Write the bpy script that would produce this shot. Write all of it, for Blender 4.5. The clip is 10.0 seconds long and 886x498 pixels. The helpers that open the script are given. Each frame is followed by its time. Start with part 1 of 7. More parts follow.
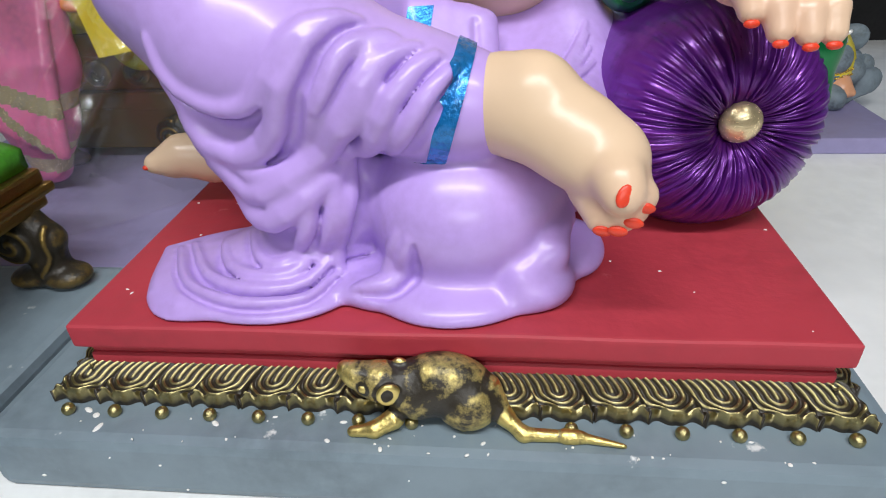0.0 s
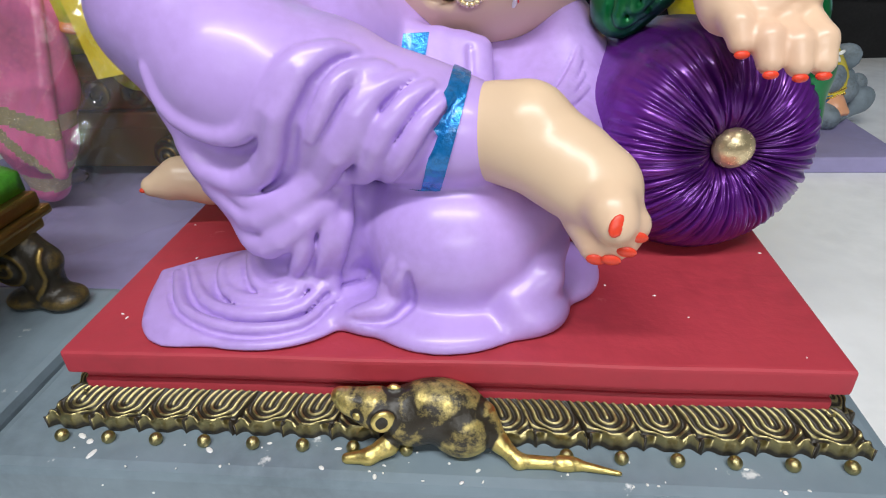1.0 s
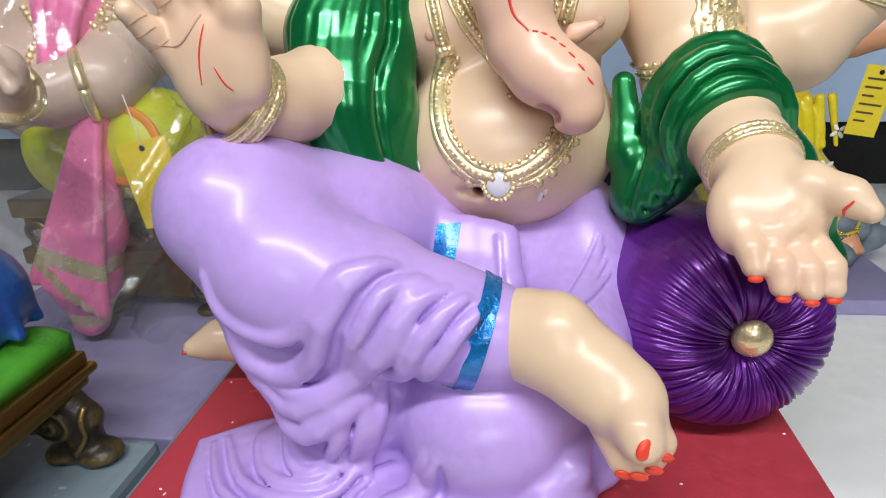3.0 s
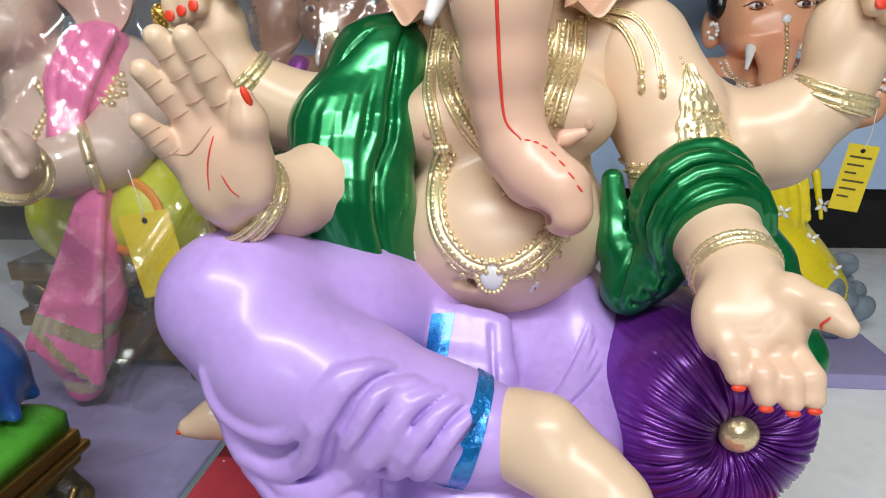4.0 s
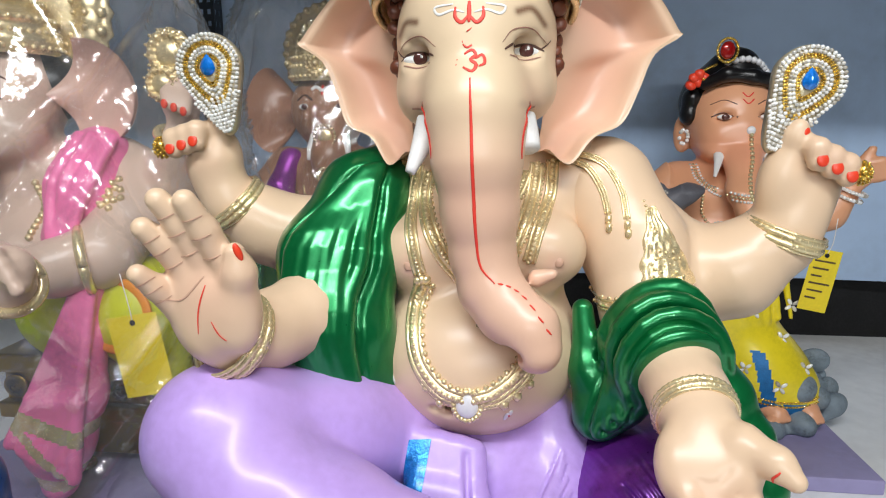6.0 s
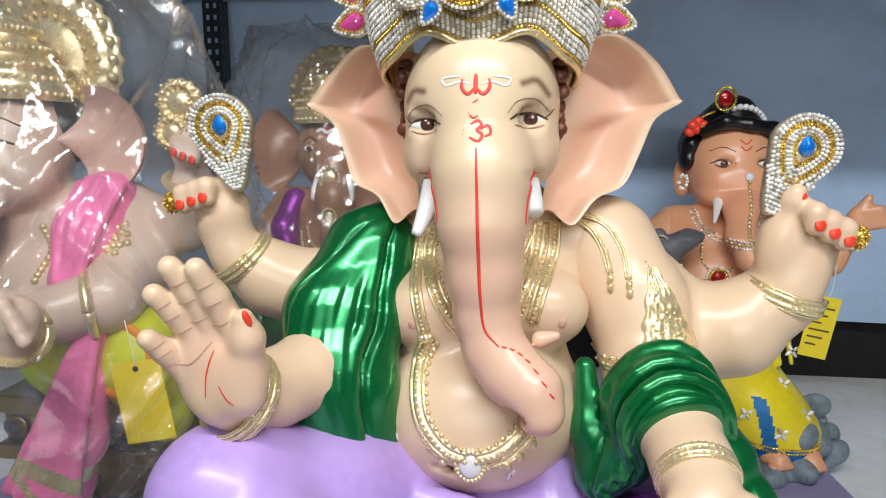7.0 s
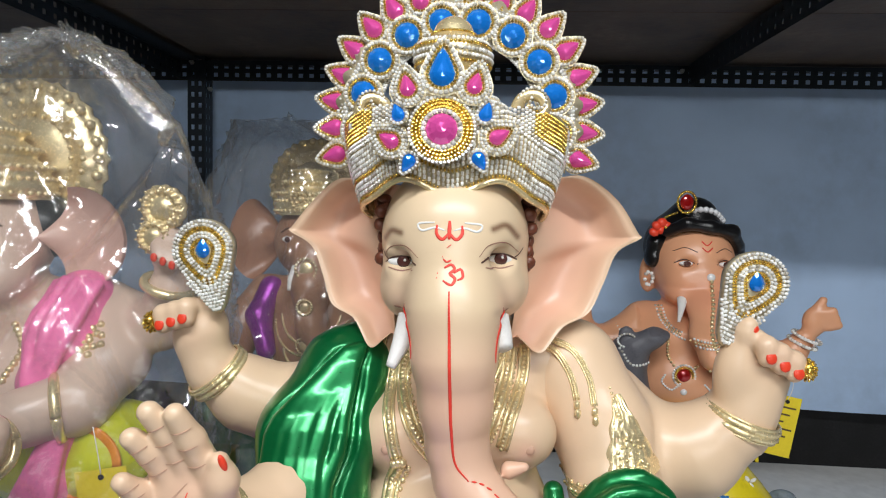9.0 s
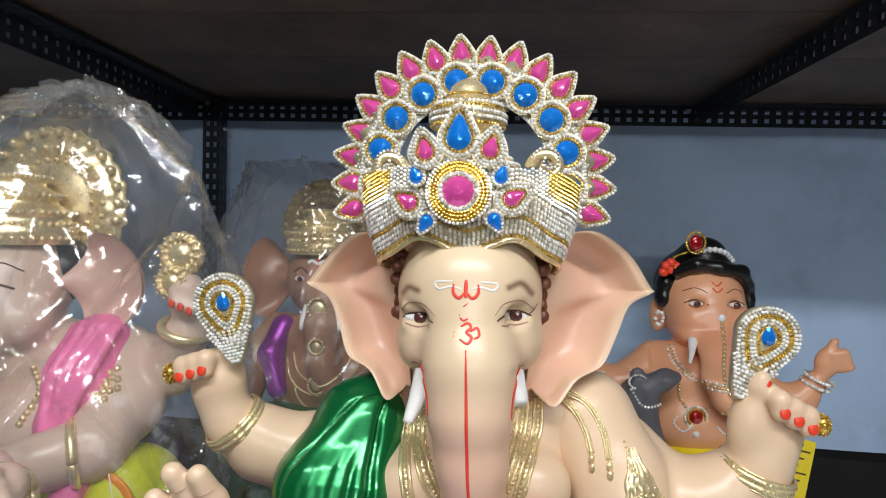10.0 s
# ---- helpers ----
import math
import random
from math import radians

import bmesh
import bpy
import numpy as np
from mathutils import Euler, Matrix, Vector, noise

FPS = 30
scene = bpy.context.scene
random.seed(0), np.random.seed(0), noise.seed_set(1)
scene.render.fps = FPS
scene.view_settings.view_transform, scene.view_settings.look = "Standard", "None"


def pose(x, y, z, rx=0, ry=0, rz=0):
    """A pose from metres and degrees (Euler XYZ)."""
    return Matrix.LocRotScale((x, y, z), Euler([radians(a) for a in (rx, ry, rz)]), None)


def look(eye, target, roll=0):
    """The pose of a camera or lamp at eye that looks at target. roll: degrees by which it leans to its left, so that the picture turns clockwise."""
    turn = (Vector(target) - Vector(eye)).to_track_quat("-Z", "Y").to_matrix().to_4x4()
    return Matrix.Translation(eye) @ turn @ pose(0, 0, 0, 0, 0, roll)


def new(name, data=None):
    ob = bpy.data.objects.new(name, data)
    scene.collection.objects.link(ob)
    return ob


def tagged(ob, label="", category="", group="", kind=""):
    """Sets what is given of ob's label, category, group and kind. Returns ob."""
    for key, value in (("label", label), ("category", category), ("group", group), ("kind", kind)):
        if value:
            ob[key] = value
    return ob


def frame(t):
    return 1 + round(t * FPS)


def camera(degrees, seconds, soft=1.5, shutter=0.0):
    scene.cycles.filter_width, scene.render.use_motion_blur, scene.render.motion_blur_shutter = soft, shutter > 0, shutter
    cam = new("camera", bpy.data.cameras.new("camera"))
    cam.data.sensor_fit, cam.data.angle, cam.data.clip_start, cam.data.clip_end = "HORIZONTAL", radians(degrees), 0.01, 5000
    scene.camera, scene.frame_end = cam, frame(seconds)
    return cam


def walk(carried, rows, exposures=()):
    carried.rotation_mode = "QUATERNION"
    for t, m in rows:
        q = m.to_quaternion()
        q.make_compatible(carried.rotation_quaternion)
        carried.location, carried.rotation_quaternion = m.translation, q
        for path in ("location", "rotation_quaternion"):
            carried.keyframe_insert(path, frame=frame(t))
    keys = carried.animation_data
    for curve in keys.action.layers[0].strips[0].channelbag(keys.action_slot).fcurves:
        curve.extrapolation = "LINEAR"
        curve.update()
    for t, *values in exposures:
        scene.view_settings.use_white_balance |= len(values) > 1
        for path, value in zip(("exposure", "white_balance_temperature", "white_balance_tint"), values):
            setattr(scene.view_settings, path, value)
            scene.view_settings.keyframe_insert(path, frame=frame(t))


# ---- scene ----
cam = camera(72.7, 10.0, soft=1.1)
PATH = [
    (0, (0.035, -0.252, 0.206), (-0.168, 1.452, -0.821), -2.9),
    (0.5, (0.036, -0.251, 0.206), (-0.159, 1.46, -0.811), -2.6),
    (1, (0.037, -0.249, 0.213), (-0.161, 1.476, -0.779), -2.8),
    (1.5, (0.035, -0.245, 0.224), (-0.173, 1.505, -0.721), -3.1),
    (2, (0.031, -0.243, 0.24), (-0.197, 1.539, -0.639), -3.3),
    (2.5, (0.032, -0.242, 0.256), (-0.205, 1.563, -0.571), -3.3),
    (3, (0.03, -0.241, 0.278), (-0.225, 1.602, -0.456), -2.6),
    (4.5, (0.033, -0.241, 0.325), (-0.194, 1.662, -0.246), -1.1),
    (5, (0.036, -0.243, 0.335), (-0.181, 1.672, -0.202), -0.9),
    (5.5, (0.04, -0.247, 0.353), (-0.167, 1.684, -0.122), -0.6),
    (7, (0.036, -0.251, 0.395), (-0.165, 1.71, 0.058), 0.3),
    (7.5, (0.034, -0.255, 0.407), (-0.165, 1.714, 0.116), 0.6),
    (8, (0.038, -0.258, 0.42), (-0.137, 1.72, 0.182), 1.1),
    (8.5, (0.037, -0.262, 0.434), (-0.119, 1.724, 0.249), 1.4),
    (9, (0.037, -0.265, 0.449), (-0.086, 1.727, 0.311), 1.5),
    (9.5, (0.031, -0.272, 0.463), (-0.113, 1.721, 0.384), 1.5),
    (10, (0.03, -0.274, 0.472), (-0.117, 1.72, 0.419), 1.5),
]
walk(cam, [(t, look(eye, target, roll)) for t, eye, target, roll in PATH], [(0, 0.12), (2, 0.12), (4.5, 0.04), (7, 0.10), (8.5, 0.0), (10, -0.12)])

# ---- world, lights, exposure ----
EXPOSURE = 0.0
scene.view_settings.exposure = EXPOSURE
world = bpy.data.worlds.new("room_air")
scene.world = world
world.use_nodes = True
world.node_tree.nodes["Background"].inputs[0].default_value = (0.55, 0.6, 0.7, 1)
world.node_tree.nodes["Background"].inputs[1].default_value = 0.006


def tube_lamp(name, x, y, z, aim, power, length):
    data = bpy.data.lights.new(name, "AREA")
    data.shape, data.size, data.size_y, data.energy = "RECTANGLE", length, 0.05, power
    data.color = (0.97, 0.99, 1.0)
    ob = new(name, data)
    ob.matrix_world = look((x, y, z), aim)
    return ob


tube_lamp("unseen_tube_light", 0.05, -0.55, 1.22, (0.05, 0.2, 0.1), 16.5, 1.2)
# tube set low as frontal fill that lifts the back wall
tube_lamp("unseen_tube_light", 0.35, -1.8, 0.9, (0.1, 0.3, 0.3), 11.5, 1.2)
# added fill lamp facing down, to brighten the room and its reflections
tube_lamp("unseen_tube_light", 0.0, -2.1, 1.85, (0.0, -2.1, 0.0), 2.0, 1.2)


# ---- materials ----
def nodes_of(name):
    m = bpy.data.materials.new(name)
    m.use_nodes = True
    nt = m.node_tree
    return m, nt.nodes, nt.links, nt.nodes["Principled BSDF"]


def noise_tex(N, L, scale, detail=4.0, rough=0.55):
    tc = N.new("ShaderNodeTexCoord")
    n = N.new("ShaderNodeTexNoise")
    n.inputs["Scale"].default_value, n.inputs["Detail"].default_value = scale, detail
    n.inputs["Roughness"].default_value = rough
    L.new(tc.outputs["Object"], n.inputs["Vector"])
    return n.outputs["Fac"]


def ramp(N, L, fac, a, b, ca=(0, 0, 0, 1), cb=(1, 1, 1, 1)):
    r = N.new("ShaderNodeValToRGB")
    r.color_ramp.elements[0].position, r.color_ramp.elements[1].position = a, b
    r.color_ramp.elements[0].color, r.color_ramp.elements[1].color = ca, cb
    L.new(fac, r.inputs[0])
    return r.outputs[0]


def mix(N, L, fac, a, b, how="MIX"):
    m = N.new("ShaderNodeMix")
    m.data_type, m.blend_type = "RGBA", how
    for socket, v in ((m.inputs[0], fac), (m.inputs[6], a), (m.inputs[7], b)):
        if isinstance(v, (int, float)):
            socket.default_value = v
        elif isinstance(v, tuple):
            socket.default_value = (*v[:3], 1)
        else:
            L.new(v, socket)
    return m.outputs[2]


def add_bump(N, L, bsdf, height, strength, dist=0.001):
    b = N.new("ShaderNodeBump")
    b.inputs["Strength"].default_value, b.inputs["Distance"].default_value = strength, dist
    L.new(height, b.inputs["Height"])
    L.new(b.outputs[0], bsdf.inputs["Normal"])


def paint(name, col, rough=0.4, metal=0.0, var=0.12, scale=25.0, bump=0.15, bscale=220.0, coat=0.0, spec=0.5, wear=None, wear_at=0.68, wear_scale=None):
    """Painted or metallised surface: broad tone drift, fine speckle, gloss drift, slight relief."""
    m, N, L, p = nodes_of(name)
    big, fine = noise_tex(N, L, scale), noise_tex(N, L, scale * 9, 6)
    dark = tuple(c * (1 - 2.2 * var) for c in col)
    lite = tuple(min(1, c * (1 + var)) for c in col)
    c = mix(N, L, ramp(N, L, big, 0.3, 0.7), dark, lite)
    c = mix(N, L, ramp(N, L, fine, 0.35, 0.75), c, tuple(min(1, x * 1.06) for x in col))
    if wear:
        c = mix(N, L, ramp(N, L, noise_tex(N, L, wear_scale or scale * 2.6, 8, 0.6), wear_at, wear_at + 0.05), c, wear)
    L.new(c, p.inputs["Base Color"])
    r = N.new("ShaderNodeMapRange")
    r.inputs[3].default_value, r.inputs[4].default_value = rough * 0.8, min(1, rough * 1.2)
    L.new(fine, r.inputs[0])
    L.new(r.outputs[0], p.inputs["Roughness"])
    p.inputs["Metallic"].default_value = metal
    p.inputs["Coat Weight"].default_value = coat
    p.inputs["Coat Roughness"].default_value = 0.18
    p.inputs["Specular IOR Level"].default_value = spec
    if bump:
        add_bump(N, L, p, noise_tex(N, L, bscale, 3), bump)
    return m


def skin_paint(name, cream, pink):
    """Airbrushed statue paint: cream body, pink sprayed on by the attribute that each vertex carries."""
    m, N, L, p = nodes_of(name)
    a = N.new("ShaderNodeAttribute")
    a.attribute_name = "blush"
    drift = noise_tex(N, L, 14, 3)
    c = mix(N, L, ramp(N, L, drift, 0.3, 0.75), cream, tuple(x * 0.93 for x in cream))
    c = mix(N, L, a.outputs["Fac"], c, pink)
    b = N.new("ShaderNodeAttribute")
    b.attribute_name = "umber"
    c = mix(N, L, b.outputs["Fac"], c, (0.17, 0.075, 0.04))
    c = mix(N, L, ramp(N, L, noise_tex(N, L, 190, 5), 0.74, 0.8), c, tuple(x * 0.8 for x in cream))
    L.new(c, p.inputs["Base Color"])
    p.inputs["Roughness"].default_value = 0.32
    p.inputs["Specular IOR Level"].default_value = 0.5
    add_bump(N, L, p, noise_tex(N, L, 240, 3), 0.08)
    return m


def antique(name, dark=(0.028, 0.022, 0.014), gold=(0.50, 0.38, 0.12), lo=0.46, hi=0.58, rub=(0.40, 0.62)):
    """Black-brown undercoat with gold rubbed over the raised parts."""
    m, N, L, p = nodes_of(name)
    g = N.new("ShaderNodeNewGeometry")
    t = mix(N, L, 0.42, ramp(N, L, g.outputs["Pointiness"], lo, hi), noise_tex(N, L, 90, 7, 0.7))
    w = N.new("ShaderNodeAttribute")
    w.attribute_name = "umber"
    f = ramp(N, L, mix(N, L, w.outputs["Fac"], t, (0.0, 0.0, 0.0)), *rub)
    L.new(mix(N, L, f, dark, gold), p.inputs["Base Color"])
    L.new(f, p.inputs["Metallic"])
    p.inputs["Roughness"].default_value = 0.38
    add_bump(N, L, p, noise_tex(N, L, 320, 5), 0.5)
    return m


def gem_mat(name, col):
    m, N, L, p = nodes_of(name)
    L.new(mix(N, L, noise_tex(N, L, 60, 2), col, tuple(x * 0.75 for x in col)), p.inputs["Base Color"])
    p.inputs["Metallic"].default_value = 0.35
    p.inputs["Roughness"].default_value = 0.12
    p.inputs["Coat Weight"].default_value = 1.0
    p.inputs["Coat Roughness"].default_value = 0.03
    return m


def bead_mat(name, dull, bright, rough, metal):
    """Small cut beads: sparkle is put into the colour, a random tone for each bead."""
    m, N, L, p = nodes_of(name)
    g = N.new("ShaderNodeNewGeometry")
    L.new(ramp(N, L, g.outputs["Random Per Island"], 0.0, 0.55, (*dull, 1), (*bright, 1)), p.inputs["Base Color"])
    p.inputs["Roughness"].default_value, p.inputs["Metallic"].default_value = rough, metal
    p.inputs["Coat Weight"].default_value, p.inputs["Coat Roughness"].default_value = 1.0, 0.04
    return m


def film_mat(name, haze):
    """Thin clear wrapping film: see-through, glossy, faintly milky."""
    m, N, L, p = nodes_of(name)
    N.remove(p)
    tr, gl, di, fr = N.new("ShaderNodeBsdfTransparent"), N.new("ShaderNodeBsdfGlossy"), N.new("ShaderNodeBsdfDiffuse"), N.new("ShaderNodeLayerWeight")
    b = N.new("ShaderNodeBump")
    b.inputs["Strength"].default_value, b.inputs["Distance"].default_value = 0.6, 0.010
    tc, vo = N.new("ShaderNodeTexCoord"), N.new("ShaderNodeTexVoronoi")
    vo.inputs["Scale"].default_value = 13
    L.new(mix(N, L, 0.16, tc.outputs["Object"], noise_tex(N, L, 9, 3), "ADD"), vo.inputs["Vector"])
    L.new(mix(N, L, 0.35, vo.outputs["Distance"], noise_tex(N, L, 22, 5, 0.6)), b.inputs["Height"])
    fr.inputs["Blend"].default_value = 0.35
    gl.inputs["Roughness"].default_value = 0.05
    di.inputs["Color"].default_value = (0.85, 0.88, 0.9, 1)
    for s in (gl, fr, di):
        L.new(b.outputs[0], s.inputs["Normal"])
    m1, m2 = N.new("ShaderNodeMixShader"), N.new("ShaderNodeMixShader")
    m1.inputs[0].default_value = haze
    L.new(tr.outputs[0], m1.inputs[1]), L.new(di.outputs[0], m1.inputs[2])
    fr2 = N.new("ShaderNodeMath")
    fr2.operation, fr2.use_clamp = "MULTIPLY_ADD", True
    fr2.inputs[1].default_value, fr2.inputs[2].default_value = 0.38, 0.12
    L.new(fr.outputs["Facing"], fr2.inputs[0]), L.new(fr2.outputs[0], m2.inputs[0])
    L.new(m1.outputs[0], m2.inputs[1]), L.new(gl.outputs[0], m2.inputs[2])
    L.new(m2.outputs[0], N["Material Output"].inputs[0])
    return m


SKIN = skin_paint("cream_skin_paint", (0.785, 0.605, 0.405), (0.78, 0.44, 0.335))
SKIN_PALE = skin_paint("pale_skin_paint", (0.66, 0.51, 0.41), (0.68, 0.36, 0.31))
SKIN_TAN = skin_paint("tan_skin_paint", (0.36, 0.20, 0.12), (0.40, 0.16, 0.10))
SKIN_DOLL = skin_paint("peach_skin_paint", (0.80, 0.42, 0.23), (0.78, 0.31, 0.19))
LILAC = paint("pearl_lilac_paint", (0.50, 0.335, 0.76), 0.37, 0.0, 0.06, 14, 0.06, 260, coat=0.2)
GREEN = paint("metallic_green_paint", (0.004, 0.20, 0.055), 0.30, 0.60, 0.08, 30, 0.03, 200, coat=0.5)
PURPLE = paint("metallic_purple_paint", (0.16, 0.022, 0.30), 0.30, 0.5, 0.25, 26, 0.15, 200, coat=0.4)
GOLD = paint("gold_leaf_paint", (0.93, 0.76, 0.45), 0.26, 0.64, 0.15, 60, 0.35, 420)
BLUE_BAND = paint("glitter_blue_paint", (0.01, 0.22, 0.62), 0.25, 0.5, 0.3, 160, 1.0, 330, coat=0.5)
RED_NAIL = paint("red_nail_paint", (0.80, 0.06, 0.025), 0.35, 0, 0.05, 90, 0)
RED_LINE = paint("red_marking_paint", (0.80, 0.05, 0.03), 0.5, 0, 0.08, 90, 0)
WHITE_PAINT = paint("white_marking_paint", (0.85, 0.84, 0.82), 0.4, 0, 0.04, 60, 0)
DARK_LINE = paint("brown_brow_paint", (0.10, 0.045, 0.03), 0.5, 0, 0.1, 90, 0)
CREASE = paint("soft_brown_lid_line_and_crease_shade", (0.36, 0.18, 0.13), 0.5, 0, 0.1, 90, 0)
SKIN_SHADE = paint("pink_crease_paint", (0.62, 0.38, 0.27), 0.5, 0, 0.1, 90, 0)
IRIS = paint("brown_iris_paint", (0.10, 0.035, 0.03), 0.15, 0, 0.2, 300, 0, coat=1)
HAIR_BROWN = paint("brown_curled_hair_paint", (0.17, 0.05, 0.025), 0.4, 0, 0.2, 90, 0.3)
HAIR_BLACK = paint("black_hair_paint", (0.006, 0.006, 0.007), 0.3, 0, 0.2, 60, 0.4, 300)
RED_BOARD = paint("matt_red_board_paint", (0.45, 0.038, 0.058), 0.62, 0, 0.10, 9, 0.25, 160, wear=(0.62, 0.16, 0.17), wear_at=0.66)
GREY = paint("grey_plinth_paint", (0.20, 0.26, 0.305), 0.5, 0, 0.16, 8, 0.3, 120, wear=(0.72, 0.74, 0.75), wear_at=0.66, wear_scale=38)
ANTIQUE = antique("antique_gold", gold=(0.44, 0.38, 0.18), lo=0.40, hi=0.56, rub=(0.30, 0.60))
RUBBED_GOLD = antique("rubbed_gold", gold=(0.78, 0.62, 0.22), lo=0.485, hi=0.535, rub=(0.42, 0.54))
ANTIQUE_DARK = antique("antique_dark_gold", gold=(0.34, 0.23, 0.07), rub=(0.44, 0.66))
SILVER_BEAD = bead_mat("silver_rhinestone", (0.42, 0.38, 0.30), (1.0, 1.0, 0.98), 0.12, 0.15)
SILVER = paint("silver_setting_foil", (0.62, 0.54, 0.37), 0.38, 0.6, 0.12, 90, 0.3, 300)
GOLD_BEAD = bead_mat("yellow_gold_bead", (0.45, 0.25, 0.03), (0.95, 0.66, 0.12), 0.22, 0.8)
PINK_GEM = gem_mat("pink_crystal", (0.93, 0.11, 0.46))
BLUE_GEM = gem_mat("blue_crystal", (0.01, 0.25, 0.92))
RED_GEM = gem_mat("red_crystal", (0.45, 0.01, 0.01))
PEARL = paint("pearl", (0.80, 0.80, 0.82), 0.2, 0, 0.05, 200, 0, coat=0.6)
SHEET = paint("blue_grey_backing_sheet", (0.46, 0.61, 0.84), 0.55, 0, 0.10, 3, 0.2, 60)
PLY = paint("dark_stained_plywood", (0.105, 0.072, 0.050), 0.6, 0, 0.4, 6, 0.6, 80, wear=(0.30, 0.20, 0.11), wear_at=0.70)
STEEL = paint("dark_blue_rack_paint", (0.018, 0.026, 0.036), 0.42, 0, 0.25, 30, 0.3, 160)
BOLT = paint("zinc_bolt", (0.62, 0.63, 0.62), 0.3, 1.0, 0.1, 100, 0)
BLACK = paint("black_gap_shade", (0.008, 0.008, 0.009), 0.8, 0, 0.3, 20, 0.3)
TABLE = paint("white_table_laminate", (0.88, 0.89, 0.89), 0.42, 0, 0.05, 5, 0.15, 90, wear=(0.33, 0.36, 0.37), wear_at=0.73)
LILAC_BOARD = paint("lilac_board_paint", (0.33, 0.30, 0.52), 0.5, 0, 0.1, 8, 0.2, 120)
YELLOW = paint("bright_yellow_paint", (0.82, 0.66, 0.02), 0.34, 0, 0.10, 20, 0.15, 120, coat=0.4)
LIME = paint("lime_yellow_paint", (0.58, 0.62, 0.01), 0.4, 0, 0.12, 20, 0.15, 120)
ORANGE = paint("orange_paint", (0.85, 0.30, 0.02), 0.45, 0, 0.1, 20, 0)
PINK = paint("pearl_pink_paint", (0.92, 0.20, 0.44), 0.35, 0, 0.12, 20, 0.15, 120, coat=0.3)
MAGENTA = paint("metallic_violet_paint", (0.30, 0.03, 0.36), 0.3, 0.4, 0.2, 30, 0.2)
BLUE = paint("gloss_blue_paint", (0.015, 0.10, 0.42), 0.3, 0.1, 0.15, 30, 0.1, coat=0.4)
LEAF_GREEN = paint("grass_green_paint", (0.06, 0.28, 0.02), 0.45, 0, 0.2, 40, 0.3)
TEAL = paint("blue_hem_paint", (0.01, 0.16, 0.42), 0.4, 0.2, 0.2, 100, 0.6, 300)
MOUSE_GREY = paint("grey_mouse_paint", (0.13, 0.13, 0.15), 0.5, 0, 0.15, 40, 0.3)
ROCK = paint("blue_grey_rock_paint", (0.20, 0.25, 0.29), 0.6, 0, 0.3, 30, 0.7, 150)
TAG = paint("yellow_card", (0.80, 0.62, 0.02), 0.6, 0, 0.05, 30, 0)
INK = paint("brown_ink", (0.10, 0.06, 0.02), 0.7, 0, 0.05, 30, 0)
PLASTER = paint("off_white_room_plaster", (0.22, 0.22, 0.21), 0.7, 0, 0.06, 3, 0.2, 40)
CEMENT = paint("grey_cement_floor", (0.30, 0.30, 0.29), 0.6, 0, 0.15, 4, 0.3, 40)
LAMP_WHITE = paint("white_lamp_housing", (0.8, 0.8, 0.8), 0.4, 0, 0.03, 9, 0)
FILM = film_mat("clear_wrapping_film", 0.06)


# ---- modelling tools ----
def smin(a, b, k):
    h = np.maximum(k - np.abs(a - b), 0) / k
    return np.minimum(a, b) - h * h * k * 0.25


def rot3(rx=0, ry=0, rz=0):
    return np.array(Euler([radians(a) for a in (rx, ry, rz)]).to_matrix())


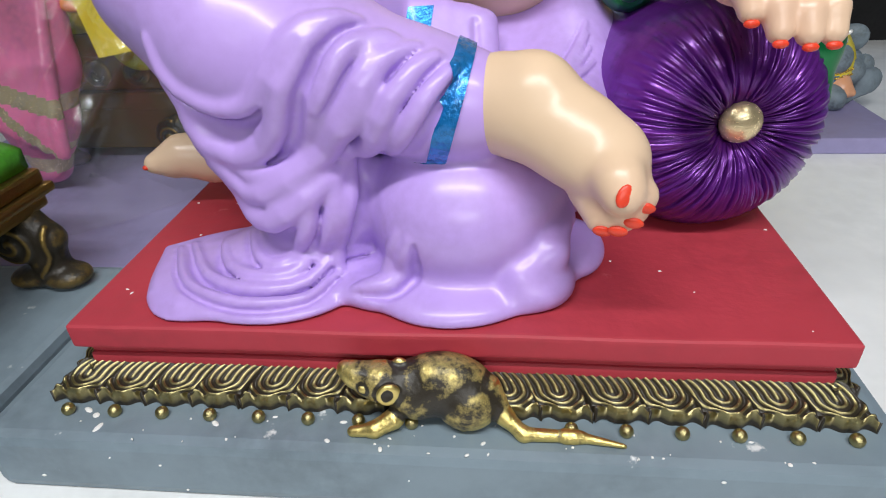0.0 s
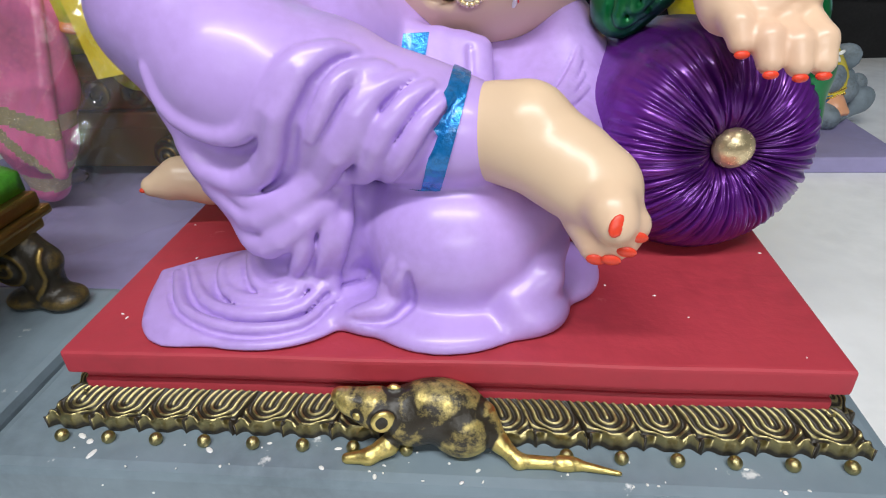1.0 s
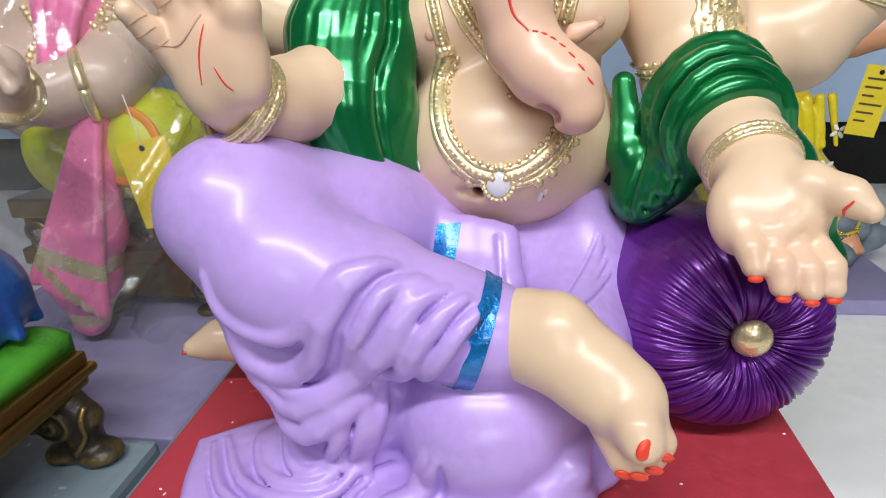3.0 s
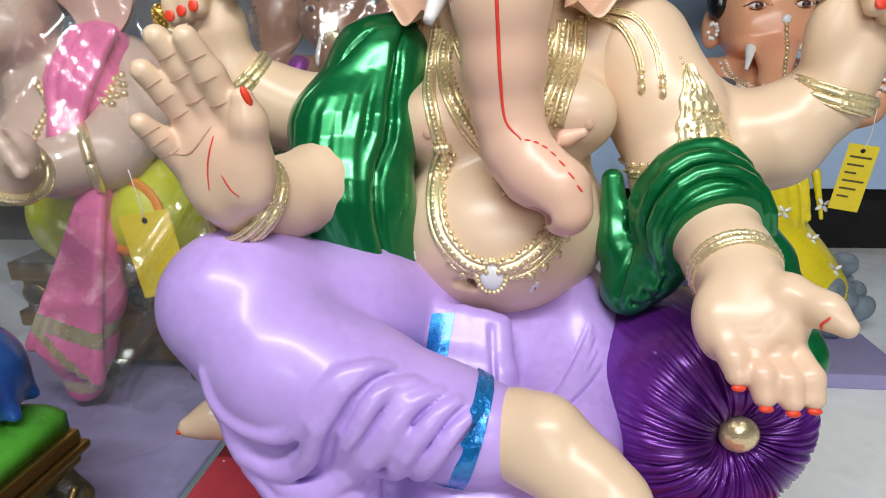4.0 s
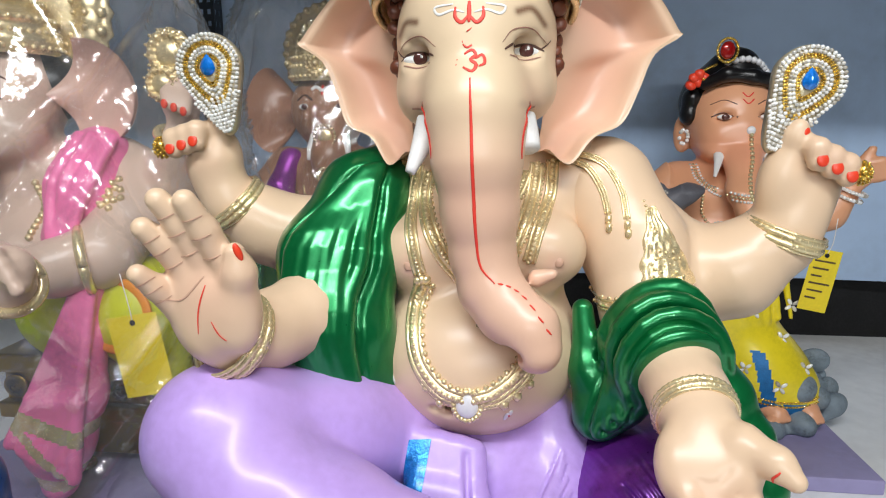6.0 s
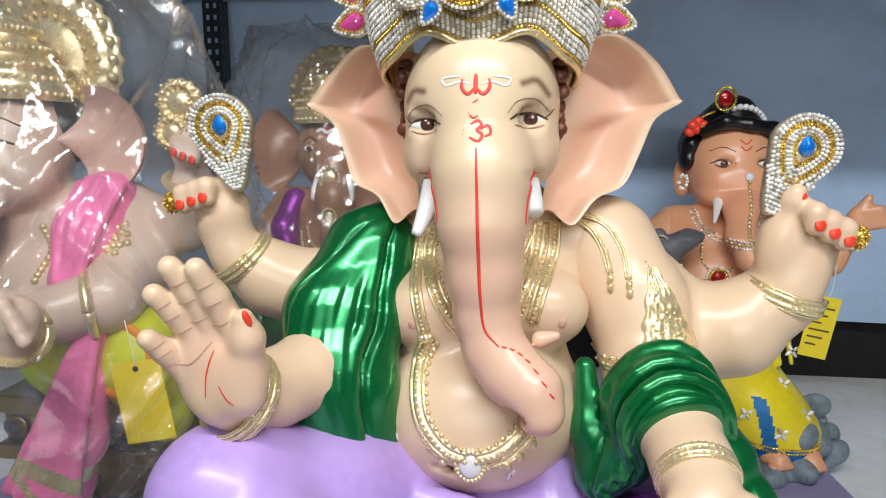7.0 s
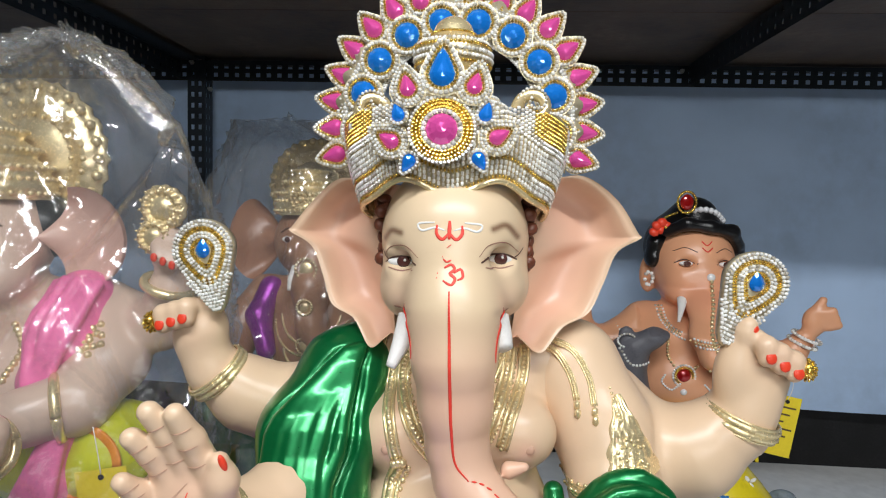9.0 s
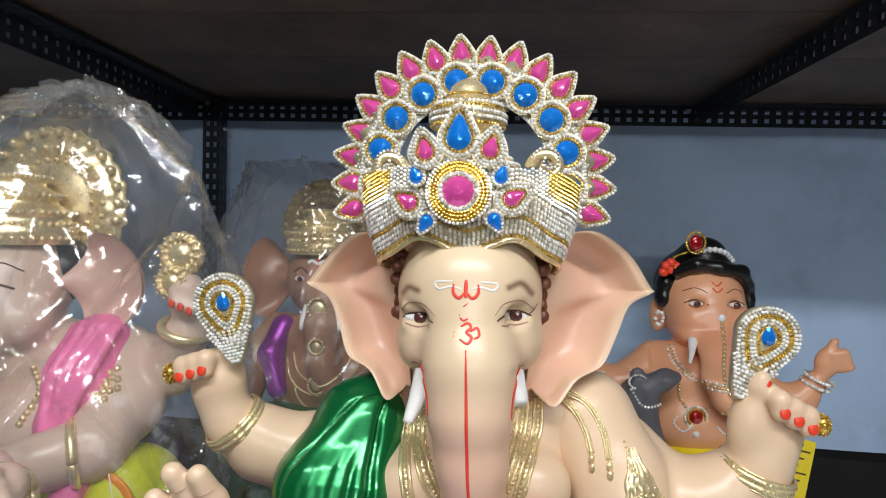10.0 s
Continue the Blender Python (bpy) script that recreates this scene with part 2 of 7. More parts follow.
class Clay:
    """A body of modelling clay: rounded lumps and rolls that flow into one another, cut into a skin of quads."""

    def __init__(self, k=0.012):
        self.k, self.lumps = k, []

    def lump(self, f, lo, hi, k=None, cut=False):
        self.lumps.append((f, np.array(lo), np.array(hi), self.k if k is None else k, cut))
        return self

    def ball(self, c, r, rot=None, k=None, cut=False):
        c, r = np.array(c, float), np.array(r if hasattr(r, "__len__") else (r, r, r), float)
        m = np.eye(3) if rot is None else rot3(*rot)

        def f(p):
            q = (p - c) @ m / r
            a = np.sqrt((q * q).sum(-1)) + 1e-9
            g = np.sqrt(((q / r) ** 2).sum(-1)) + 1e-9
            return a * (a - 1) / g
        e = r.max()
        return self.lump(f, c - e, c + e, k, cut)

    def roll(self, a, b, ra, rb=None, k=None, cut=False):
        a, b = np.array(a, float), np.array(b, float)
        rb = ra if rb is None else rb
        ab = b - a
        n = (ab * ab).sum() + 1e-12

        def f(p):
            pa = p - a
            t = np.clip((pa @ ab) / n, 0, 1)
            w = pa - t[..., None] * ab
            return np.sqrt((w * w).sum(-1)) - (ra + (rb - ra) * t)
        e = max(ra, rb)
        return self.lump(f, np.minimum(a, b) - e, np.maximum(a, b) + e, k, cut)

    def limb(self, *pts, k=None, cut=False):
        """A chain of rolls through points (x, y, z, radius)."""
        for p, q in zip(pts[:-1], pts[1:]):
            self.roll(p[:3], q[:3], p[3], q[3], k, cut)
        return self

    def cord(self, p, r, k=None, cut=False):
        """One even roll along a path, with no swelling at its joints."""
        p, r = np.asarray(p, float), np.asarray(r, float)

        def f(x):
            d = np.full(x.shape[:-1], 0.1)
            for a, b, ra, rb in zip(p[:-1], p[1:], r[:-1], r[1:]):
                pa, ab = x - a, b - a
                t = np.clip((pa @ ab) / ((ab * ab).sum() + 1e-12), 0, 1)
                w = pa - t[..., None] * ab
                d = np.minimum(d, np.sqrt((w * w).sum(-1)) - (ra + (rb - ra) * t))
            return d
        return self.lump(f, p.min(0) - r.max(), p.max(0) + r.max(), k, cut)

    def sleeve(self, a, b, ra, rb, edge=0.006, k=None):
        """A short cylinder with rounded ends."""
        a, b = np.array(a, float), np.array(b, float)
        ln = np.linalg.norm(b - a)
        u = (b - a) / ln

        def f(p):
            t = (p - a) @ u
            w = p - a - t[..., None] * u
            q1 = np.sqrt((w * w).sum(-1)) - (ra + (rb - ra) * np.clip(t / ln, 0, 1)) + edge
            q2 = np.abs(t - ln / 2) - ln / 2 + edge
            return np.minimum(np.maximum(q1, q2), 0) + np.sqrt(np.maximum(q1, 0) ** 2 + np.maximum(q2, 0) ** 2) - edge
        e = max(ra, rb)
        return self.lump(f, np.minimum(a, b) - e, np.maximum(a, b) + e, k)

    def at(self, p):
        d = np.full(p.shape[:-1], 0.3)
        for f, lo, hi, k, cut in self.lumps:
            d = -smin(-d, f(p), k) if cut else smin(d, f(p), k)
        return d

    def front(self, xz, y0=-0.12, n=70):
        """Where rays along +y first meet the clay, at each (x, z)."""
        xz = np.array(xz, float)
        p = np.stack([xz[:, 0], np.full(len(xz), y0), xz[:, 1]], 1)
        for _ in range(n):
            p[:, 1] += np.clip(self.at(p), -0.01, 0.05) * 0.8
        return p

    def pull(self, p, n=8):
        """Points drawn onto the clay's surface."""
        p = np.array(p, float)
        for _ in range(n):
            d, g = self.at(p), self.slope(p)
            p = p - g * d[:, None] * 0.8
        return p

    def slope(self, p):
        e = 0.0015
        g = np.stack([self.at(p + np.eye(3)[i] * e) - self.at(p - np.eye(3)[i] * e) for i in range(3)], 1)
        return g / (np.linalg.norm(g, axis=1, keepdims=True) + 1e-9)

    def skin(self, h):
        lo = np.min([l[1] for l in self.lumps if not l[4]], 0) - 4 * h
        hi = np.max([l[2] for l in self.lumps if not l[4]], 0) + 4 * h
        n = np.ceil((hi - lo) / h).astype(int) + 1
        d = np.full(n, 0.06)
        ax = [lo[i] + h * np.arange(n[i]) for i in range(3)]
        for f, a, b, k, cut in self.lumps:
            i0 = np.maximum(((a - lo - k) / h).astype(int) - 3, 0)
            i1 = np.minimum(((b - lo + k) / h).astype(int) + 4, n)
            if (i1 <= i0).any():
                continue
            w = tuple(slice(u, v) for u, v in zip(i0, i1))
            p = np.stack(np.meshgrid(*(ax[i][w[i]] for i in range(3)), indexing="ij"), -1)
            d[w] = -smin(-d[w], f(p), k) if cut else smin(d[w], f(p), k)
        return nets(d, lo, h)


def nets(d, lo, h):
    """Quads between the inside and the outside of a field sampled on a grid."""
    s = d < 0
    cells = np.zeros(np.array(d.shape) - 1, np.int8)
    corners = [(i, j, k) for i in (0, 1) for j in (0, 1) for k in (0, 1)]
    nx, ny, nz = cells.shape
    for i, j, k in corners:
        cells += s[i:i + nx, j:j + ny, k:k + nz]
    ci = np.argwhere((cells > 0) & (cells < 8))
    ids = np.full(cells.shape, -1, np.int64)
    ids[tuple(ci.T)] = np.arange(len(ci))
    total, count = np.zeros((len(ci), 3)), np.zeros(len(ci))
    for a in corners:
        for ax in range(3):
            if a[ax]:
                continue
            b = list(a)
            b[ax] = 1
            da = d[tuple((ci + a).T)]
            db = d[tuple((ci + b).T)]
            c = (da < 0) != (db < 0)
            t = np.where(c, da / np.where(c, da - db, 1), 0)
            q = np.array(a, float) + t[:, None] * np.eye(3)[ax]
            total += q * c[:, None]
            count += c
    v = lo + h * (ci + total / np.maximum(count, 1)[:, None])
    quads = []
    for ax in range(3):
        u, w = (ax + 1) % 3, (ax + 2) % 3
        a = [slice(None)] * 3
        b = [slice(None)] * 3
        a[ax], b[ax] = slice(0, -1), slice(1, None)
        ch = np.argwhere(s[tuple(a)] != s[tuple(b)])
        ch = ch[(ch[:, u] > 0) & (ch[:, w] > 0) & (ch[:, u] < cells.shape[u]) & (ch[:, w] < cells.shape[w])]
        inside = s[tuple(ch.T)]
        ring = []
        for du, dw in ((1, 1), (0, 1), (0, 0), (1, 0)):
            o = ch.copy()
            o[:, u] -= du
            o[:, w] -= dw
            ring.append(ids[tuple(o.T)])
        q = np.stack(ring, 1)
        q[~inside] = q[~inside][:, ::-1]
        quads.append(q)
    q = np.concatenate(quads)
    return v, q[(q >= 0).all(1)]


class Sheaf:
    """Gathers surfaces of several materials into one mesh."""

    def __init__(self):
        self.v, self.f, self.b, self.u, self.mats, self.n = [], [], [], [], [], 0

    def add(self, v, f, mat, blush=None, umber=None):
        v = np.asarray(v, float)
        if mat not in self.mats:
            self.mats.append(mat)
        f = np.asarray(f)
        self.v.append(v)
        self.f.append((f + self.n, self.mats.index(mat)))
        self.b.append(np.zeros(len(v)) if blush is None else blush)
        self.u.append(np.zeros(len(v)) if umber is None else umber)
        self.n += len(v)
        return self

    def mesh(self, name, base=(0, 0, 0), smooth=True):
        v = np.concatenate(self.v) - np.array(base)
        me = bpy.data.meshes.new(name)
        loops = np.concatenate([f.reshape(-1) for f, _ in self.f])
        sizes = np.concatenate([np.full(len(f), f.shape[1]) for f, _ in self.f])
        mat = np.concatenate([np.full(len(f), i) for f, i in self.f])
        me.vertices.add(len(v))
        me.vertices.foreach_set("co", v.astype(np.float32).ravel())
        me.loops.add(len(loops))
        me.loops.foreach_set("vertex_index", loops.astype(np.int32))
        me.polygons.add(len(sizes))
        me.polygons.foreach_set("loop_start", (np.cumsum(sizes) - sizes).astype(np.int32))
        me.polygons.foreach_set("material_index", mat.astype(np.int32))
        me.polygons.foreach_set("use_smooth", np.full(len(sizes), smooth))
        for m in self.mats:
            me.materials.append(m)
        for name, rows in (("blush", self.b), ("umber", self.u)):
            at = me.attributes.new(name, "FLOAT", "POINT")
            at.data.foreach_set("value", np.concatenate(rows).astype(np.float32))
        me.update(calc_edges=True)
        me.validate()
        return me

    def thing(self, name, label="", category="", base=(0, 0, 0), group="", kind="", parent=None, smooth=True):
        ob = new(name, self.mesh(name, base, smooth))
        ob.location = base
        if parent is not None:
            ob.parent = parent
            ob.location = Vector(base) - parent.location
        return tagged(ob, label, category, group, kind)


def spline(pts, n):
    """A smooth curve through points, any number of columns, n samples."""
    p = np.array(pts, float)
    if len(p) == 2:
        return p[0] + (p[1] - p[0]) * np.linspace(0, 1, n)[:, None]
    q = np.vstack([2 * p[0] - p[1], p, 2 * p[-1] - p[-2]])
    t = np.linspace(0, len(p) - 1 - 1e-9, n)
    i = t.astype(int)
    u = (t - i)[:, None]
    a, b, c, d = q[i], q[i + 1], q[i + 2], q[i + 3]
    return 0.5 * (2 * b + (c - a) * u + (2 * a - 5 * b + 4 * c - d) * u ** 2 + (3 * b - a - 3 * c + d) * u ** 3)


def even(p, step):
    """The curve p resampled at even steps."""
    s = np.concatenate([[0], np.cumsum(np.linalg.norm(np.diff(p, axis=0), axis=1))])
    n = max(2, int(s[-1] / step) + 1)
    t = np.linspace(0, s[-1], n)
    return np.stack([np.interp(t, s, p[:, i]) for i in range(p.shape[1])], 1)


def grid_faces(nu, nv, wrap_u=False, wrap_v=False):
    a = np.arange(nu if wrap_u else nu - 1)
    b = np.arange(nv if wrap_v else nv - 1)
    i, j = [x.ravel() for x in np.meshgrid(a, b, indexing="ij")]
    i2, j2 = (i + 1) % nu, (j + 1) % nv
    return np.stack([i * nv + j, i2 * nv + j, i2 * nv + j2, i * nv + j2], 1)


def tube(path, r, seg=8, flat=1.0, normal=None):
    """A round or flattened rod along a path; r a number or one a point. flat squeezes it along the normals given."""
    p = np.asarray(path, float)
    n = len(p)
    r = np.broadcast_to(np.asarray(r, float), (n,))
    t = np.gradient(p, axis=0)
    t /= np.linalg.norm(t, axis=1, keepdims=True) + 1e-12
    up = np.broadcast_to(np.array([0, -1.0, 0.03]), (n, 3)) if normal is None else np.asarray(normal)
    side = np.cross(t, up)
    side /= np.linalg.norm(side, axis=1, keepdims=True) + 1e-12
    up = np.cross(side, t)
    a = np.linspace(0, 2 * np.pi, seg, endpoint=False)
    v = p[:, None] + r[:, None, None] * (np.cos(a)[None, :, None] * side[:, None] + flat * np.sin(a)[None, :, None] * up[:, None])
    v = np.concatenate([v.reshape(-1, 3), p[:1], p[-1:]])
    f = grid_faces(n, seg, wrap_v=True)
    k = np.arange(seg)
    cap0 = np.stack([k, (k + 1) % seg, np.full(seg, n * seg), np.full(seg, n * seg)], 1)[:, :3]
    cap1 = np.stack([(n - 1) * seg + (k + 1) % seg, (n - 1) * seg + k, np.full(seg, n * seg + 1)], 1)
    return v, f[:, ::-1], np.concatenate([cap0[:, ::-1], cap1[:, ::-1]])


def add_tube(s, path, r, mat, seg=8, flat=1.0, normal=None):
    v, q, t = tube(path, r, seg, flat, normal)
    s.add(v, q, mat)
    s.f.append((t + s.n - len(v), s.mats.index(mat)))


G = (1 + 5 ** 0.5) / 2
ICO_V = np.array([(-1, G, 0), (1, G, 0), (-1, -G, 0), (1, -G, 0), (0, -1, G), (0, 1, G), (0, -1, -G), (0, 1, -G), (G, 0, -1), (G, 0, 1), (-G, 0, -1), (-G, 0, 1)]) / (1 + G * G) ** 0.5
ICO_F = np.array([int(c, 16) for c in "0b5051017 07a0ab159 5b4ba2a76718 394342326368389 49524b62a867981".replace(" ", "")]).reshape(-1, 3)


def beads(s, pts, r, mat, squash=(1, 1, 1)):
    """A small faceted bead at every point."""
    p = np.asarray(pts, float)
    r = np.broadcast_to(np.asarray(r, float), (len(p),))
    v = (p[:, None] + r[:, None, None] * (ICO_V * np.array(squash))[None]).reshape(-1, 3)
    f = (ICO_F[None] + 12 * np.arange(len(p))[:, None, None]).reshape(-1, 3)
    s.add(v, f, mat)


def orb(c, r, rot=None, nu=20, nv=14):
    """A rounded lump: centre, three radii."""
    u = np.linspace(0, np.pi, nv)
    a = np.linspace(0, 2 * np.pi, nu, endpoint=False)
    v = np.stack([np.sin(u)[:, None] * np.cos(a), np.sin(u)[:, None] * np.sin(a), np.cos(u)[:, None] * np.ones_like(a)], -1).reshape(-1, 3)
    v = v * np.array(r)
    if rot is not None:
        v = v @ rot3(*rot).T
    return v + np.array(c), grid_faces(nv, nu, wrap_v=True)


def turned(profile, seg=48, centre=(0, 0, 0), wob=None):
    """A lathe-turned body about z: rows of (radius, height)."""
    p = np.asarray(profile, float)
    a = np.linspace(0, 2 * np.pi, seg, endpoint=False)
    v = np.stack([p[:, :1] * np.cos(a), p[:, :1] * np.sin(a), p[:, 1:] * np.ones_like(a)], -1).reshape(-1, 3)
    return v + np.array(centre), grid_faces(len(p), seg, wrap_v=True)[:, ::-1]


def block(size, bevel=0.003, seg=2):
    """A box with worn, rounded edges, centred on x and y, standing on z = 0."""
    bm = bmesh.new()
    bmesh.ops.create_cube(bm, size=1)
    bmesh.ops.scale(bm, vec=size, verts=bm.verts)
    bmesh.ops.translate(bm, vec=(0, 0, size[2] / 2), verts=bm.verts)
    if bevel:
        bmesh.ops.bevel(bm, geom=bm.edges[:], offset=bevel, segments=seg, affect="EDGES", profile=0.6)
    return bm


def part(name, bm, material, parent=None, label="", place=None, smooth=False):
    me = bpy.data.meshes.new(name)
    bm.to_mesh(me)
    bm.free()
    me.materials.append(material)
    if smooth:
        me.polygons.foreach_set("use_smooth", np.full(len(me.polygons), True))
    ob = new(name, me)
    if place is not None:
        ob.matrix_world = place
    if parent is not None:
        ob.parent = parent
    return tagged(ob, label)

# ---- the setting ----
def slab(name, lo, hi, mat, bevel=0.002, kind="structure", label="", category="", parent=None):
    lo, hi = Vector(lo), Vector(hi)
    c = (lo + hi) / 2
    ob = part(name, block(tuple(hi - lo), bevel), mat, parent, label, Matrix.Translation((c.x, c.y, lo.z)))
    return tagged(ob, label, category, "", kind)


FLOOR_Z = -0.09
slab("floor", (-2.4, -2.8, -0.86), (2.4, 1.3, -0.80), CEMENT, 0, label="grey cement shop floor", category="floor")
slab("wall_front", (-2.4, -2.9, -0.80), (2.4, -2.8, 2.0), PLASTER, 0, label="off-white plastered shop wall", category="wall")
slab("wall_left", (-2.5, -2.8, -0.80), (-2.4, 1.3, 2.0), PLASTER, 0, label="off-white plastered shop wall", category="wall")
slab("wall_right", (2.4, -2.8, -0.80), (2.5, 1.3, 2.0), PLASTER, 0, label="off-white plastered shop wall", category="wall")
slab("wall_back", (-2.4, 1.3, -0.80), (2.4, 1.4, 2.0), PLASTER, 0, label="plain plastered wall behind the rack", category="wall")
slab("ceiling", (-2.4, -2.8, 2.0), (2.4, 1.3, 2.06), PLASTER, 0, label="plain white shop ceiling", category="ceiling")
slab("display_table", (-2.0, -0.34, FLOOR_Z - 0.04), (2.0, 1.2, FLOOR_Z), TABLE, 0.003, "", "white laminated display shelf with scuff marks", "table")

# backing sheet that hangs behind the rack, with soft waves and a shadow gap under it
n, m = 120, 40
u, w = np.meshgrid(np.linspace(-2.3, 2.3, n), np.linspace(0.045, 0.95, m), indexing="ij")
wave = 0.006 * np.sin(5.1 * u + 2.2 * w) + 0.004 * np.sin(13 * u - 7 * w) + 0.004 * np.sin(3 * u + 9 * w)
s = Sheaf()
front = np.stack([u, 1.02 + wave, w], -1).reshape(-1, 3)
s.add(front, grid_faces(n, m), SHEET)
s.add(front + (0, 0.006, 0), grid_faces(n, m)[:, ::-1], SHEET)
s.thing("backing_sheet", "blue-grey painted sheet hung behind the rack", "sheet", kind="structure")
# black slab stands in for the deep shade in the open gap
slab("back_gap", (-2.0, 1.06, FLOOR_Z), (2.0, 1.08, 0.08), BLACK, 0, label="black strip painted as the shaded gap under the sheet", category="gap")


# slotted-angle rack
def angle_bar(length, flange, name="angle_bar", thick=0.003):
    """L-section along x with two rows of slots through each flange."""
    sh = Sheaf()
    pitch = 0.022
    cells = int(length / pitch)
    for turn in (0, 1):
        v, f = [], []
        rows = [0, flange * 0.18, flange * 0.40, flange * 0.60, flange * 0.82, flange]
        xs = []
        for c in range(cells):
            xs += [c * pitch, c * pitch + 0.006, c * pitch + 0.016]
        xs.append(cells * pitch)
        xs = np.array(xs)
        gx, gr = np.meshgrid(xs, rows, indexing="ij")
        for side in (0, thick):
            p = np.stack([gx, np.full_like(gx, side), -gr], -1) if turn == 0 else np.stack([gx, gr, np.full_like(gx, -side)], -1)
            v.append(p.reshape(-1, 3))
        q = grid_faces(len(xs), len(rows))
        col = (q[:, 0] // len(rows)) % 3
        row = q[:, 0] % len(rows)
        hole = ((col == 1) & (row == 1)) | ((col == 1) & (row == 3))
        sh.add(v[0], q[~hole], STEEL)
        sh.add(v[1], q[~hole][:, ::-1], STEEL)
    return sh


def bolt_mesh():
    sh = Sheaf()
    v, f = turned([(0, 0.0035), (0.0045, 0.0035), (0.005, 0.0), (0.0, 0.0)], 6)
    sh.add(v, f, BOLT)
    v, f = turned([(0, 0.011), (0.0022, 0.011), (0.0022, 0.003)], 8)
    sh.add(v, f, BOLT)
    return sh.mesh("bolt", smooth=False)


RACK_Y, RACK_Z = 0.95, 0.735
rack = tagged(new("storage_rack"), "dark blue slotted steel angle rack with bolts", "rack")
bar_long, bar_short, bolt_me = angle_bar(3.2, 0.040).mesh("beam", smooth=False), angle_bar(1.1, 0.040).mesh("beam", smooth=False), bolt_mesh()
bar_post = angle_bar(0.86, 0.036).mesh("post", smooth=False)


def rack_part(name, me, m, label=""):
    ob = new(name, me)
    ob.parent = rack
    ob.matrix_basis = m
    return tagged(ob, label)


rack_part("beam", bar_long, pose(-1.6, RACK_Y, RACK_Z))
for x in (-0.585, 0.43):
    rack_part("beam", bar_short, pose(x, RACK_Y - 0.002, RACK_Z + 0.002, 0, 0, -90))
rack_part("post", bar_post, pose(-0.532, RACK_Y - 0.004, FLOOR_Z + 0.855, 0, 90, 0))
for x, y, z in ((-0.557, RACK_Y - 0.006, RACK_Z - 0.006), (0.415, RACK_Y - 0.006, RACK_Z - 0.012), (-0.517, RACK_Y - 0.010, RACK_Z - 0.06)):
    rack_part("bolt", bolt_me, pose(x, y, z, 90, 0, 0), "zinc bolt")
for x, y in ((-0.600, 0.86), (0.44, 0.86), (0.444, 0.62), (-0.600, 0.62)):
    rack_part("bolt", bolt_me, pose(x, y, RACK_Z - 0.002, 180, 0, 0), "zinc bolt")
# shelf boards over the display, seen from below
for i, (a, b) in enumerate(((0.30, 0.465), (0.468, 0.655), (0.658, 0.99))):
    slab("ceiling_boards", (-2.0, a, RACK_Z + 0.006 + 0.001 * i), (2.0, b, RACK_Z + 0.024), PLY, 0.002, label="dark stained plywood shelf board with splintered edges", category="shelf board")

# unseen fluorescent fittings in front of the display; the highest is an added fill
for x, y, z in ((0.05, -0.55, 1.22), (0.35, -1.8, 0.9), (0.0, -2.1, 1.85)):
    lamp = tagged(new("tube_lamp"), "unseen white fluorescent batten lamp hung from the ceiling", "lamp", "tube lamps")
    lamp.location = (x, y, z + 0.05)
    part("housing", block((1.26, 0.07, 0.04), 0.006), LAMP_WHITE, lamp, place=None)
    for sx in (-0.5, 0.5):
        part("hanging_rod", block((0.008, 0.008, 2.0 - z - 0.091), 0), LAMP_WHITE, lamp).location = (sx, 0, 0.04)

# ---- plinth, frieze and red board of the large statue ----
slab("plinth", (-0.262, -0.042, FLOOR_Z), (0.243, 0.36, -0.047), GREY, 0.007, "", "grey painted plinth with white chipped edges", "plinth")

BOARD = Sheaf()


def board_layer(lo, hi, r=0.003, wob=0.0):
    bm = block((hi[0] - lo[0], hi[1] - lo[1], hi[2] - lo[2]), r, 3)
    bmesh.ops.subdivide_edges(bm, edges=[e for e in bm.edges if e.calc_length() > 0.1], cuts=14)
    c = Vector(((lo[0] + hi[0]) / 2, (lo[1] + hi[1]) / 2, lo[2]))
    for v in bm.verts:
        v.co += c
        v.co += Vector((0, 1, 0)) * 0.0012 * noise.noise(v.co * 13)
    return bm


red = tagged(new("red_base_board"), "matt red painted stepped base board under the statue", "base board")
red.location = (0, 0.15, -0.03)
for nm, lo, hi in (("top_slab", (-0.217, 0.0, -0.0165), (0.217, 0.335, 0.0)), ("middle_slab", (-0.2115, 0.006, -0.024), (0.2115, 0.33, -0.0163)), ("bottom_slab", (-0.2125, 0.0045, -0.033), (0.2125, 0.33, -0.0238))):
    part(nm, board_layer(lo, hi), RED_BOARD, red).location = (0, -0.15, 0.03)


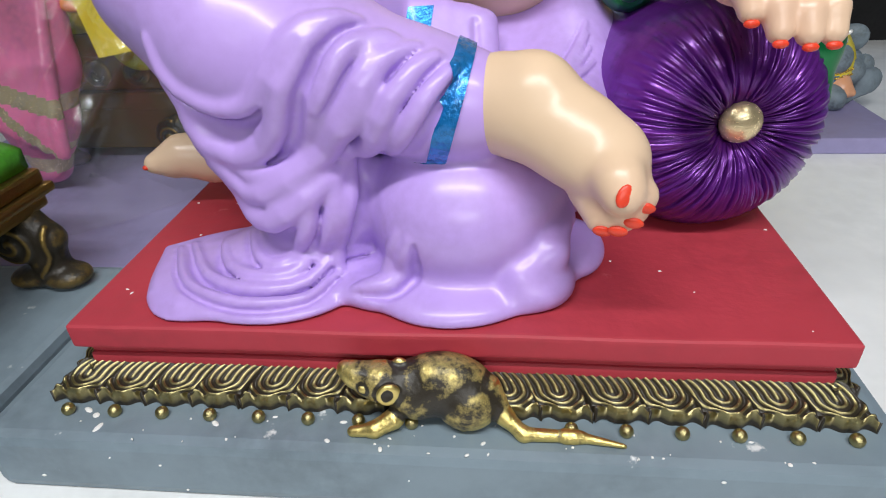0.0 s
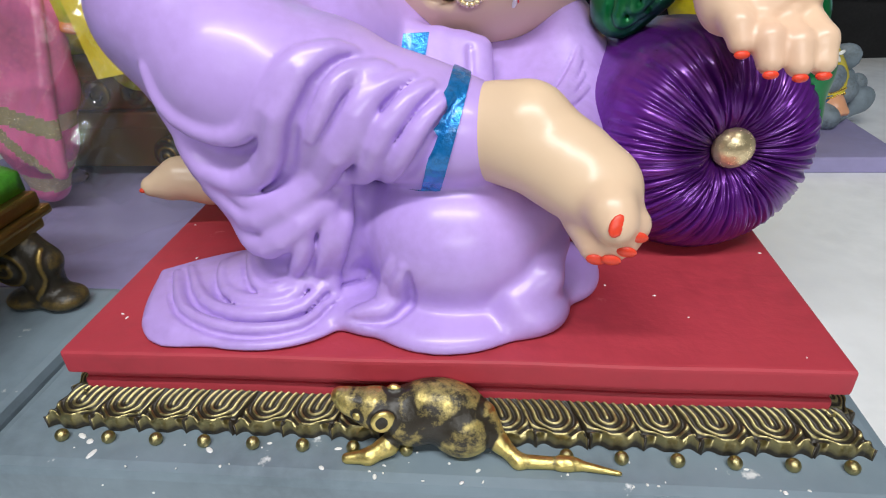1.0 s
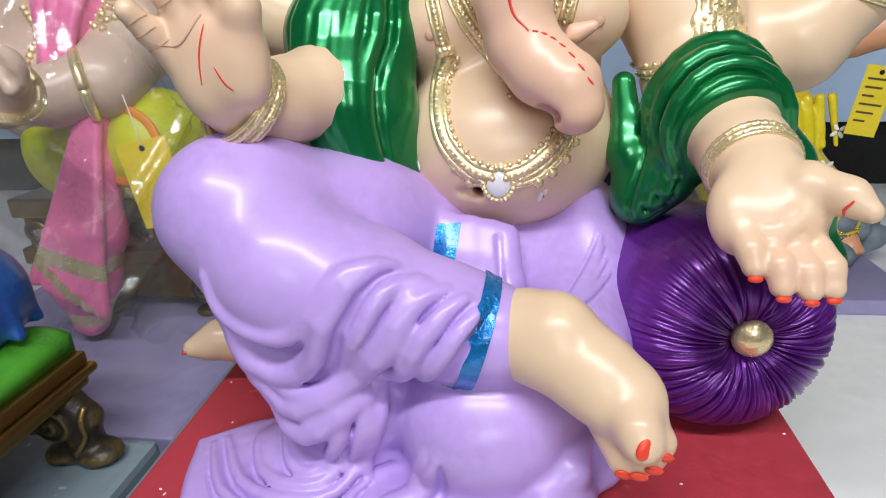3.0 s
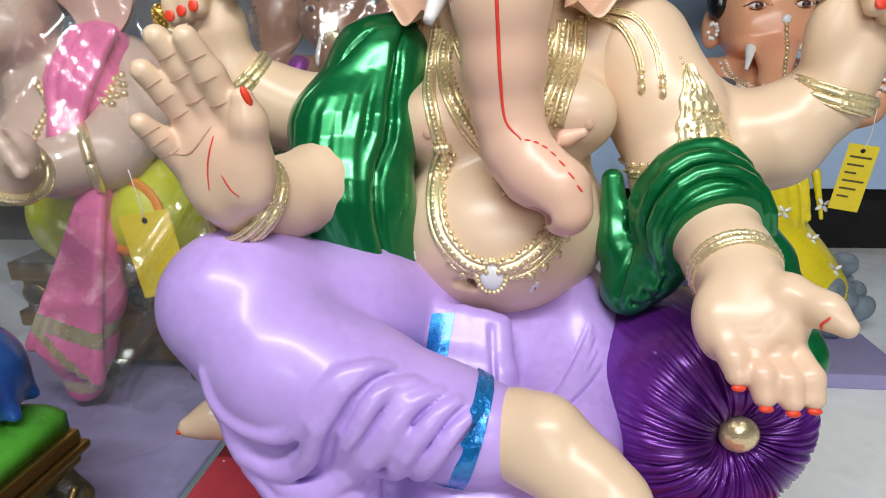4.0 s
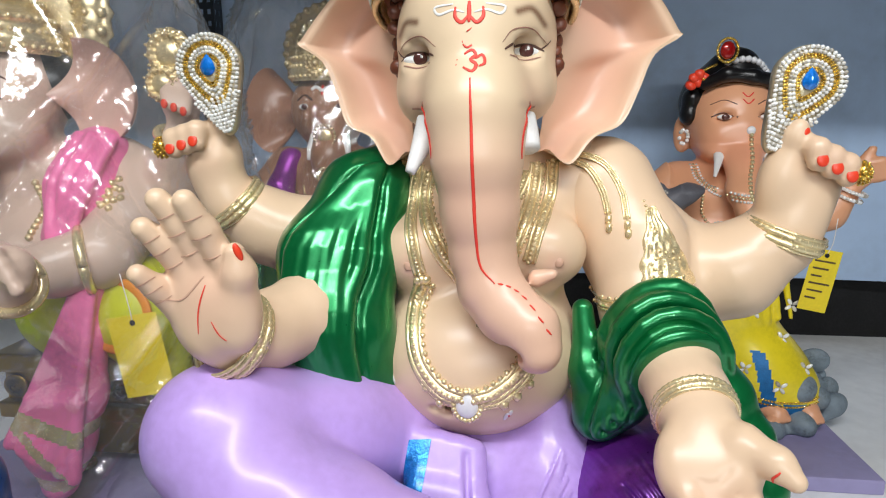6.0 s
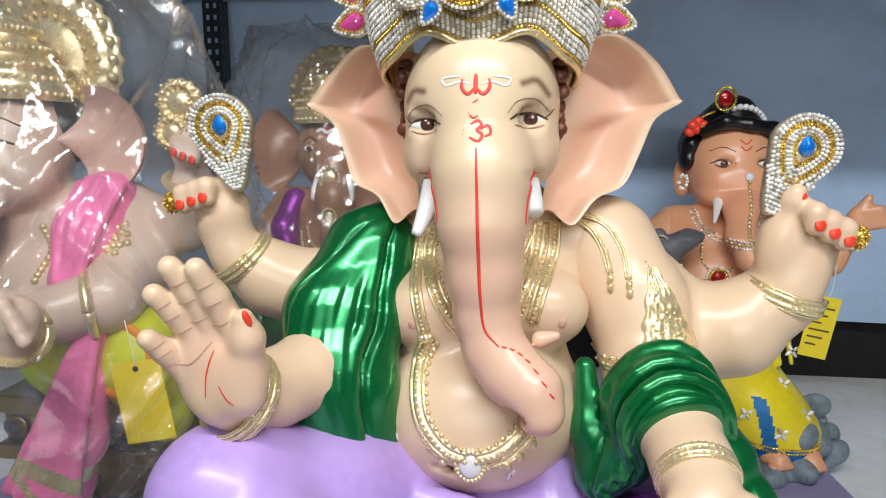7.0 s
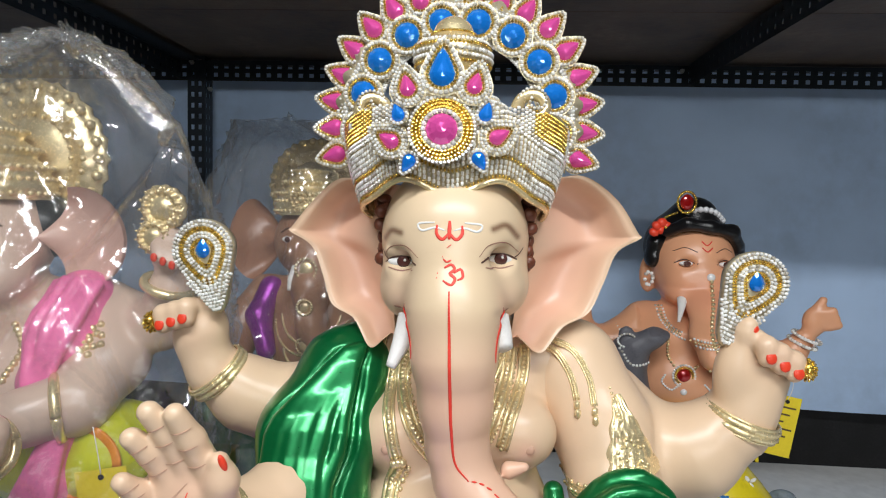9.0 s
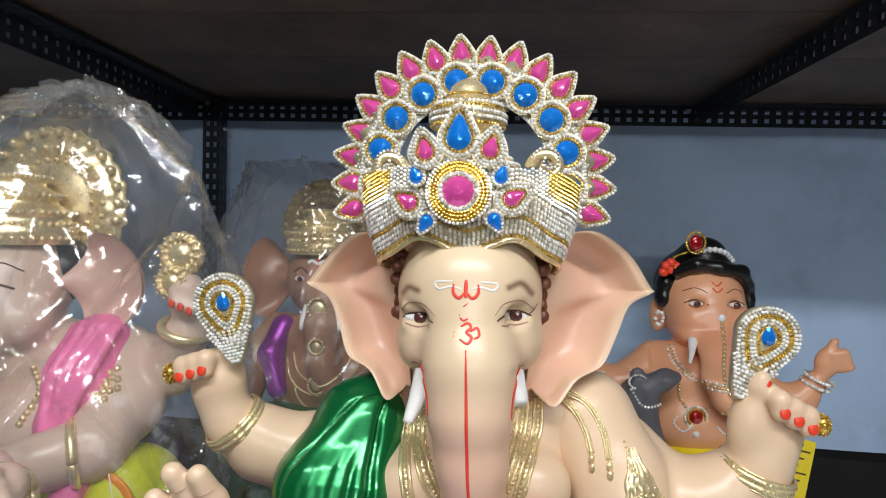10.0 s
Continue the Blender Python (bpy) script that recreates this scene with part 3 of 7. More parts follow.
def frieze_leaf():
    """One carved leaf: a slanted tongue with rolled veins, a scalloped lip and an eye cut into it."""
    sh = Sheaf()
    nu, nv = 57, 37
    u, v = np.meshgrid(np.linspace(-1, 1, nu), np.linspace(0, 1, nv), indexing="ij")
    lean = 0.012 * (1 - v) * 1.0
    x = u * 0.0146 * (1 - 0.03 * v) + lean
    lip = 0.004 * np.cos(u * np.pi * 1.5) * v ** 4 - 0.0045 * np.exp(-(u / 0.28) ** 2) * v ** 6
    y = 0.0 - 0.021 * v - lip * 0.8
    z = 0.0035 - 0.008 * v
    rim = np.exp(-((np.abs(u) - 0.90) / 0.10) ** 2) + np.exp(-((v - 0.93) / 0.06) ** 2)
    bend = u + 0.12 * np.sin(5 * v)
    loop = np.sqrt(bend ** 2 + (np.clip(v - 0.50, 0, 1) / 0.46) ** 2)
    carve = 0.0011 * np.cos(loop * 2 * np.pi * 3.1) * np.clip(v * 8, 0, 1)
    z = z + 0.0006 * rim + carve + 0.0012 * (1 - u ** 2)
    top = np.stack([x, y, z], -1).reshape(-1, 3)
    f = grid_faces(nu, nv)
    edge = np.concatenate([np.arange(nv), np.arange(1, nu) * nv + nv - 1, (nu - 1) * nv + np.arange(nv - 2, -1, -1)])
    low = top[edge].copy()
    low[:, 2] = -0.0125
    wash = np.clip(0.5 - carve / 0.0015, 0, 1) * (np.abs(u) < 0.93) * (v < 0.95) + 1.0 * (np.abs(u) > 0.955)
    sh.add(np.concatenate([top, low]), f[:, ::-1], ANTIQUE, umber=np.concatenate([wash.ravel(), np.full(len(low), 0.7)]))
    k = np.arange(len(edge) - 1)
    wall = np.stack([edge[k], edge[k + 1], len(top) + k + 1, len(top) + k], 1)
    sh.f.append((wall[:, ::-1], 0))
    return sh.mesh("leaf_tile")


frieze = tagged(new("carved_frieze"), "antique gold carved leaf frieze around the base", "frieze")
frieze.location = (0, 0, -0.034)
leaf_me = frieze_leaf()
leaf_flip = leaf_me.copy()
leaf_flip.transform(Matrix.Diagonal((-1, 1, 1, 1)))
leaf_flip.flip_normals()
sh = Sheaf()
v, f = orb((0, 0, 0), (0.0038, 0.0038, 0.0038), None, 14, 10)
stud_me = sh.add(v, f, ANTIQUE).mesh("stud")
PITCH = 0.0287
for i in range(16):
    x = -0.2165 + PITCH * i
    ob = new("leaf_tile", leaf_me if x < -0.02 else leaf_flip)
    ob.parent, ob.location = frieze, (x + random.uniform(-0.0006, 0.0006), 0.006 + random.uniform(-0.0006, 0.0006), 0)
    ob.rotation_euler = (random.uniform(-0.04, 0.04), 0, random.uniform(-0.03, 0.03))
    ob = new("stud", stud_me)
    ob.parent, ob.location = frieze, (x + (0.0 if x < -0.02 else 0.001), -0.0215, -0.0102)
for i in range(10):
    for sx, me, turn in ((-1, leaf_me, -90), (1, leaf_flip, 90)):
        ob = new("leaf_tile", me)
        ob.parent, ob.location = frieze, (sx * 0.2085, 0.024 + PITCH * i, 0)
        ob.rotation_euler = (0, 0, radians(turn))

# loose flakes of white paint and dust on the plinth and the board
flake = random.Random(9)
s = Sheaf()
for i in range(80):
    on_board = i % 5 < 2
    x, y = flake.uniform(-0.21, 0.21), flake.uniform(0.004, 0.16) if on_board else flake.uniform(-0.040, -0.018)
    z = 0.0 if on_board else -0.047
    if i % 11 == 0:
        x, y, z = flake.uniform(-0.25, 0.23), -0.0425, flake.uniform(-0.085, -0.055)
    q = flake.uniform(0.0004, 0.0011) * (1 if on_board else flake.choice((0.7, 0.7, 1.0, 2.0)))
    v, f = orb((x, y, z), (q * flake.uniform(0.8, 2.2), q, min(q, 0.0006)) if z > -0.05 else (q * 1.6, 0.0006, q), (0, 0, flake.uniform(0, 180)) if z > -0.05 else None, 7, 5)
    s.add(v, f, WHITE_PAINT)
s.thing("paint_flakes", "tiny white flakes of chipped paint", "flakes", (0, 0, -0.047), kind="stuff", smooth=False)

# ---- the large seated statue ----
CX = 0.017
body = Clay(0.016)
body.ball((0.017, 0.242, 0.184), (0.088, 0.097, 0.072))
body.ball((0.020, 0.262, 0.275), (0.080, 0.070, 0.062), k=0.03)
body.ball((-0.027, 0.206, 0.268), (0.031, 0.029, 0.029), k=0.018)
body.ball((0.071, 0.208, 0.272), (0.031, 0.029, 0.029), k=0.018)
body.roll((-0.060, 0.262, 0.315), (0.100, 0.262, 0.318), 0.036, 0.040, k=0.02)
body.ball((0.002, 0.205, 0.163), (0.006, 0.07, 0.005), k=0.006, cut=True)
body.ball((-0.008, 0.146, 0.162), (0.0062, 0.014, 0.0036), (0, 8, 0), k=0.004, cut=True)
body.limb((0.017, 0.265, 0.32, 0.046), (0.017, 0.245, 0.37, 0.046), k=0.02)

head = Clay(0.014)
head.ball((0.017, 0.214, 0.425), (0.058, 0.064, 0.062))
head.ball((0.017, 0.178, 0.428), (0.042, 0.036, 0.042), k=0.02)
head.ball((-0.013, 0.192, 0.387), (0.025, 0.033, 0.024), k=0.016)
head.ball((0.049, 0.192, 0.390), (0.025, 0.033, 0.024), k=0.016)
head.limb((0.017, 0.168, 0.408, 0.031), (0.020, 0.156, 0.375, 0.0325), (0.021, 0.150, 0.345, 0.0285), (0.023, 0.152, 0.310, 0.0245), (0.025, 0.154, 0.280, 0.0220), k=0.010)
head.limb((0.025, 0.154, 0.280, 0.0220), (0.031, 0.150, 0.257, 0.0215), (0.043, 0.142, 0.243, 0.0210), (0.057, 0.134, 0.234, 0.0195), (0.062, 0.130, 0.222, 0.0170), k=0.006)
head.ball((0.048, 0.128, 0.219), (0.008, 0.010, 0.005), (0, 20, 0), k=0.006, cut=True)
head.roll((0.063, 0.158, 0.262), (0.073, 0.155, 0.266), 0.0065, 0.0035, k=0.004)
for ex, ez in ((-0.019, 0.411), (0.051, 0.415)):
    head.ball((ex, 0.160, ez - 0.001), (0.013, 0.010, 0.0075), k=0.008, cut=True)
    head.ball((ex, 0.1720, ez + 0.0058), (0.0135, 0.0078, 0.0062), k=0.003)
    head.ball((ex, 0.1735, ez - 0.0085), (0.0125, 0.0080, 0.0055), k=0.006)
for ex, ez in ((-0.016, 0.371), (0.052, 0.373)):
    head.ball((ex, 0.160, ez), (0.011, 0.014, 0.0028), (0, -15 if ex < 0 else 15, 0), k=0.004, cut=True)

arms = Clay(0.010)
# open lower hand
arms.limb((0.118, 0.258, 0.312, 0.044), (0.142, 0.236, 0.270, 0.040), (0.150, 0.206, 0.226, 0.034), (0.157, 0.165, 0.206, 0.030), (0.161, 0.125, 0.191, 0.0245), (0.162, 0.108, 0.185, 0.0225))
arms.ball((0.160, 0.081, 0.172), (0.0285, 0.0150, 0.029), (-40, 0, 0), k=0.014)
arms.ball((0.177, 0.079, 0.179), (0.013, 0.012, 0.018), (-30, 25, 0), k=0.010)
arms.ball((0.141, 0.080, 0.170), (0.009, 0.010, 0.018), (-30, 0, 0), k=0.010)
arms.limb((0.178, 0.079, 0.188, 0.0110), (0.190, 0.065, 0.185, 0.0088), (0.1965, 0.056, 0.180, 0.0058), k=0.006)
FING = [(0.1425, 0.1462, 0.050, 0.1595, 0.1475), (0.1545, 0.1585, 0.044, 0.1535, 0.1395), (0.1668, 0.1715, 0.043, 0.1510, 0.1380), (0.1782, 0.1830, 0.046, 0.1520, 0.1380)]
for x0, x1, y1, z0, z1 in FING:
    arms.limb((x0, 0.074, z0 + 0.008, 0.0090), (x1, y1 + 0.010, z0 - 0.001, 0.0076), (x1 + 0.001, y1 + 0.005, z1 + 0.004, 0.0062), k=0.0022)
for (xa, ya, za), (xb, yb, zb) in (((0.149, 0.060, 0.175), (0.166, 0.064, 0.181)), ((0.150, 0.055, 0.166), (0.172, 0.058, 0.168))):
    p = arms.pull(spline([(xa, ya, za), ((xa + xb) / 2, ya - 0.002, za - 0.001), (xb, yb, zb)], 10))
    arms.cord(p, np.full(10, 0.0009), 0.002, cut=True)
# raised lower hand
arms.limb((-0.085, 0.190, 0.236, 0.032), (-0.102, 0.160, 0.231, 0.0295), (-0.120, 0.130, 0.229, 0.0255), (-0.133, 0.108, 0.233, 0.0220), (-0.136, 0.096, 0.242, 0.0220))
arms.ball((-0.137, 0.086, 0.262), (0.0285, 0.016, 0.035), (8, -12, 0), k=0.014)
arms.ball((-0.119, 0.078, 0.256), (0.015, 0.011, 0.022), (0, -10, 0), k=0.010)
arms.limb((-0.117, 0.080, 0.262, 0.0120), (-0.112, 0.074, 0.284, 0.0092), (-0.1125, 0.071, 0.296, 0.0062), k=0.006)
for bx, bz, mx, mz, tx, tz, r in ((-0.122, 0.290, -0.129, 0.309, -0.1345, 0.3270, 0.0080), (-0.135, 0.292, -0.143, 0.312, -0.1500, 0.3275, 0.0082), (-0.146, 0.286, -0.154, 0.300, -0.1605, 0.3115, 0.0079), (-0.156, 0.266, -0.162, 0.275, -0.1665, 0.2850, 0.0073)):
    arms.limb((bx, 0.081, bz - 0.006, r * 1.15), (mx, 0.071, mz, r), (tx, 0.062, tz, r * 0.80), k=0.003)
# rear arms and fists that hold the fans
REAR_L, REAR_R = np.array((-0.006, 0.020, 0.002)), np.array((0.003, 0.022, -0.005))


def moved(o, *rows):
    """Rows of (x, y, z, ...) shifted by o."""
    return [tuple(np.array(r[:3]) + o) + tuple(r[3:]) for r in rows]


arms.limb((-0.085, 0.290, 0.270, 0.040), (-0.125, 0.262, 0.264, 0.038), *moved(REAR_L, (-0.158, 0.228, 0.278, 0.031), (-0.183, 0.214, 0.302, 0.0235)))
arms.ball(moved(REAR_L, (-0.192, 0.208, 0.335))[0], (0.023, 0.019, 0.029), (0, 12, 0), k=0.014)
arms.limb(*moved(REAR_L, (-0.184, 0.205, 0.346, 0.0095), (-0.181, 0.200, 0.366, 0.0078), (-0.180, 0.199, 0.373, 0.006)), k=0.005)
for i in range(3):
    arms.limb(*moved(REAR_L, (-0.192 - 0.009 * i, 0.202, 0.359 - 0.0025 * i, 0.0085), (-0.195 - 0.0095 * i, 0.188, 0.360 - 0.003 * i, 0.0078), (-0.194 - 0.0095 * i, 0.186, 0.351 - 0.003 * i, 0.0068)), k=0.003)
arms.limb((0.150, 0.280, 0.270, 0.044), (0.185, 0.258, 0.240, 0.043), (0.222, 0.244, 0.250, 0.037), *moved(REAR_R, (0.248, 0.217, 0.281, 0.0275), (0.254, 0.214, 0.293, 0.0250)))
arms.ball(moved(REAR_R, (0.261, 0.211, 0.322))[0], (0.026, 0.020, 0.032), (0, 14, 0), k=0.016)
arms.ball(moved(REAR_R, (0.240, 0.206, 0.332))[0], (0.013, 0.014, 0.024), (0, 10, 0), k=0.012)
arms.limb(*moved(REAR_R, (0.245, 0.205, 0.345, 0.0105), (0.247, 0.200, 0.362, 0.0085), (0.248, 0.198, 0.368, 0.006)), k=0.005)
for i in range(3):
    arms.limb(*moved(REAR_R, (0.254 + 0.010 * i, 0.203, 0.356 - 0.006 * i, 0.0092), (0.258 + 0.0105 * i, 0.189, 0.353 - 0.0055 * i, 0.0082), (0.258 + 0.0105 * i, 0.187, 0.344 - 0.0055 * i, 0.0070)), k=0.003)

feet = Clay(0.010)
feet.limb((0.010, 0.060, 0.107, 0.0225), (0.034, 0.056, 0.109, 0.0235), (0.050, 0.048, 0.107, 0.0240), (0.070, 0.034, 0.097, 0.0215), (0.084, 0.018, 0.088, 0.018))
feet.ball((0.050, 0.047, 0.122), (0.0135, 0.016, 0.0135), k=0.010)
feet.ball((0.089, 0.024, 0.096), (0.012, 0.014, 0.012), k=0.010)
feet.limb((0.084, 0.018, 0.094, 0.0125), (0.086, 0.002, 0.089, 0.0108), (0.0875, -0.003, 0.085, 0.0098), k=0.005)
for x, y, z, r in ((0.0965, 0.002, 0.0815, 0.0085), (0.0925, 0.000, 0.0745, 0.0080), (0.0865, 0.000, 0.0705, 0.0076), (0.0800, 0.002, 0.0690, 0.0070)):
    feet.limb((x - 0.006, y + 0.020, z + 0.005, r * 1.1), (x, y + 0.002, z, r), k=0.004)
feet.limb((-0.150, 0.180, 0.034, 0.022), (-0.190, 0.166, 0.036, 0.0175), (-0.210, 0.158, 0.040, 0.0135), (-0.218, 0.154, 0.037, 0.0115), k=0.012)
feet.limb((-0.216, 0.152, 0.040, 0.0100), (-0.227, 0.147, 0.038, 0.0078), k=0.005)
for i in range(3):
    feet.limb((-0.214, 0.162 + 0.009 * i, 0.033, 0.008), (-0.222 + 0.003 * i, 0.162 + 0.010 * i, 0.028, 0.006), k=0.004)

# lilac lower garment
cloth = Clay(0.018)
cloth.ball((0.017, 0.256, 0.095), (0.097, 0.100, 0.056))
cloth.ball((0.082, 0.225, 0.112), (0.030, 0.064, 0.050), (0, -18, 0), k=0.02)
cloth.limb((-0.025, 0.205, 0.108, 0.046), (-0.085, 0.150, 0.143, 0.046), (-0.138, 0.100, 0.171, 0.0415), (-0.147, 0.092, 0.172, 0.040), k=0.02)
cloth.limb((-0.146, 0.090, 0.166, 0.038), (-0.108, 0.075, 0.140, 0.042), (-0.060, 0.068, 0.124, 0.040), (-0.015, 0.064, 0.113, 0.0315), (0.006, 0.061, 0.108, 0.0275), (0.018, 0.058, 0.107, 0.0265), k=0.014)
cloth.ball((0.009, 0.080, 0.042), (0.058, 0.062, 0.050), k=0.006)
cloth.limb((0.060, 0.120, 0.060, 0.045), (0.075, 0.190, 0.070, 0.050), k=0.03)
# hanging and spread cloth under the raised leg
cloth.limb((-0.142, 0.086, 0.140, 0.020), (-0.122, 0.072, 0.092, 0.020), (-0.096, 0.062, 0.062, 0.018), k=0.02)
cloth.limb((-0.085, 0.072, 0.100, 0.034), (-0.078, 0.072, 0.055, 0.034), (-0.082, 0.076, 0.018, 0.032), k=0.016)
cloth.ball((-0.118, 0.056, 0.003), (0.070, 0.052, 0.0105), (0, 0, -18), k=0.010)
cloth.ball((-0.100, 0.066, 0.010), (0.046, 0.036, 0.016), (0, 0, -18), k=0.010)
cloth.ball((-0.150, 0.040, 0.002), (0.031, 0.036, 0.007), k=0.010)
HEM = np.array([(-0.195, 0.078), (-0.176, 0.022), (-0.152, 0.010), (-0.100, 0.014), (-0.055, 0.026), (-0.060, 0.080), (-0.135, 0.108)])


def spread(p):
    """A thin sheet on the board inside the hem's corners."""
    d = np.full(p.shape[:-1], -1.0)
    for a, b in zip(HEM, np.roll(HEM, -1, 0)):
        e = (b - a) / np.linalg.norm(b - a)
        d = np.maximum(d, (p[..., 0] - a[0]) * e[1] - (p[..., 1] - a[1]) * e[0])
    d = d + 0.006
    z = np.abs(p[..., 2] - 0.003) - 0.0012
    return np.sqrt(np.maximum(d, 0) ** 2 + np.maximum(z, 0) ** 2) + np.minimum(np.maximum(d, z), 0) - 0.0045


cloth.lump(spread, (-0.20, 0.005, -0.004), (-0.05, 0.115, 0.010), 0.006)
cloth.ball((0.010, 0.060, 0.002), (0.066, 0.050, 0.014), k=0.016)
for c, q in (((-0.030, 0.034, 0.004), (0.030, 0.018, 0.010)), ((0.004, 0.024, 0.003), (0.036, 0.021, 0.010)), ((0.050, 0.044, 0.008), (0.026, 0.026, 0.016)), ((0.074, 0.085, 0.006), (0.024, 0.034, 0.012))):
    cloth.ball(c, q, k=0.007)
cloth.limb((0.044, 0.030, 0.020, 0.006), (0.062, 0.042, 0.028, 0.007), (0.070, 0.066, 0.036, 0.006), k=0.010)


# front flap
for x0, z0, r in ((-0.019, 0.139, 0.009), (-0.005, 0.137, 0.0095), (0.009, 0.134, 0.0095), (0.021, 0.131, 0.0085)):
    cloth.limb((x0, 0.152, z0, r), (x0 + 0.002, 0.130, z0 - 0.026, r), (x0 + 0.004, 0.112, z0 - 0.042, r), k=0.008)
cloth.limb((0.0155, 0.141, 0.134, 0.0018), (0.018, 0.118, 0.106, 0.0018), k=0.003, cut=True)


FOLDS, GROOVES = [], []


def swag(pts, r, clay=None, both=False, rise=0.42):
    """A fold: a raised roll with a crisp groove pressed in along its lower side."""
    c = clay or cloth
    r = r * 1.35
    n = 13
    p = c.pull(spline(pts, n))
    g = c.slope(p)
    t = np.gradient(p, axis=0)
    t /= np.linalg.norm(t, axis=1, keepdims=True) + 1e-9
    side = np.cross(t, g)
    if side[:, 2].sum() > 0:
        side = -side
    w = 0.25 + 0.75 * np.sin(np.pi * np.linspace(0.05, 0.95, n)) ** 0.8
    for sgn in (1, -1) if both else (1,):
        GROOVES.append((p + side * (sgn * 1.35 * r * w)[:, None], 0.86 * r * w, r * 0.42))
    FOLDS.append((p - g * ((0.5 - rise) * r * w)[:, None], r * w, r * 0.7))


def press(clay):
    for p, rr, k in GROOVES:
        clay.cord(p, rr, k, cut=True)
    for p, rr, k in FOLDS:
        clay.cord(p, rr, k)
    FOLDS.clear(), GROOVES.clear()


swag([(-0.143, 0.045, 0.148), (-0.134, 0.045, 0.131), (-0.109, 0.045, 0.120), (-0.084, 0.045, 0.124), (-0.062, 0.045, 0.148)], 0.0040)
swag([(-0.143, 0.045, 0.125), (-0.131, 0.045, 0.097), (-0.108, 0.045, 0.086), (-0.086, 0.045, 0.098), (-0.063, 0.045, 0.135), (-0.045, 0.045, 0.153)], 0.0052)
swag([(-0.138, 0.045, 0.105), (-0.120, 0.045, 0.074), (-0.096, 0.045, 0.065), (-0.066, 0.045, 0.087), (-0.044, 0.045, 0.120), (-0.024, 0.045, 0.145)], 0.0055)
swag([(-0.131, 0.045, 0.077), (-0.115, 0.045, 0.054), (-0.092, 0.045, 0.051), (-0.066, 0.045, 0.070), (-0.048, 0.045, 0.082)], 0.0058)
swag([(-0.118, 0.045, 0.091), (-0.106, 0.045, 0.077), (-0.087, 0.045, 0.077), (-0.070, 0.045, 0.093)], 0.0036)
swag([(0.001, 0.042, 0.137), (-0.020, 0.042, 0.118), (-0.036, 0.042, 0.094), (-0.049, 0.042, 0.086)], 0.0048)
swag([(-0.008, 0.042, 0.145), (-0.031, 0.042, 0.127), (-0.045, 0.042, 0.107)], 0.0042)
swag([(0.009, 0.042, 0.129), (-0.012, 0.042, 0.109), (-0.025, 0.042, 0.090)], 0.0040)
swag([(-0.017, 0.042, 0.150), (-0.043, 0.042, 0.139), (-0.058, 0.042, 0.119)], 0.0038)
swag([(-0.032, 0.042, 0.161), (-0.059, 0.042, 0.149), (-0.073, 0.042, 0.130)], 0.0036)
swag([(-0.169, 0.075, 0.012), (-0.141, 0.035, 0.012), (-0.109, 0.023, 0.012), (-0.079, 0.031, 0.012), (-0.072, 0.069, 0.012)], 0.0032)
swag([(-0.147, 0.075, 0.016), (-0.129, 0.041, 0.016), (-0.104, 0.030, 0.016), (-0.083, 0.039, 0.016), (-0.079, 0.077, 0.016)], 0.0032)
swag([(-0.125, 0.073, 0.022), (-0.110, 0.042, 0.022), (-0.094, 0.036, 0.022), (-0.084, 0.052, 0.022), (-0.085, 0.088, 0.022)], 0.0030)
swag([(-0.177, 0.070, 0.010), (-0.151, 0.028, 0.010), (-0.115, 0.013, 0.010), (-0.078, 0.019, 0.010), (-0.064, 0.043, 0.010)], 0.0026)
swag([(-0.054, 0.040, 0.076), (-0.060, 0.040, 0.055), (-0.069, 0.040, 0.030)], 0.0042)
swag([(-0.042, 0.040, 0.076), (-0.053, 0.040, 0.052), (-0.060, 0.040, 0.022)], 0.0046)
swag([(-0.070, 0.040, 0.062), (-0.077, 0.040, 0.044), (-0.084, 0.040, 0.029)], 0.0040)
swag([(-0.017, 0.025, 0.043), (-0.028, 0.025, 0.024), (-0.043, 0.025, 0.013)], 0.0042)
swag([(-0.026, 0.025, 0.046), (-0.038, 0.025, 0.028), (-0.050, 0.025, 0.016)], 0.0036)
for i in range(4):
    swag([(0.030 + 0.004 * i, 0.10, 0.118 - 0.008 * i), (0.060, 0.10, 0.132 - 0.010 * i), (0.094, 0.14, 0.152 - 0.013 * i)], 0.0022)
press(cloth)
# hollow under the board line
cloth.lump(lambda p: p[..., 2] - 0.0008, (-0.26, -0.06, -0.05), (0.16, 0.36, 0.0008), 0.002, True)
feet.lump(lambda p: p[..., 2] - 0.0008, (-0.26, -0.06, -0.05), (0.16, 0.36, 0.0008), 0.002, True)

# green shawl
shawl = Clay(0.012)
shawl.limb((-0.048, 0.262, 0.336, 0.020), (-0.074, 0.236, 0.308, 0.036), (-0.094, 0.210, 0.262, 0.042), (-0.090, 0.192, 0.224, 0.040), (-0.080, 0.184, 0.188, 0.032), (-0.064, 0.182, 0.155, 0.024))
shawl.limb((-0.100, 0.196, 0.262, 0.030), (-0.092, 0.170, 0.222, 0.028), (-0.080, 0.166, 0.184, 0.026), k=0.016)
shawl.limb((-0.052, 0.228, 0.318, 0.016), (-0.060, 0.190, 0.264, 0.018), (-0.062, 0.178, 0.212, 0.018), (-0.054, 0.178, 0.160, 0.013))
BAND_A, BAND_B = np.array((0.150, 0.192, 0.219)), np.array((0.159, 0.146, 0.199))
shawl.sleeve(BAND_A, BAND_B, 0.0420, 0.0372, 0.006, k=0.008)
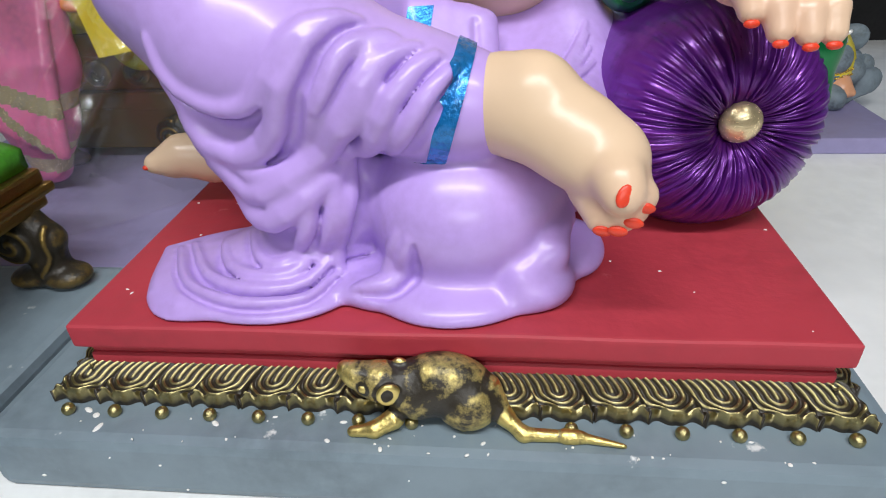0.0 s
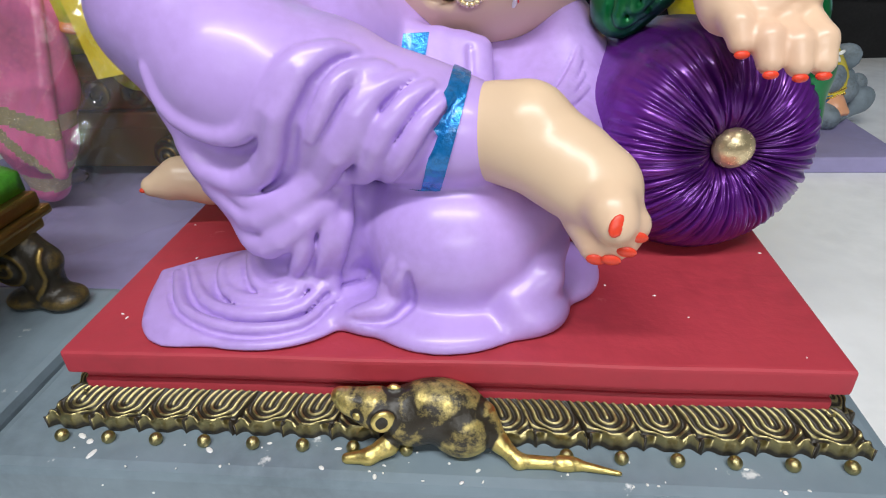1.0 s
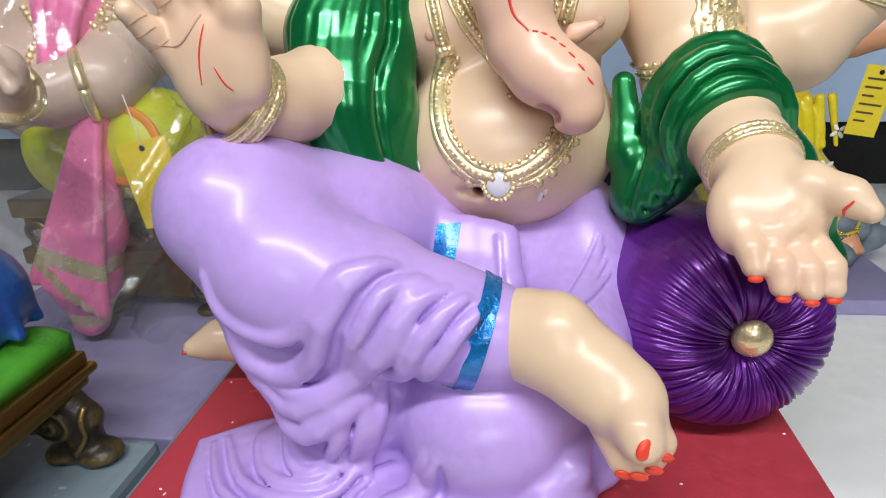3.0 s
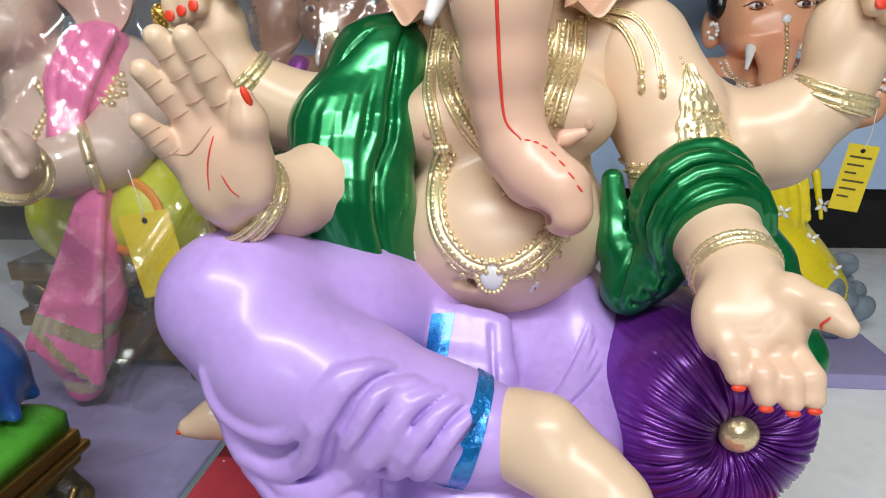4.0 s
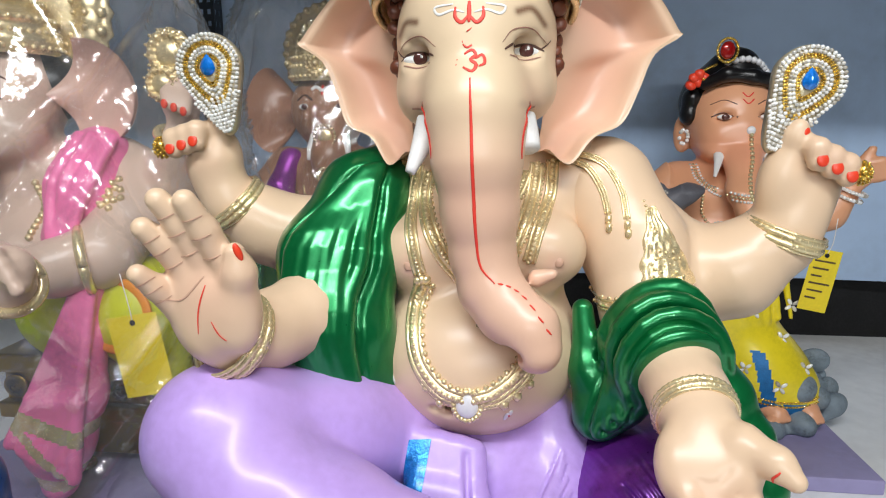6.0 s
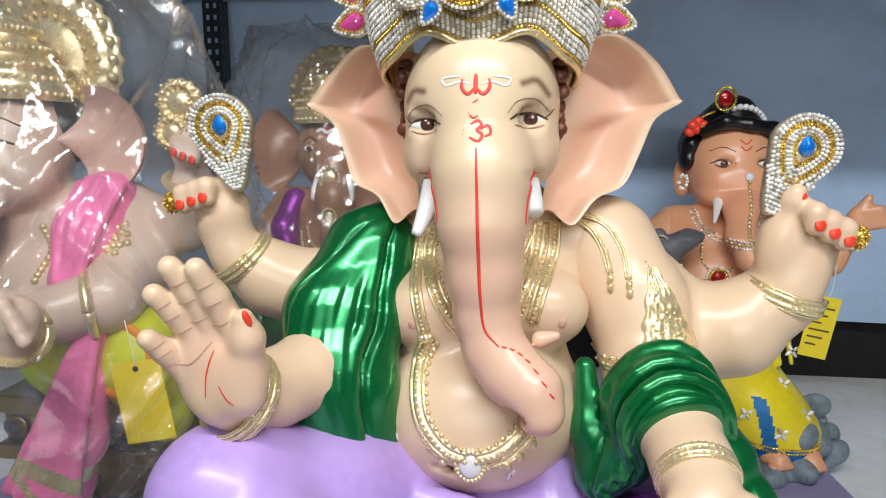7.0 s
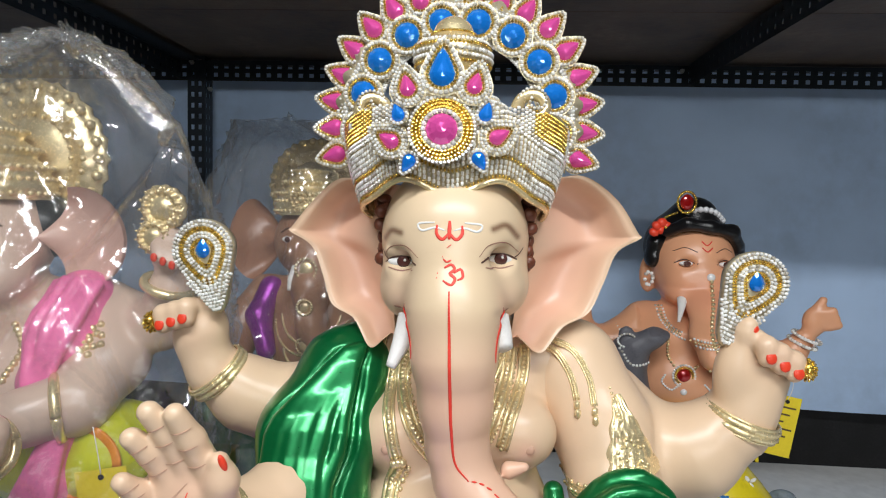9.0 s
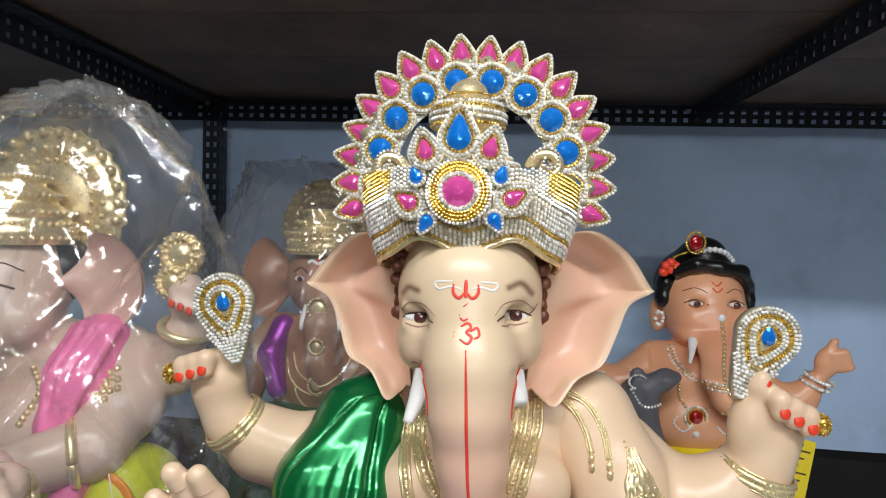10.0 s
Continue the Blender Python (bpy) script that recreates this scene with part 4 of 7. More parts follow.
shawl.limb((0.184, 0.168, 0.205, 0.012), (0.199, 0.162, 0.180, 0.013), (0.214, 0.156, 0.150, 0.013), (0.226, 0.152, 0.115, 0.012), (0.230, 0.150, 0.080, 0.011), k=0.014)
shawl.limb((0.101, 0.205, 0.226, 0.008), (0.104, 0.190, 0.182, 0.012), (0.113, 0.182, 0.150, 0.017), (0.128, 0.177, 0.166, 0.018), (0.136, 0.172, 0.188, 0.016), k=0.012)
for i in range(6):
    q = i / 5
    swag([(-0.048 - 0.018 * q, 0.20, 0.350 - 0.012 * q), (-0.058 - 0.058 * q, 0.160, 0.304 - 0.010 * q), (-0.060 - 0.068 * q, 0.140, 0.256), (-0.060 - 0.060 * q, 0.13, 0.210), (-0.054 - 0.030 * q, 0.14, 0.160)], 0.0048, shawl, False, 0.50)
for i in range(4):
    c = BAND_A + (BAND_B - BAND_A) * (0.08 + 0.28 * i)
    r = 0.041 - 0.001 * i
    swag([c + r * np.array(d) for d in ((-0.80, 0.1, -0.75), (-0.85, 0.0, 0.15), (-0.35, 0.0, 0.95), (0.45, 0.0, 0.90), (0.98, 0.0, 0.10))], 0.0042, shawl, False, 0.45)
for i in range(3):
    swag([(0.098 + 0.006 * i, 0.17, 0.218), (0.101 + 0.007 * i, 0.15, 0.178), (0.107 + 0.008 * i, 0.15, 0.138 + 0.010 * i), (0.128, 0.15, 0.142 + 0.014 * i)], 0.0030, shawl)
press(shawl)

statue = Sheaf()


def blush_of(v):
    x, y, z = v.T
    g = lambda cx, cy, cz, r: np.exp(-(((x - cx) ** 2 + (y - cy) ** 2 + (z - cz) ** 2) / (r * r)))
    b = np.clip((0.385 - z) / 0.06, 0, 1) * (y < 0.185) * (z > 0.2) * (np.abs(x - 0.03) < 0.06) * 0.62
    b = b + 0.35 * (g(-0.02, 0.16, 0.378, 0.02) + g(0.055, 0.16, 0.378, 0.02))
    return np.clip(b, 0, 0.9)


def soft_blush(v):
    x, y, z = v.T
    g = lambda cx, cy, cz, r: np.exp(-(((x - cx) ** 2 + (y - cy) ** 2 + (z - cz) ** 2) / (r * r)))
    b = 0.45 * g(0.09, 0.0, 0.075, 0.018) + 0.5 * g(-0.03, 0.175, 0.262, 0.010) + 0.5 * g(0.078, 0.178, 0.266, 0.010)
    b = b + 0.35 * g(-0.132, 0.07, 0.275, 0.03) + 0.35 * g(0.158, 0.05, 0.15, 0.03) + 0.3 * g(-0.2, 0.19, 0.34, 0.02) + 0.3 * g(0.27, 0.19, 0.34, 0.02)
    return np.clip(b + 0.18, 0, 0.9)


def brow_brown(v):
    """Airbrushed brown brows and eyelid folds; shade is painted into the nostril creases."""
    b = np.zeros(len(v))
    for pts, r, amp in (([(-0.033, 0.4255), (-0.027, 0.4315), (-0.019, 0.4305)], 0.0023, 0.95), ([(0.046, 0.4350), (0.055, 0.4375), (0.0635, 0.4295)], 0.0023, 0.95), ([(-0.031, 0.413), (-0.020, 0.4185), (-0.009, 0.411)], 0.0034, 0.22), ([(0.041, 0.4145), (0.051, 0.4215), (0.063, 0.4205)], 0.0034, 0.22), ([(-0.022, 0.377), (-0.012, 0.377)], 0.0030, 0.25), ([(0.050, 0.379), (0.060, 0.379)], 0.0030, 0.25)):
        q = spline(pts, 14)
        d = ((v[:, None, 0] - q[None, :, 0]) ** 2 + (v[:, None, 2] - q[None, :, 1]) ** 2).min(1)
        b = np.maximum(b, amp * np.exp(-d / (r * r)))
    return b * (v[:, 1] < 0.20)


H = 0.0022
for clay, mat, tint, h in ((body, SKIN, soft_blush, H), (head, SKIN, blush_of, 0.0015), (arms, SKIN, soft_blush, 0.0018), (feet, SKIN, soft_blush, 0.0018), (cloth, LILAC, None, 0.0016), (shawl, GREEN, None, 0.0015)):
    v, f = clay.skin(h)
    statue.add(v, f, mat, tint(v) if tint else None, brow_brown(v) if clay is head else None)

ALL_SKIN = Clay(0.004)
ALL_SKIN.lumps = body.lumps + arms.lumps


def ear(sx):
    """A broad cupped ear: from the side of the head to a rolled rim."""
    inner = spline([(0.046, 0.222, 0.466), (0.053, 0.226, 0.440), (0.054, 0.226, 0.405), (0.050, 0.222, 0.370), (0.046, 0.212, 0.345)], 60)
    if sx < 0:
        rim = spline([(0.060, 0.224, 0.468), (0.075, 0.224, 0.469), (0.097, 0.228, 0.470), (0.120, 0.236, 0.452), (0.136, 0.233, 0.431), (0.138, 0.232, 0.426), (0.122, 0.240, 0.414), (0.112, 0.240, 0.390), (0.103, 0.236, 0.366), (0.082, 0.226, 0.356), (0.066, 0.212, 0.336), (0.052, 0.206, 0.346)], 60)
    else:
        rim = spline([(0.060, 0.224, 0.472), (0.080, 0.226, 0.475), (0.103, 0.228, 0.476), (0.130, 0.236, 0.458), (0.146, 0.233, 0.433), (0.148, 0.232, 0.428), (0.132, 0.240, 0.416), (0.122, 0.240, 0.390), (0.110, 0.235, 0.366), (0.088, 0.222, 0.356), (0.070, 0.210, 0.337), (0.054, 0.206, 0.348)], 60)
    nu = 22
    u = np.linspace(0, 1, nu)[:, None, None]
    t = np.linspace(0, 1, 60)[None, :, None]
    p = inner[None] * (1 - u) + rim[None] * u
    cup = 0.020 * np.sin(np.pi * u) * (0.55 + 0.45 * np.sin(np.pi * t)) + 0.010 * np.exp(-((u - 0.62) / 0.22) ** 2 - ((t - 0.28) / 0.16) ** 2) - 0.010 * np.exp(-((u - 0.93) / 0.10) ** 2)
    ripple = 0.0045 * np.sin(9 * t + 5 * u) * np.sin(np.pi * u)
    p = p + np.concatenate([0 * cup, cup + ripple, 0 * cup], -1)
    p[..., 0] = CX + sx * p[..., 0]
    n = nu * 60
    back = p + np.array([0, 1, 0]) * (0.0035 + 0.003 * np.sin(np.pi * u))
    f = grid_faces(nu, 60)
    front_f = f if sx < 0 else f[:, ::-1]
    i = np.arange(59)
    e = (nu - 1) * 60 + i
    rimf = np.stack([e, e + 1, n + e + 1, n + e], 1)
    side0 = np.stack([np.arange(nu - 1) * 60, np.arange(1, nu) * 60, n + np.arange(1, nu) * 60, n + np.arange(nu - 1) * 60], 1)
    bl = (0.25 + 0.50 * np.sin(np.pi * np.clip(u, 0, 1)) * np.ones_like(t))[..., 0].ravel()
    statue.add(np.concatenate([p.reshape(-1, 3), back.reshape(-1, 3)]), np.concatenate([front_f, n + front_f[:, ::-1], rimf if sx < 0 else rimf[:, ::-1], side0, side0 + 59]), SKIN, np.concatenate([bl, bl * 0.4]))


ear(-1), ear(1)

# tusks
add_tube(statue, spline([(-0.012, 0.168, 0.368), (-0.018, 0.159, 0.350), (-0.024, 0.152, 0.335)], 12), np.linspace(0.0095, 0.0035, 12), WHITE_PAINT, 14)
add_tube(statue, spline([(0.050, 0.170, 0.370), (0.054, 0.163, 0.357), (0.056, 0.158, 0.350)], 8), np.linspace(0.0095, 0.0065, 8), WHITE_PAINT, 14)


def stroke(xz, w, mat, step=0.0012, flat=0.22, lift=0.0003, taper=0.4, clay=None, y0=-0.12):
    """A brush stroke laid on the skin along (x, z)."""
    c = clay or head
    p = c.front(even(spline(xz, 60), step), y0)
    g = c.slope(p)
    t = np.linspace(0, 1, len(p))
    r = w * (taper + (1 - taper) * np.sin(np.pi * np.clip(t, 0.02, 0.98)) ** 0.5)
    add_tube(statue, p + g * lift, r, mat, 8, flat, g)


def cord(xz, r, mat=GOLD, bead=0.0, lift=0.4, clay=None, step=None, y0=-0.12, squash=(1, 1, 1)):
    """A cord, or a string of beads, laid on the skin along (x, z)."""
    c = clay or ALL_SKIN
    p = c.front(even(spline(xz, 80), step or (bead * 1.75 if bead else 0.0025)), y0)
    g = c.slope(p)
    if bead:
        beads(statue, p + g * bead * lift, bead, mat, squash)
    else:
        add_tube(statue, p + g * r * lift, r, mat, 8, 0.8, g)
    return p


# trunk line and brow marks
stroke([(0.0175, 0.394), (0.0185, 0.370), (0.0200, 0.330), (0.0215, 0.300), (0.0245, 0.277), (0.034, 0.2655)], 0.0011, RED_LINE, taper=0.25)
for i in range(7):
    q = i / 7
    a = (0.036 + 0.036 * q, 0.2655 - 0.004 * q - 0.030 * q * q)
    stroke([a, (a[0] + 0.0035, a[1] - 0.0006 - 0.0042 * q)], 0.0007, RED_LINE)
for dx in (-1, 1):
    stroke([(0.016, 0.432), (0.016 + dx * 0.0045, 0.4275), (0.016 + dx * 0.0085, 0.431), (0.016 + dx * 0.0085, 0.437)], 0.0012, RED_LINE)
    stroke([(0.016 + dx * 0.003, 0.4335), (0.016 + dx * 0.010, 0.4352), (0.016 + dx * 0.019, 0.4330), (0.016 + dx * 0.0215, 0.4375), (0.016 + dx * 0.010, 0.4388)], 0.0008, WHITE_PAINT)
stroke([(0.016, 0.440), (0.016, 0.436), (0.016, 0.4275)], 0.0014, RED_LINE)
stroke([(0.016, 0.4232), (0.0163, 0.4228)], 0.0019, RED_LINE, taper=1.0)
stroke([(0.0135, 0.4085), (0.018, 0.411), (0.0205, 0.408), (0.0175, 0.405), (0.021, 0.402), (0.0185, 0.398), (0.013, 0.4005)], 0.0011, RED_LINE)
stroke([(0.020, 0.4055), (0.0245, 0.408), (0.026, 0.403), (0.0225, 0.401)], 0.0010, RED_LINE)
stroke([(0.0125, 0.4145), (0.015, 0.4125), (0.018, 0.414)], 0.0007, RED_LINE)
for xz in ((0.009, 0.405), (0.012, 0.416), (0.0085, 0.402)):
    stroke([xz, (xz[0] + 0.0004, xz[1])], 0.0006, RED_LINE, taper=1)
for sx in (-1, 1):
    x0 = 0.0205
    p = head.pull(spline([(x0 + sx * 0.037, 0.152, 0.377), (x0 + sx * 0.036, 0.142, 0.366), (x0 + sx * 0.032, 0.138, 0.353), (x0 + sx * 0.030, 0.138, 0.345)], 20))
    add_tube(statue, p + head.slope(p) * 0.0003, np.linspace(0.0022, 0.0008, 20), RED_LINE, 8, 0.25, head.slope(p))
    # brown line stands for the shade in the deep fold beside each tusk
    p = head.pull(spline([(x0 + sx * 0.050, 0.160, 0.372), (x0 + sx * 0.042, 0.155, 0.3745), (x0 + sx * 0.034, 0.150, 0.380)], 16))
    add_tube(statue, p + head.slope(p) * 0.0002, np.linspace(0.0008, 0.0016, 16), CREASE, 8, 0.25, head.slope(p))
for ex, ez, sx in ((-0.019, 0.411, -1), (0.051, 0.415, 1)):
    v, f = orb((ex, 0.1730, ez - 0.0026), (0.0115, 0.0078, 0.0050), None, 24, 16)
    statue.add(v, f, WHITE_PAINT)
    v, f = orb((ex + 0.001, 0.1660, ez - 0.0018), (0.0048, 0.0020, 0.0044), None, 20, 12)
    statue.add(v, f, IRIS)
    # white dot painted on the iris as a highlight
    v, f = orb((ex + 0.0022, 0.1640, ez - 0.0006), (0.0010, 0.0005, 0.0010), None, 8, 6)
    statue.add(v, f, WHITE_PAINT)
    stroke([(ex - 0.0130, ez - 0.0030), (ex - 0.006, ez + 0.0014), (ex + 0.004, ez + 0.0018), (ex + 0.0125, ez - 0.0020)], 0.0010, DARK_LINE)
    stroke([(ex + sx * 0.010, ez - 0.001), (ex + sx * 0.014, ez + 0.002), (ex + sx * 0.0175, ez + 0.006)], 0.0006, DARK_LINE)
    stroke([(ex - 0.010, ez - 0.0062), (ex, ez - 0.0082), (ex + 0.010, ez - 0.0060)], 0.0006, CREASE)
    stroke([(ex - 0.0145, ez + 0.001), (ex - 0.008, ez + 0.0088), (ex + 0.004, ez + 0.0105), (ex + 0.014, ez + 0.003)], 0.0004, CREASE)
# brown curls under the crown
for sx in (-1, 1):
    for i in range(17):
        z = 0.455 - 0.0034 * i
        c = (CX + sx * (0.0560 + 0.003 * math.sin(i * 2.3)), 0.206 + 0.006 * math.sin(i * 1.7) + 0.0006 * i, z)
        v, f = orb(c, (0.0055, 0.0060, 0.0036), (20 * i, 30 * i, 0), 10, 8)
        statue.add(v, f, HAIR_BROWN)

# ---- painted gold jewellery ----
def rope(xz, r, rows=2, clay=None, fringe=0.0):
    """A flat band: two cords with beads between them."""
    p = np.array(spline(xz, 60))
    t = np.gradient(p, axis=0)
    t /= np.linalg.norm(t, axis=1, keepdims=True)
    nrm = np.stack([-t[:, 1], t[:, 0]], 1)
    cord(p + nrm * r, r * 0.42, clay=clay)
    cord(p - nrm * r, r * 0.42, clay=clay)
    cord(p, r * 0.85, lift=0.05, clay=clay)
    cord(p, 0, GOLD, r * 0.50, clay=clay, lift=1.0)
    if fringe:
        cord(p + nrm * (r + fringe), 0, GOLD, fringe, clay=clay, step=fringe * 2.3)


rope([(-0.028, 0.335), (-0.032, 0.305), (-0.026, 0.275), (-0.022, 0.258)], 0.0035)
rope([(-0.019, 0.330), (-0.022, 0.308), (-0.008, 0.275), (0.010, 0.250), (0.022, 0.236)], 0.0041, fringe=0.0016)
rope([(0.064, 0.336), (0.060, 0.310), (0.050, 0.285), (0.040, 0.265), (0.024, 0.240)], 0.0041, fringe=0.0016)
rope([(0.076, 0.338), (0.074, 0.312), (0.064, 0.290), (0.058, 0.268)], 0.0035)
rope([(-0.012, 0.326), (-0.006, 0.312), (0.004, 0.302)], 0.0032, fringe=0.0016)
rope([(0.056, 0.330), (0.050, 0.316), (0.041, 0.305)], 0.0032, fringe=0.0016)
# deep belly necklace with its medallion
rope([(-0.020, 0.250), (-0.026, 0.228), (-0.021, 0.200), (-0.004, 0.181), (0.012, 0.175)], 0.0048, fringe=0.0024)
rope([(0.020, 0.175), (0.036, 0.181), (0.054, 0.196), (0.064, 0.216)], 0.0048, fringe=0.0024)
rope([(-0.0215, 0.250), (-0.029, 0.226), (-0.025, 0.198), (-0.008, 0.176), (0.010, 0.168)], 0.0022, fringe=0.0022)
rope([(0.022, 0.168), (0.042, 0.174), (0.061, 0.192), (0.069, 0.212)], 0.0022, fringe=0.0022)
beads(statue, body.front([(-0.0205, 0.2535), (-0.0235, 0.2525), (-0.0175, 0.2535)]) + (0, -0.002, 0), 0.0042, GOLD)
med = body.front([(0.0155, 0.171)])[0]
v, f = orb(med + (0, -0.0005, 0), (0.0085, 0.0040, 0.0105), None, 24, 12)
statue.add(v, f, PEARL)
ring = np.linspace(0, 2 * np.pi, 22, endpoint=False)
beads(statue, np.stack([med[0] + 0.0100 * np.cos(ring), np.full(22, med[1] - 0.001), med[2] + 0.0120 * np.sin(ring)], 1), 0.0022, GOLD)
for dx, dz, r in ((0.026, 0.004, 0.0042), (0.035, 0.010, 0.0042), (0.044, 0.018, 0.0040), (0.050, 0.028, 0.0036), (-0.020, 0.004, 0.0036), (-0.030, 0.014, 0.0032)):
    q = body.front([(0.0155 + dx, 0.166 + dz)])
    beads(statue, q, r, GOLD)
# pendant on the chest
q = ALL_SKIN.front([(0.0185, 0.240), (0.0225, 0.238), (0.0265, 0.240), (0.0225, 0.231), (0.0225, 0.2255), (0.0170, 0.2345), (0.028, 0.2345)])
beads(statue, q + (0, -0.001, 0), np.array([0.003, 0.0036, 0.003, 0.0030, 0.0022, 0.0022, 0.0022]), GOLD)
# shoulder cords and tassels
for pts in (((0.080, 0.340), (0.100, 0.335), (0.112, 0.318), (0.117, 0.300)), ((0.086, 0.345), (0.112, 0.338), (0.126, 0.318), (0.130, 0.297))):
    rope(pts, 0.0019)
    e = ALL_SKIN.front([(pts[-1][0], pts[-1][1] - 0.004), (pts[-1][0] + 0.0004, pts[-1][1] - 0.010)])
    beads(statue, e + (0, -0.001, 0), 0.0036, GOLD, (0.8, 0.6, 1.4))
rope([(-0.041, 0.338), (-0.045, 0.318), (-0.049, 0.298)], 0.0020)
# filigree armlet
rope([(0.112, 0.232), (0.130, 0.238), (0.150, 0.250), (0.170, 0.252)], 0.0032, fringe=0.0018)
nu, nv = 22, 26
U, V = np.meshgrid(np.linspace(-1, 1, nu), np.linspace(0, 1, nv), indexing="ij")
half = 0.0185 * (1 - V) ** 0.8 + 0.0022 + 0.0008 * np.sin(V * 22)
px, pz = 0.160 - 0.012 * V + U * half + 0.004 * (1 - V) * U, 0.247 + 0.058 * V + 0.004 * U * (1 - V)
P = ALL_SKIN.front(np.stack([px.ravel(), pz.ravel()], 1))
g = ALL_SKIN.slope(P)
relief = 0.0016 + 0.0011 * np.sin(9 * U + 14 * V) * np.cos(11 * V - 7 * U) + 0.0008 * np.cos(U * 16) * np.cos(V * 25)
relief = relief * np.clip((1 - np.abs(U)) * 8, 0, 1) - 0.0004
statue.add(P + g * relief.reshape(-1, 1), grid_faces(nu, nv), GOLD)
for i in range(34):
    a, q = i * 2.39996, math.sqrt((i + 0.5) / 34)
    z = 0.262 + 0.016 * q * math.sin(a)
    p = ALL_SKIN.front([(0.157 + 0.012 * q * math.cos(a), z)])
    beads(statue, p + ALL_SKIN.slope(p) * 0.0012, random.uniform(0.0010, 0.0018), GOLD)
for i in range(7):
    p = ALL_SKIN.front([(0.149 - 0.001 * i, 0.288 + 0.0036 * i)])
    beads(statue, p, 0.0030 - 0.0003 * i, GOLD)


def bangle(c, axis, ra, rb, tube_r, n=64, rows=1, mat=GOLD):
    """A ribbed bangle round a wrist: centre, axis, two radii."""
    ax = Vector(axis).normalized()
    q = ax.to_track_quat("Z", "Y").to_matrix()
    a = np.linspace(0, 2 * np.pi, n, endpoint=False)
    for k in range(rows):
        off = np.array(ax) * (k - (rows - 1) / 2) * tube_r * 1.5
        ringp = np.stack([ra * np.cos(a), rb * np.sin(a), 0 * a], 1) @ np.array(q).T + np.array(c) + off
        beads(statue, ringp, tube_r * 0.86, mat)
        edge = np.concatenate([ringp, ringp[:1]])
        add_tube(statue, edge, tube_r * 0.72, mat, 8)
        add_tube(statue, edge + np.array(ax) * tube_r * 0.9, tube_r * 0.42, mat, 6)
        add_tube(statue, edge - np.array(ax) * tube_r * 0.9, tube_r * 0.42, mat, 6)


bangle((-0.1340, 0.1060, 0.2330), (-0.44, -0.67, 0.58), 0.0285, 0.0285, 0.0036, 44, 2)
bangle((0.1615, 0.117, 0.188), (0.02, -0.95, -0.30), 0.0248, 0.0252, 0.0034, 38, 2)
bangle(moved(REAR_L, (-0.180, 0.216, 0.299))[0], (-0.55, -0.35, 0.75), 0.0262, 0.0262, 0.0034, 40, 2)
bangle(moved(REAR_R, (0.2525, 0.215, 0.2865))[0], (0.30, -0.10, 0.95), 0.0290, 0.0290, 0.0036, 44, 2)
# finger rings
for c in moved(REAR_L, (-0.2240, 0.188, 0.347)) + moved(REAR_R, (0.2890, 0.188, 0.336)):
    for i in range(60):
        a, q = i * 2.39996, 1 - 2 * (i + 0.5) / 60
        r = math.sqrt(1 - q * q)
        beads(statue, [(c[0] + 0.0062 * r * math.cos(a), c[1] + 0.0080 * r * math.sin(a), c[2] + 0.0085 * q)], 0.0012, GOLD_BEAD)
    v, f = orb(c, (0.0058, 0.0075, 0.0080), None, 12, 8)
    statue.add(v, f, GOLD_BEAD)


def nail(c, r, rot=(0, 0, 0)):
    v, f = orb(c, r, rot, 14, 8)
    statue.add(v, f, RED_NAIL)


# finger and toe nails
for i in range(3):
    nail(moved(REAR_L, (-0.1945 - 0.0095 * i, 0.1798, 0.3525 - 0.003 * i))[0], (0.0040, 0.0012, 0.0046), (-10, 0, 0))
    nail(moved(REAR_R, (0.2585 + 0.0105 * i, 0.1806, 0.3455 - 0.0055 * i))[0], (0.0042, 0.0012, 0.0048), (-10, 0, 0))
nail(moved(REAR_L, (-0.1775, 0.1945, 0.366))[0], (0.0034, 0.0016, 0.0042), (0, 15, 30))
nail(moved(REAR_R, (0.2510, 0.1930, 0.364))[0], (0.0034, 0.0016, 0.0042), (0, 15, 30))
nail((-0.1085, 0.0668, 0.2975), (0.0022, 0.0018, 0.0056), (0, -20, 30))
for x0, x1, y1, z0, z1 in FING:
    nail((x1 + 0.001, y1 + 0.0008, z1 - 0.0012), (0.0038, 0.0020, 0.0022), (40, 0, 0))
nail((0.0865, -0.0112, 0.0885), (0.0036, 0.0014, 0.0056), (-22, 25, 0))
for x, y, z in ((0.0975, -0.0050, 0.0795), (0.0930, -0.0062, 0.0725), (0.0865, -0.0058, 0.0680), (0.0800, -0.0036, 0.0668)):
    nail((x, y, z), (0.0048, 0.0014, 0.0030), (12, 12, 0))
nail((-0.2315, 0.1415, 0.0370), (0.0026, 0.0028, 0.0020))
# palm lines and belly marks
for pts in (((-0.131, 0.277), (-0.136, 0.262), (-0.138, 0.247)), ((-0.128, 0.256), (-0.124, 0.248), (-0.120, 0.244))):
    stroke(pts, 0.0005, RED_LINE, clay=arms)
for pts in (((0.1875, 0.186), (0.1850, 0.181), (0.1865, 0.177)),):
    stroke(pts, 0.0007, RED_LINE, clay=arms)
